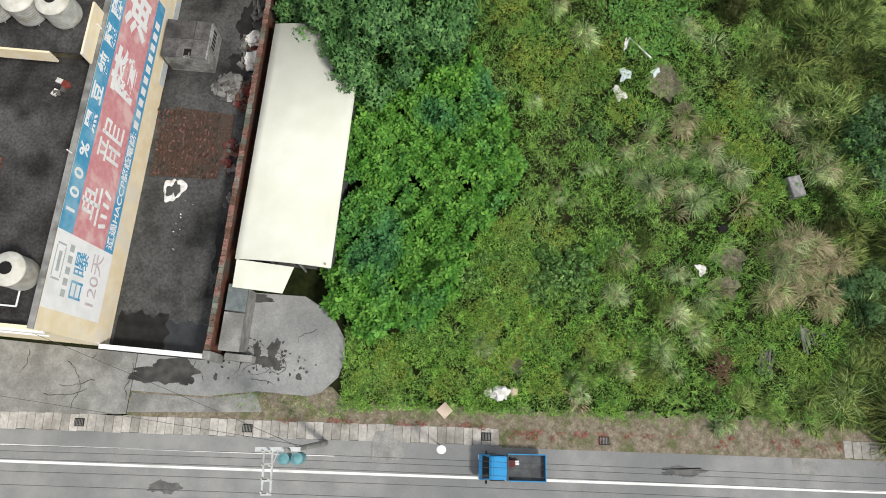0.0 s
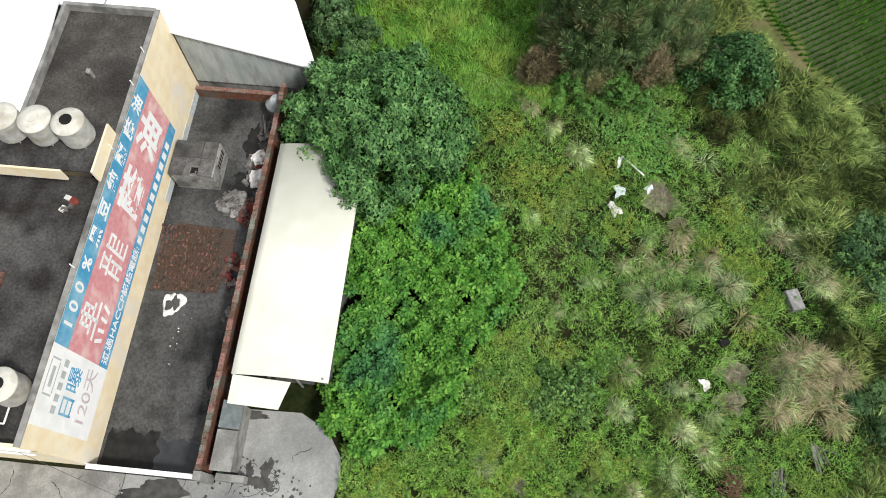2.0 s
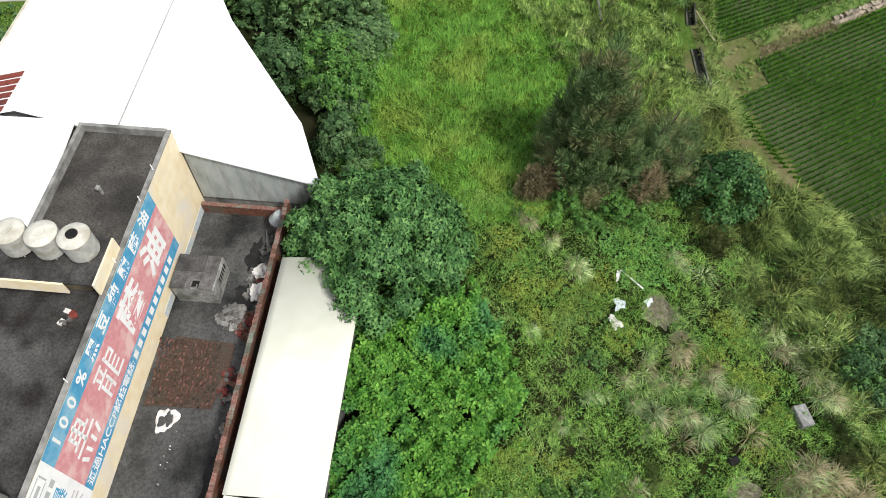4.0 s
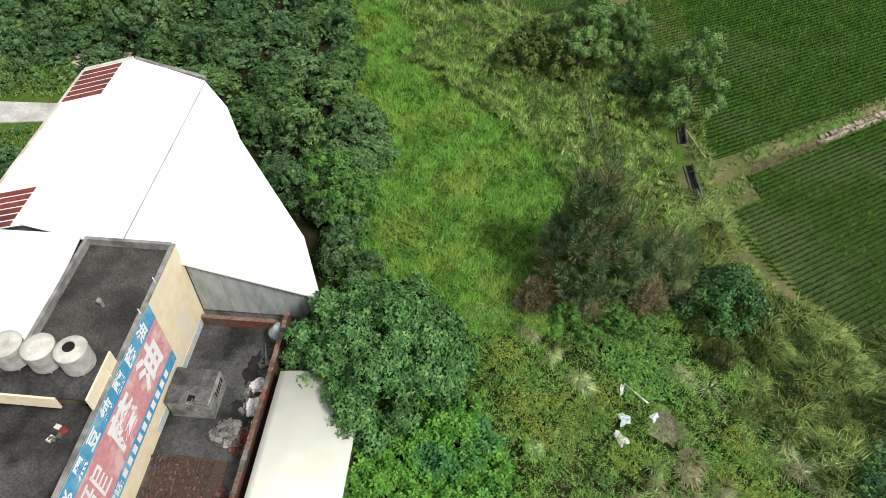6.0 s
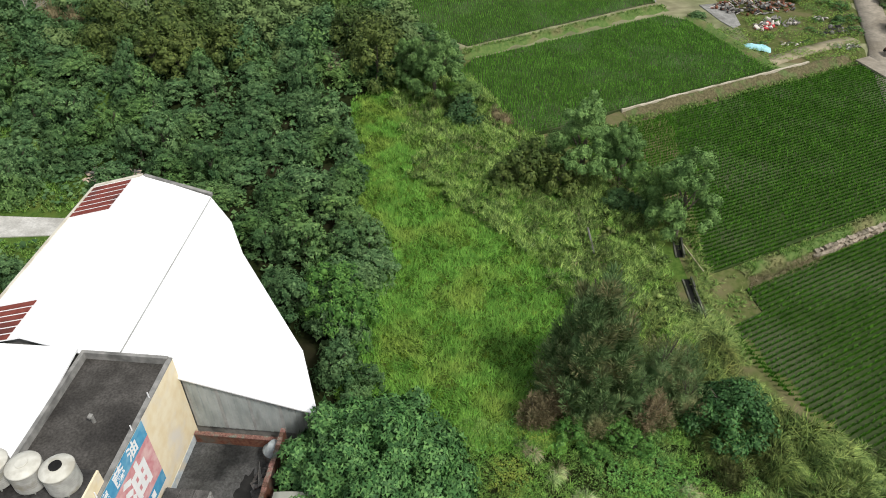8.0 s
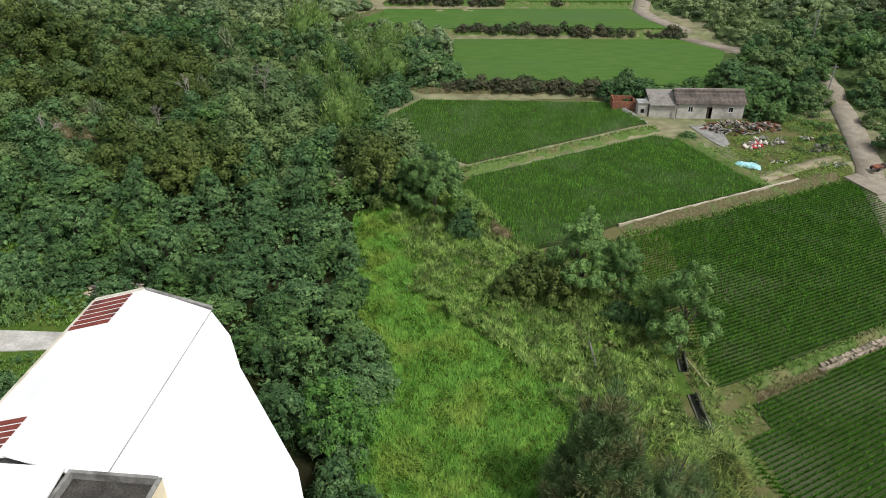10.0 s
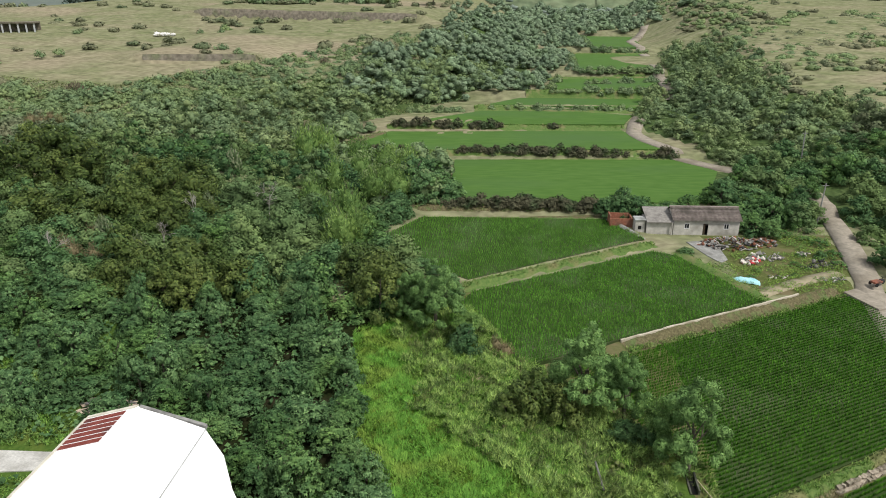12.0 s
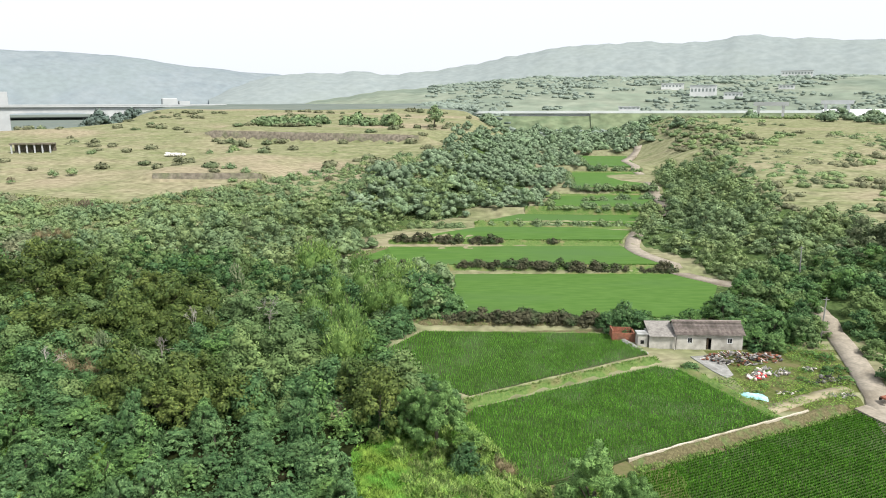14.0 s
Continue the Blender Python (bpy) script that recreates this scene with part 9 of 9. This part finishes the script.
gx, gy = grid(-95, 8, 95, 133, 5.2)
k = (gx < np.interp(gy, (92, 104, 118, 131), (0.6, -4.2, -11.6, -8.6))) & (gx > -0.68 * gy - 14)
mixed("near_wood", gx[k], gy[k], 3.5, 6.2, 6.5, 0.42, "woodland on the slope", 6, True, 10)
k2 = k & (wave(gx, gy, 9, 9) > 0.7)
plumes("far_bamboo", gx[k2] + 1.5, gy[k2] + 1.5, 1.8, 6.2, 320, 0.5, FARGREY, "grey-green feathery bamboo in the woodland")
gx, gy = grid(-150, 60, 131, 268, 6.2)
w = outside_west(gx, gy)
inview = gx > -0.68 * gy - 15
tall = (w > 0.2) & inview & (w < 28 + 12 * wave(gx, gy, 15, 3) + 75 * (1 - smooth(150, 200, gy - 0.1 * gx)))
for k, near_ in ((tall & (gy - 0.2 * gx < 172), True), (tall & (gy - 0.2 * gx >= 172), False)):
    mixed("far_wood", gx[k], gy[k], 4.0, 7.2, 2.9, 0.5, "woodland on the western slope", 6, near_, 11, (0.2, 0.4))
k3 = tall & (wave(gx, gy, 8, 11) > 0.75)
plumes("far_bamboo", gx[k3] + 2, gy[k3] + 2, 1.9, 7.0, 220, 0.7, FARGREY, "pale grey-green bamboo among the western woods")
gx, gy = grid(-165, 40, 150, 350, 4.4)
w = outside_west(gx, gy)
low = (w > 18) & (gx > -0.68 * gy - 15) & (wave(gx, gy, 20, 3) + 0.6 * wave(gx, gy, 6, 5) > -1.1 + 1.9 * smooth(-16, 8, gy - brow(gx)))
for k, near_ in ((low & (gy - 0.2 * gx < 180), True), (low & (gy - 0.2 * gx >= 180), False)):
    mixed("slope_scrub", gx[k], gy[k], 2.5, 2.7, 2.7, 0.5, "low scrub on the upper western slope", 6, near_, 6, (0.32, 0.52))
k3 = low & (wave(gx, gy, 9, 13) > 0.85)
plumes("far_withered", gx[k3], gy[k3], 2.0, 2.8, 120, 0.6, FARDRY, "pinkish withered scrub on the upper slope")
r_ = np.random.default_rng(95)
x, y = r_.uniform(-190, 10, 90000), r_.uniform(128, 300, 90000)
k = (outside_west(x, y) > 0) & (x > -0.68 * y - 15) & (y < brow(x) + 4)
x, y = x[k], y[k]
for lo, hi, m_, word in ((-9, -0.1, BUSHFAR, "green"), (-0.1, 9, mat("slope_straw", (0.115, 0.146, 0.056), (0.175, 0.203, 0.090), 2.0, 9.0, (0.141, 0.155, 0.070), rough=0.9, bump=0, spec=0.0, island=0.3), "buff-green")):
    q = wave(x, y, 12, 3) + 0.5 * wave(x, y, 4, 1)
    q = (q >= lo) & (q < hi)
    b = np.stack([x[q], y[q], land(x[q], y[q]) - 0.1], -1)
    a = r_.uniform(0, 6.28, len(b))
    sd = np.stack([-np.sin(a), np.cos(a), 0 * a], -1) * 0.22
    tip = b + np.stack([0.75 * np.cos(a), 0.75 * np.sin(a), r_.uniform(0.15, 0.5, len(b))], -1)
    fast_mesh("slope_grass", np.stack([b - sd, b + sd, tip], 1).reshape(-1, 3), np.arange(3 * len(b)).reshape(-1, 3), m_, label=f"rough {word} grass over the western slope", category="grass", kind="stuff")
gx, gy = grid(0, 80, 238, 420, 5.0)
k = inside(gx, gy, [(10, 241), (33, 242), (42, 273), (50, 280), (57, 340), (67, 348), (75, 420), (60, 420), (44, 345), (31, 275), (9, 248)])
wood("valley_wood", gx[k], gy[k], 3.0, 5.0, 2.4, 0.7, MIDFAR, "green trees beside the upper paddies, paled for haze", "trees", 6, (0.28, 0.48))
gx, gy = grid(50, 92, 120, 160, 4.2)
k = inside(gx, gy, [(62, 125), (69.5, 122), (73, 131), (77.5, 140), (82, 146), (92, 150), (90, 158), (74, 156), (66, 152), (55, 138), (54, 131)])
mixed("lane_wood", gx[k], gy[k], 3.0, 6.2, 9.0, 0.4, "trees between the farmhouse and the lane", 5, True, 14, (0.18, 0.36))
gx, gy = grid(-36, 6, 133, 202, 4.6)
k = inside(gx, gy, [(-11, 133.5), (-1, 135.5), (0.5, 150), (2, 171), (-24, 173.5), (-29, 178), (-19, 199), (-30, 201), (-33, 178), (-22, 150)])
mixed("valley_wood", gx[k], gy[k], 2.8, 5.4, 4.0, 0.62, "trees at the edge of the valley paddies", 3)
gx, gy = grid(-30, 110, 225, 420, 6.2)
w = outside_west(gx, gy)
k = (w > 0.2) & (w < 40 + 12 * wave(gx, gy, 20, 2)) & (gy > 225)
wood("far_wood", gx[k], gy[k], 3.9, 6.4, 2.9, 0.62, MIDFAR, "belt of green trees above the valley paddies, paled for haze", "trees", 10, (0.2, 0.38))
gx, gy = grid(40, 215, 100, 330, 5.5)
w = outside_east(gx, gy)
k = (((w > 3.8) & (gy > 152)) | ((gx > np.interp(gy, (95, 108, 120, 134, 146, 153), (67.2, 72.2, 76.6, 81.2, 86, 84))) & (gy <= 152))) & (w < np.interp(gy, (100, 180, 230, 330), (80, 62, 40, 22)) + 12 * wave(gx, gy, 18, 5)) & (gx < 0.75 * gy + 20)
kn = k & (gy < 165)
mixed("lane_wood", gx[kn], gy[kn], 3.2, 5.4, 6.5, 0.46, "woodland beside the lane", 8, True, 13, (0.18, 0.38))
k = k & ~kn
mixed("far_wood", gx[k], gy[k], 3.3, 5.4, 4.2, 0.5, "woodland beside the lane", 8, False, 10, (0.22, 0.42))
gx, gy = grid(80, 420, 140, 520, 5.2)
k = (outside_east(gx, gy) > 22) & (gx < 0.72 * gy + 20) & (wave(gx, gy, 22, 1) + 0.7 * wave(gx, gy, 7, 2) > 0.1 - 0.5 * (1 - smooth(30, 70, outside_east(gx, gy)))) & ~((gx > 200) & (gx < 350) & (gy > 385) & (gy < 470))
for k, m_, word in ((k & (wave(gx, gy, 13, 6) > -0.1), BUSHFAR, "green"), (k & (wave(gx, gy, 13, 6) <= -0.1), FAROLIVE, "olive")):
    wood("hill_scrub", gx[k], gy[k], 2.5, 1.8, 1.2, 0.68, m_, f"scattered {word} scrub on the grassy eastern hill", "shrubs", 3, (0.4, 0.6))
gx, gy = grid(-380, 60, 250, 560, 11)
k = (outside_west(gx, gy) > 30) & (gx > -0.7 * gy - 20) & (wave(gx, gy, 24, 7) + 0.6 * wave(gx, gy, 8, 2) > 0.38)
wood("hill_scrub", gx[k], gy[k], 3.2, 2.6, 1.2, 1.1, FAROLIVE, "scattered scrub on the grassy western plateau", "shrubs", 3, (0.4, 0.6))
gx, gy = grid(-30, 400, 430, 700, 12)
k = (((gx > 0.06 * gy) & (gx < 0.30 * gy) & (gy < 600)) | (wave(gx, gy, 60, 4) + 0.5 * wave(gx, gy, 20, 2) > 0.55)) & (gx < 0.62 * gy) & (gx > 10)
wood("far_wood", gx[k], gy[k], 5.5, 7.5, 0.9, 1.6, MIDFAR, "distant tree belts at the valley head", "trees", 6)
for (ax, ay), (bx, by), n in (((0, 134.5), (30, 133.6), 24), ((-22, 174.8), (-8, 174.6), 9), ((4, 175), (58, 173.5), 34), ((-14, 202), (18, 201), 15), ((30, 201), (33, 201), 2), ((14, 226.5), (60, 223), 16), ((36, 241), (74, 240.6), 14), ((36, 243), (44, 272), 7), ((52, 278.6), (84, 278.4), 14), ((52, 282), (60, 340), 12), ((70, 345), (96, 344.4), 12), ((70, 348), (78, 418), 12), ((52, 258), (78, 262), 6), ((-12, 222), (8, 224), 8)):
    n = int(n * 2.4)
    s = rgf.random(n)
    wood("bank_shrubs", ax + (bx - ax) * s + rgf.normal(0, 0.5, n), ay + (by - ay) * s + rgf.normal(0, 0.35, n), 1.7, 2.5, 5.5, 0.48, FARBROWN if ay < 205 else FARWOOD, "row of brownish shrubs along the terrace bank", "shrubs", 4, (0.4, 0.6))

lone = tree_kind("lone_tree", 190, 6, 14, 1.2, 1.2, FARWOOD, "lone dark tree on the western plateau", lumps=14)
lone.matrix_world = pose(-5, 415, float(land(-5, 415)))

# distance: hill ranges beyond the plain, with the haze put into their colours
# painted haze tones; HAZE1 also colours the windows of far buildings
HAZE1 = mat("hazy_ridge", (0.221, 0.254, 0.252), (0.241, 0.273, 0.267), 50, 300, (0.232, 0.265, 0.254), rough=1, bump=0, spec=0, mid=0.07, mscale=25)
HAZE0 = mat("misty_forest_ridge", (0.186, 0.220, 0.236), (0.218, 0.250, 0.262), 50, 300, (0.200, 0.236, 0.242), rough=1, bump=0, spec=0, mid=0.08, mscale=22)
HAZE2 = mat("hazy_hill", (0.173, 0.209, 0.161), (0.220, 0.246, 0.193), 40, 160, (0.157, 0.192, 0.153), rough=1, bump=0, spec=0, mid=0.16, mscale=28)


def ridge(name, dist, a0, a1, height, depth, m, label, seed):
    """A long hill range along an arc round the valley; angles in degrees east of north."""
    ang = np.radians(np.linspace(a0, a1, 160))
    t = np.linspace(0, 1, 14)
    top = height(np.degrees(ang))
    rows = []
    for q in t:
        d = dist + depth * q
        h = top * np.sin(np.pi * 0.5 * np.clip(q * 1.25, 0, 1)) * (1 + 0.02 * wave(ang * 25 + q * 3, ang * 9 + q * 7, 1.0, seed)) * (1 if q < 0.8 else 1 - (q - 0.8) * 2)
        rows.append(np.stack([d * np.sin(ang), d * np.cos(ang), 20 + h], -1))
    v = np.stack(rows, 0).reshape(-1, 3)
    i = (np.arange(13)[:, None] * 160 + np.arange(159)[None]).ravel()
    ob = fast_mesh(name, v, np.stack([i, i + 1, i + 161, i + 160], -1), m, label=label, category="hill", kind="structure")
    ob.data.shade_smooth()


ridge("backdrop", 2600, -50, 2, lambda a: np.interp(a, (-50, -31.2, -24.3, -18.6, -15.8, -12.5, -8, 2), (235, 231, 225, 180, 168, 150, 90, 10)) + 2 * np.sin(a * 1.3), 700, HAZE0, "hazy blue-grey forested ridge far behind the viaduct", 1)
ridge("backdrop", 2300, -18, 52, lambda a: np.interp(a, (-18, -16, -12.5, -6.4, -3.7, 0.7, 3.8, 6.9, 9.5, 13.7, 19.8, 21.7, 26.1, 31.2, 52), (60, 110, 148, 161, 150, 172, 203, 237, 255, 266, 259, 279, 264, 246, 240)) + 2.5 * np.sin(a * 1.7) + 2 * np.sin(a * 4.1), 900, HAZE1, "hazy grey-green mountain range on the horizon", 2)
ridge("backdrop", 1150, -16, 50, lambda a: np.interp(a, (-16, -6, 0, 8, 20, 35, 50), (5, 55, 70, 90, 85, 80, 60)) + 1.2 * np.sin(a * 1.1) + 1.0 * np.sin(a * 3.7 + 1), 800, HAZE2, "pale green foothills with woods, haze in their colour", 3)


def foothill(x, y):
    """Height of the rising plain towards the foothills."""
    d, a = math.hypot(x, y), math.degrees(math.atan2(x, y))
    return 20 + float(np.interp(a, (-16, -6, 0, 8, 20, 35, 50), (5, 55, 70, 90, 85, 80, 60))) * math.sin(math.pi / 2 * min(1, max(0, (d - 1150) / 800 * 1.25)))


# pale grey-green of these woods is painted haze
HAZEWOOD = mat("hazed_wood", (0.168, 0.209, 0.175), (0.224, 0.269, 0.223), 20, 80, (0.193, 0.236, 0.199), rough=1, bump=0, spec=0, island=0.12)
rgh = np.random.default_rng(401)
vs, fs, o = [], [], 0
for i in range(3400):
    a, d = math.radians(rgh.uniform(-2, 36)), 640 * (1900 / 640) ** rgh.random()
    x, y = d * math.sin(a), d * math.cos(a)
    if a < -0.02 or wave(np.array(x), np.array(y), 150, 5) + 0.6 * wave(np.array(x), np.array(y), 45, 3) < -0.2:
        continue
    z = foothill(x, y) if d > 1150 else float(land(x, y))
    for q in range(3):
        s = rgh.uniform(1.3, 3.4) * (0.4 + d / 1500)
        v = ICO1[0] * rgh.uniform(0.5, 1.4, (12, 1)) * np.array([s * 1.5, s, s * 0.8]) + np.array([x + rgh.normal(0, 9), y + rgh.normal(0, 6), z + s * 0.2])
        vs.append(v)
        fs.append(ICO1[1] + o)
        o += len(v)
fast_mesh("distant_wood", np.concatenate(vs), np.concatenate(fs), HAZEWOOD, label="distant woods on the plain and foothills, haze in their colour", category="trees", kind="stuff")

gx, gy = grid(-640, -120, 470, 900, 14)
k = (-gx - 0.34 * gy > 62 + 15 * wave(gx, gy, 40, 3)) & (gx > -0.72 * gy)
# bluish tint of the valley trees is haze put into the colour
wood("river_wood", gx[k], gy[k], 6.4, 9.0, 0.35, 2.3, mat("river_wood", (0.110, 0.150, 0.128), (0.160, 0.202, 0.170), 14, 60, (0.125, 0.168, 0.146), rough=1, bump=0, spec=0, island=0.1), "woods in the river valley under the viaduct, tinted blue for haze", "trees", 7, (0.22, 0.42))

# viaduct over the river valley, in the west
VIADUCT = mat("viaduct_concrete", (0.42, 0.44, 0.445), (0.49, 0.505, 0.505), 8, 60, (0.38, 0.40, 0.40), rough=0.9, bump=0)
via = thing("viaduct", pose(-420, 690, 0, 0, 0, 33), "pale concrete road viaduct over the river valley", "bridge")
part("deck", boxes((-260, 210, -6, 6, 43.6, 45.0)), VIADUCT, via)
bm = bmesh.new()
prof = [(x, 38.4 - 4.6 * max(0.0, 1 - min(abs(x - q) for q in (-160, -20, 92)) / 46) ** 2) for x in np.arange(-260, 176, 7.5)]
for y in (-3.5, 3.5):
    lo = [bm.verts.new((x, y, z)) for x, z in prof]
    hi = [bm.verts.new((x, y, 43.6)) for x, z in prof]
    for a, b, c, d in zip(lo, lo[1:], hi[1:], hi):
        bm.faces.new((a, b, c, d) if y < 0 else (d, c, b, a))
bm.verts.ensure_lookup_table()
n_ = len(prof)
for i in range(n_ - 1):
    bm.faces.new((bm.verts[i + 1], bm.verts[i], bm.verts[2 * n_ + i], bm.verts[2 * n_ + i + 1]))
part("girder", bm, VIADUCT, via, "haunched pale girder")
for y in (-6.2, 6.0):
    part("parapet", boxes((-260, 210, y, y + 0.3, 45.0, 46.2)), VIADUCT, via)
for x in (-160, -20, 92):
    bm = bmesh.new()
    prism(bm, [(x - 4.5, -4), (x + 4.5, -4), (x + 4.5, 4), (x - 4.5, 4)], 0, 35.0)
    part("pier", bm, VIADUCT, via)
gan = thing("toll_gantry", pose(-303, 800, 44.8, 0, 0, 33), "pale domed control building on the viaduct end", "building")
part("block", bevelled(boxes((-9, 7, -4, 4, 0, 8)), 0.5), VIADUCT, gan)
part("side_block", boxes((9, 20, -4, 4, 0, 5)), VIADUCT, gan)
for x, y, w, h in ((-478, 770, 22, 14),):
    b = thing("far_building", pose(x, y, 46, 0, 0, 30), "pale distant building behind the viaduct", "building", "far buildings")
    part("block", boxes((-w / 2, w / 2, -6, 6, -30, h)), VIADUCT, b)

# raised highway across the valley head
hw = thing("highway_bridge", pose(60, 712, 0, 0, 0, -9), "pale raised highway across the valley head", "bridge")
part("deck", boxes((-30, 900, -8, 8, 36.2, 37.2)), VIADUCT, hw)
part("girder", boxes((6, 84, -6, 6, 33.4, 36.2)), VIADUCT, hw)
part("parapet", boxes((-30, 900, -8.3, -8, 36.2, 38.6)), mat("noise_wall", (0.62, 0.65, 0.64), (0.70, 0.72, 0.71), 10, 40, (0.55, 0.6, 0.6), bump=0), hw, "pale noise barrier")
bm = bmesh.new()
for x0, x1, top in ((-20, 84, 33.6), (84, 900, 36.0)):
    ends = [[bm.verts.new((x, y, z)) for y, z in ((-60, 8), (-9, top), (9, top), (60, 8))] for x in (x0, x1)]
    bm.faces.new(ends[0])
    bm.faces.new(ends[1][::-1])
    for i in range(4):
        bm.faces.new((ends[0][i], ends[1][i], ends[1][(i + 1) % 4], ends[0][(i + 1) % 4]))
part("embankment", bm, mat("embankment_grass", (0.115, 0.155, 0.090), (0.165, 0.200, 0.120), 12, 50, (0.14, 0.17, 0.10), rough=1, bump=0, spec=0, mid=0.3, mscale=8.0), hw, "grassy embankment")
for az, el, d, w, h, lab in ((17.6, 1.15, 1650, 40, 14, "pale distant house on the foothill"), (19.8, 0.62, 1500, 44, 26, "pale distant block on the foothill"), (26.0, 1.95, 1800, 60, 16, "pale distant school on the foothill"), (21.9, 0.5, 1450, 30, 12, "pale distant house on the foothill"), (14.5, -0.35, 1100, 30, 5, "pale distant shed by the highway"), (25.4, 1.1, 1700, 26, 8, "pale distant house on the foothill")):
    if d > 1200:
        d = min(range(1160, 1950, 5), key=lambda q: abs(foothill(q * math.sin(radians(az)), q * math.cos(radians(az))) - 44 - q * math.tan(radians(el))))
    x, y = d * math.sin(radians(az)), d * math.cos(radians(az))
    z = 44 + d * math.tan(radians(el))
    b = thing("far_building", pose(x, y, z, 0, 0, -az), lab, "building", "far buildings")
    part("block", boxes((-w / 2, w / 2, -7, 7, -40, h * 0.7)), mat("far_wall", (0.66, 0.67, 0.66), (0.74, 0.74, 0.73), 6, 30, (0.6, 0.61, 0.6), bump=0), b)
    part("roof", boxes((-w / 2 - 1, w / 2 + 1, -8, 8, h * 0.7, h * 0.7 + 1)), VIADUCT, b)
    for k in range(int(w / 6)):
        part("window", boxes((-w / 2 + 2 + 6 * k, -w / 2 + 5 + 6 * k, -7.2, -7, h * 0.3, h * 0.5)), HAZE1, b)
for az, w, h, d in ((24.5, 26, 13, 640), (28.7, 22, 14, 620)):
    x, y = d * math.sin(radians(az)), d * math.cos(radians(az))
    g = thing("road_gantry", pose(x, y, 30, 0, 0, -az), "pale concrete frame beside the highway", "gantry")
    for s in (-0.35, 0.35):
        part("leg", boxes((s * w - 1, s * w + 1, -1, 1, -10, h)), VIADUCT, g)
    part("beam", boxes((-w / 2, w / 2, -1.5, 1.5, h, h + 3)), VIADUCT, g)
depot = thing("depot", pose(312.7, 547.1, 30.0, 0, 0, -28), "long pale-roofed depot behind the eastern hill", "building")
part("wall", boxes((-20, 120, -30, 30, -8, 5)), mat("depot_wall", (0.42, 0.42, 0.41), (0.50, 0.50, 0.48), 5, 30), depot)
part("roof", prism(bmesh.new(), [(-21, -31), (121, -31), (121, 31), (-21, 31)], 5, lambda x, y: 5.5 + 0.075 * (y + 31)), mat("depot_roof", (0.60, 0.62, 0.62), (0.70, 0.71, 0.70), 6, 40, (0.5, 0.52, 0.52), bump=0), depot, "pale sheet roof")
for k in range(17):
    part("window", boxes((-16 + 8 * k, -12 + 8 * k, -30.2, -30, 0, 3)), HAZE1, depot)

# cut faces of the plateau terraces and things that stand there
CUT = mat("cut_earth", (0.128, 0.112, 0.086), (0.176, 0.158, 0.124), 1.5, 8, (0.120, 0.128, 0.075), bump=0.6, mid=0.3, mscale=1.2)
for x0, x1, line in ((-106, -66, lambda x: 256.4), (-124, -12, lambda x: 347.6 - 0.2 * (x + 9.5))):
    n = 24
    xs_ = np.linspace(x0, x1, n)
    ys_ = np.array([line(x) for x in xs_])
    lo = np.stack([xs_, ys_, land(xs_, ys_ - 1.5) - 0.5], -1)
    hi = np.stack([xs_, ys_ + 1.0, land(xs_, ys_ + 2.5) + 0.1], -1)
    bk = np.stack([xs_, ys_ + 3.0, land(xs_, ys_ + 3.0) - 0.3], -1)
    i = np.arange(n - 1)
    fast_mesh("terrace_face", np.concatenate([lo, hi, bk]), np.concatenate([np.stack([i, i + 1, i + 1 + n, i + n], -1), np.stack([i + n, i + n + 1, i + 1 + 2 * n, i + 2 * n], -1)]), CUT, label="bare dark earth face of a plateau terrace", category="bank", kind="structure")
ruin = thing("ruined_shed", pose(-188, 326, float(land(-188, 326)), 0, 0, 8), "ruined grey shed on the grassy plateau", "shed")
part("roof", boxes((-9, 9, -3, 3, 3.6, 4.2)), CUT, ruin)
for k in range(6):
    part("post", boxes((-8.6 + 3.3 * k, -8 + 3.3 * k, -2.6, -2.2, -0.5, 3.6)), VIADUCT, ruin)
part("rear_wall", boxes((-9, 9, 2.4, 2.8, -0.5, 3.6)), CUT, ruin)
for k in range(4):
    ob = sack(0, 0, 1.6 - 0.2 * k, BAGWHITE, "pale heap of sacks on the plateau", seed=40 + k)
    ob.matrix_world = pose(-122 + 2.1 * k, 315 + (k % 2), float(land(-122 + 2.1 * k, 315)))
gx, gy = np.array([rgh.uniform(-112, -72) for _ in range(26)] + [rgh.uniform(-58, -26) for _ in range(16)]), np.array([rgh.uniform(425, 445) for _ in range(42)])
wood("plateau_wood", gx, gy, 4.6, 6.0, 1.0, 1.5, FARWOOD, "grove of trees on the western plateau")
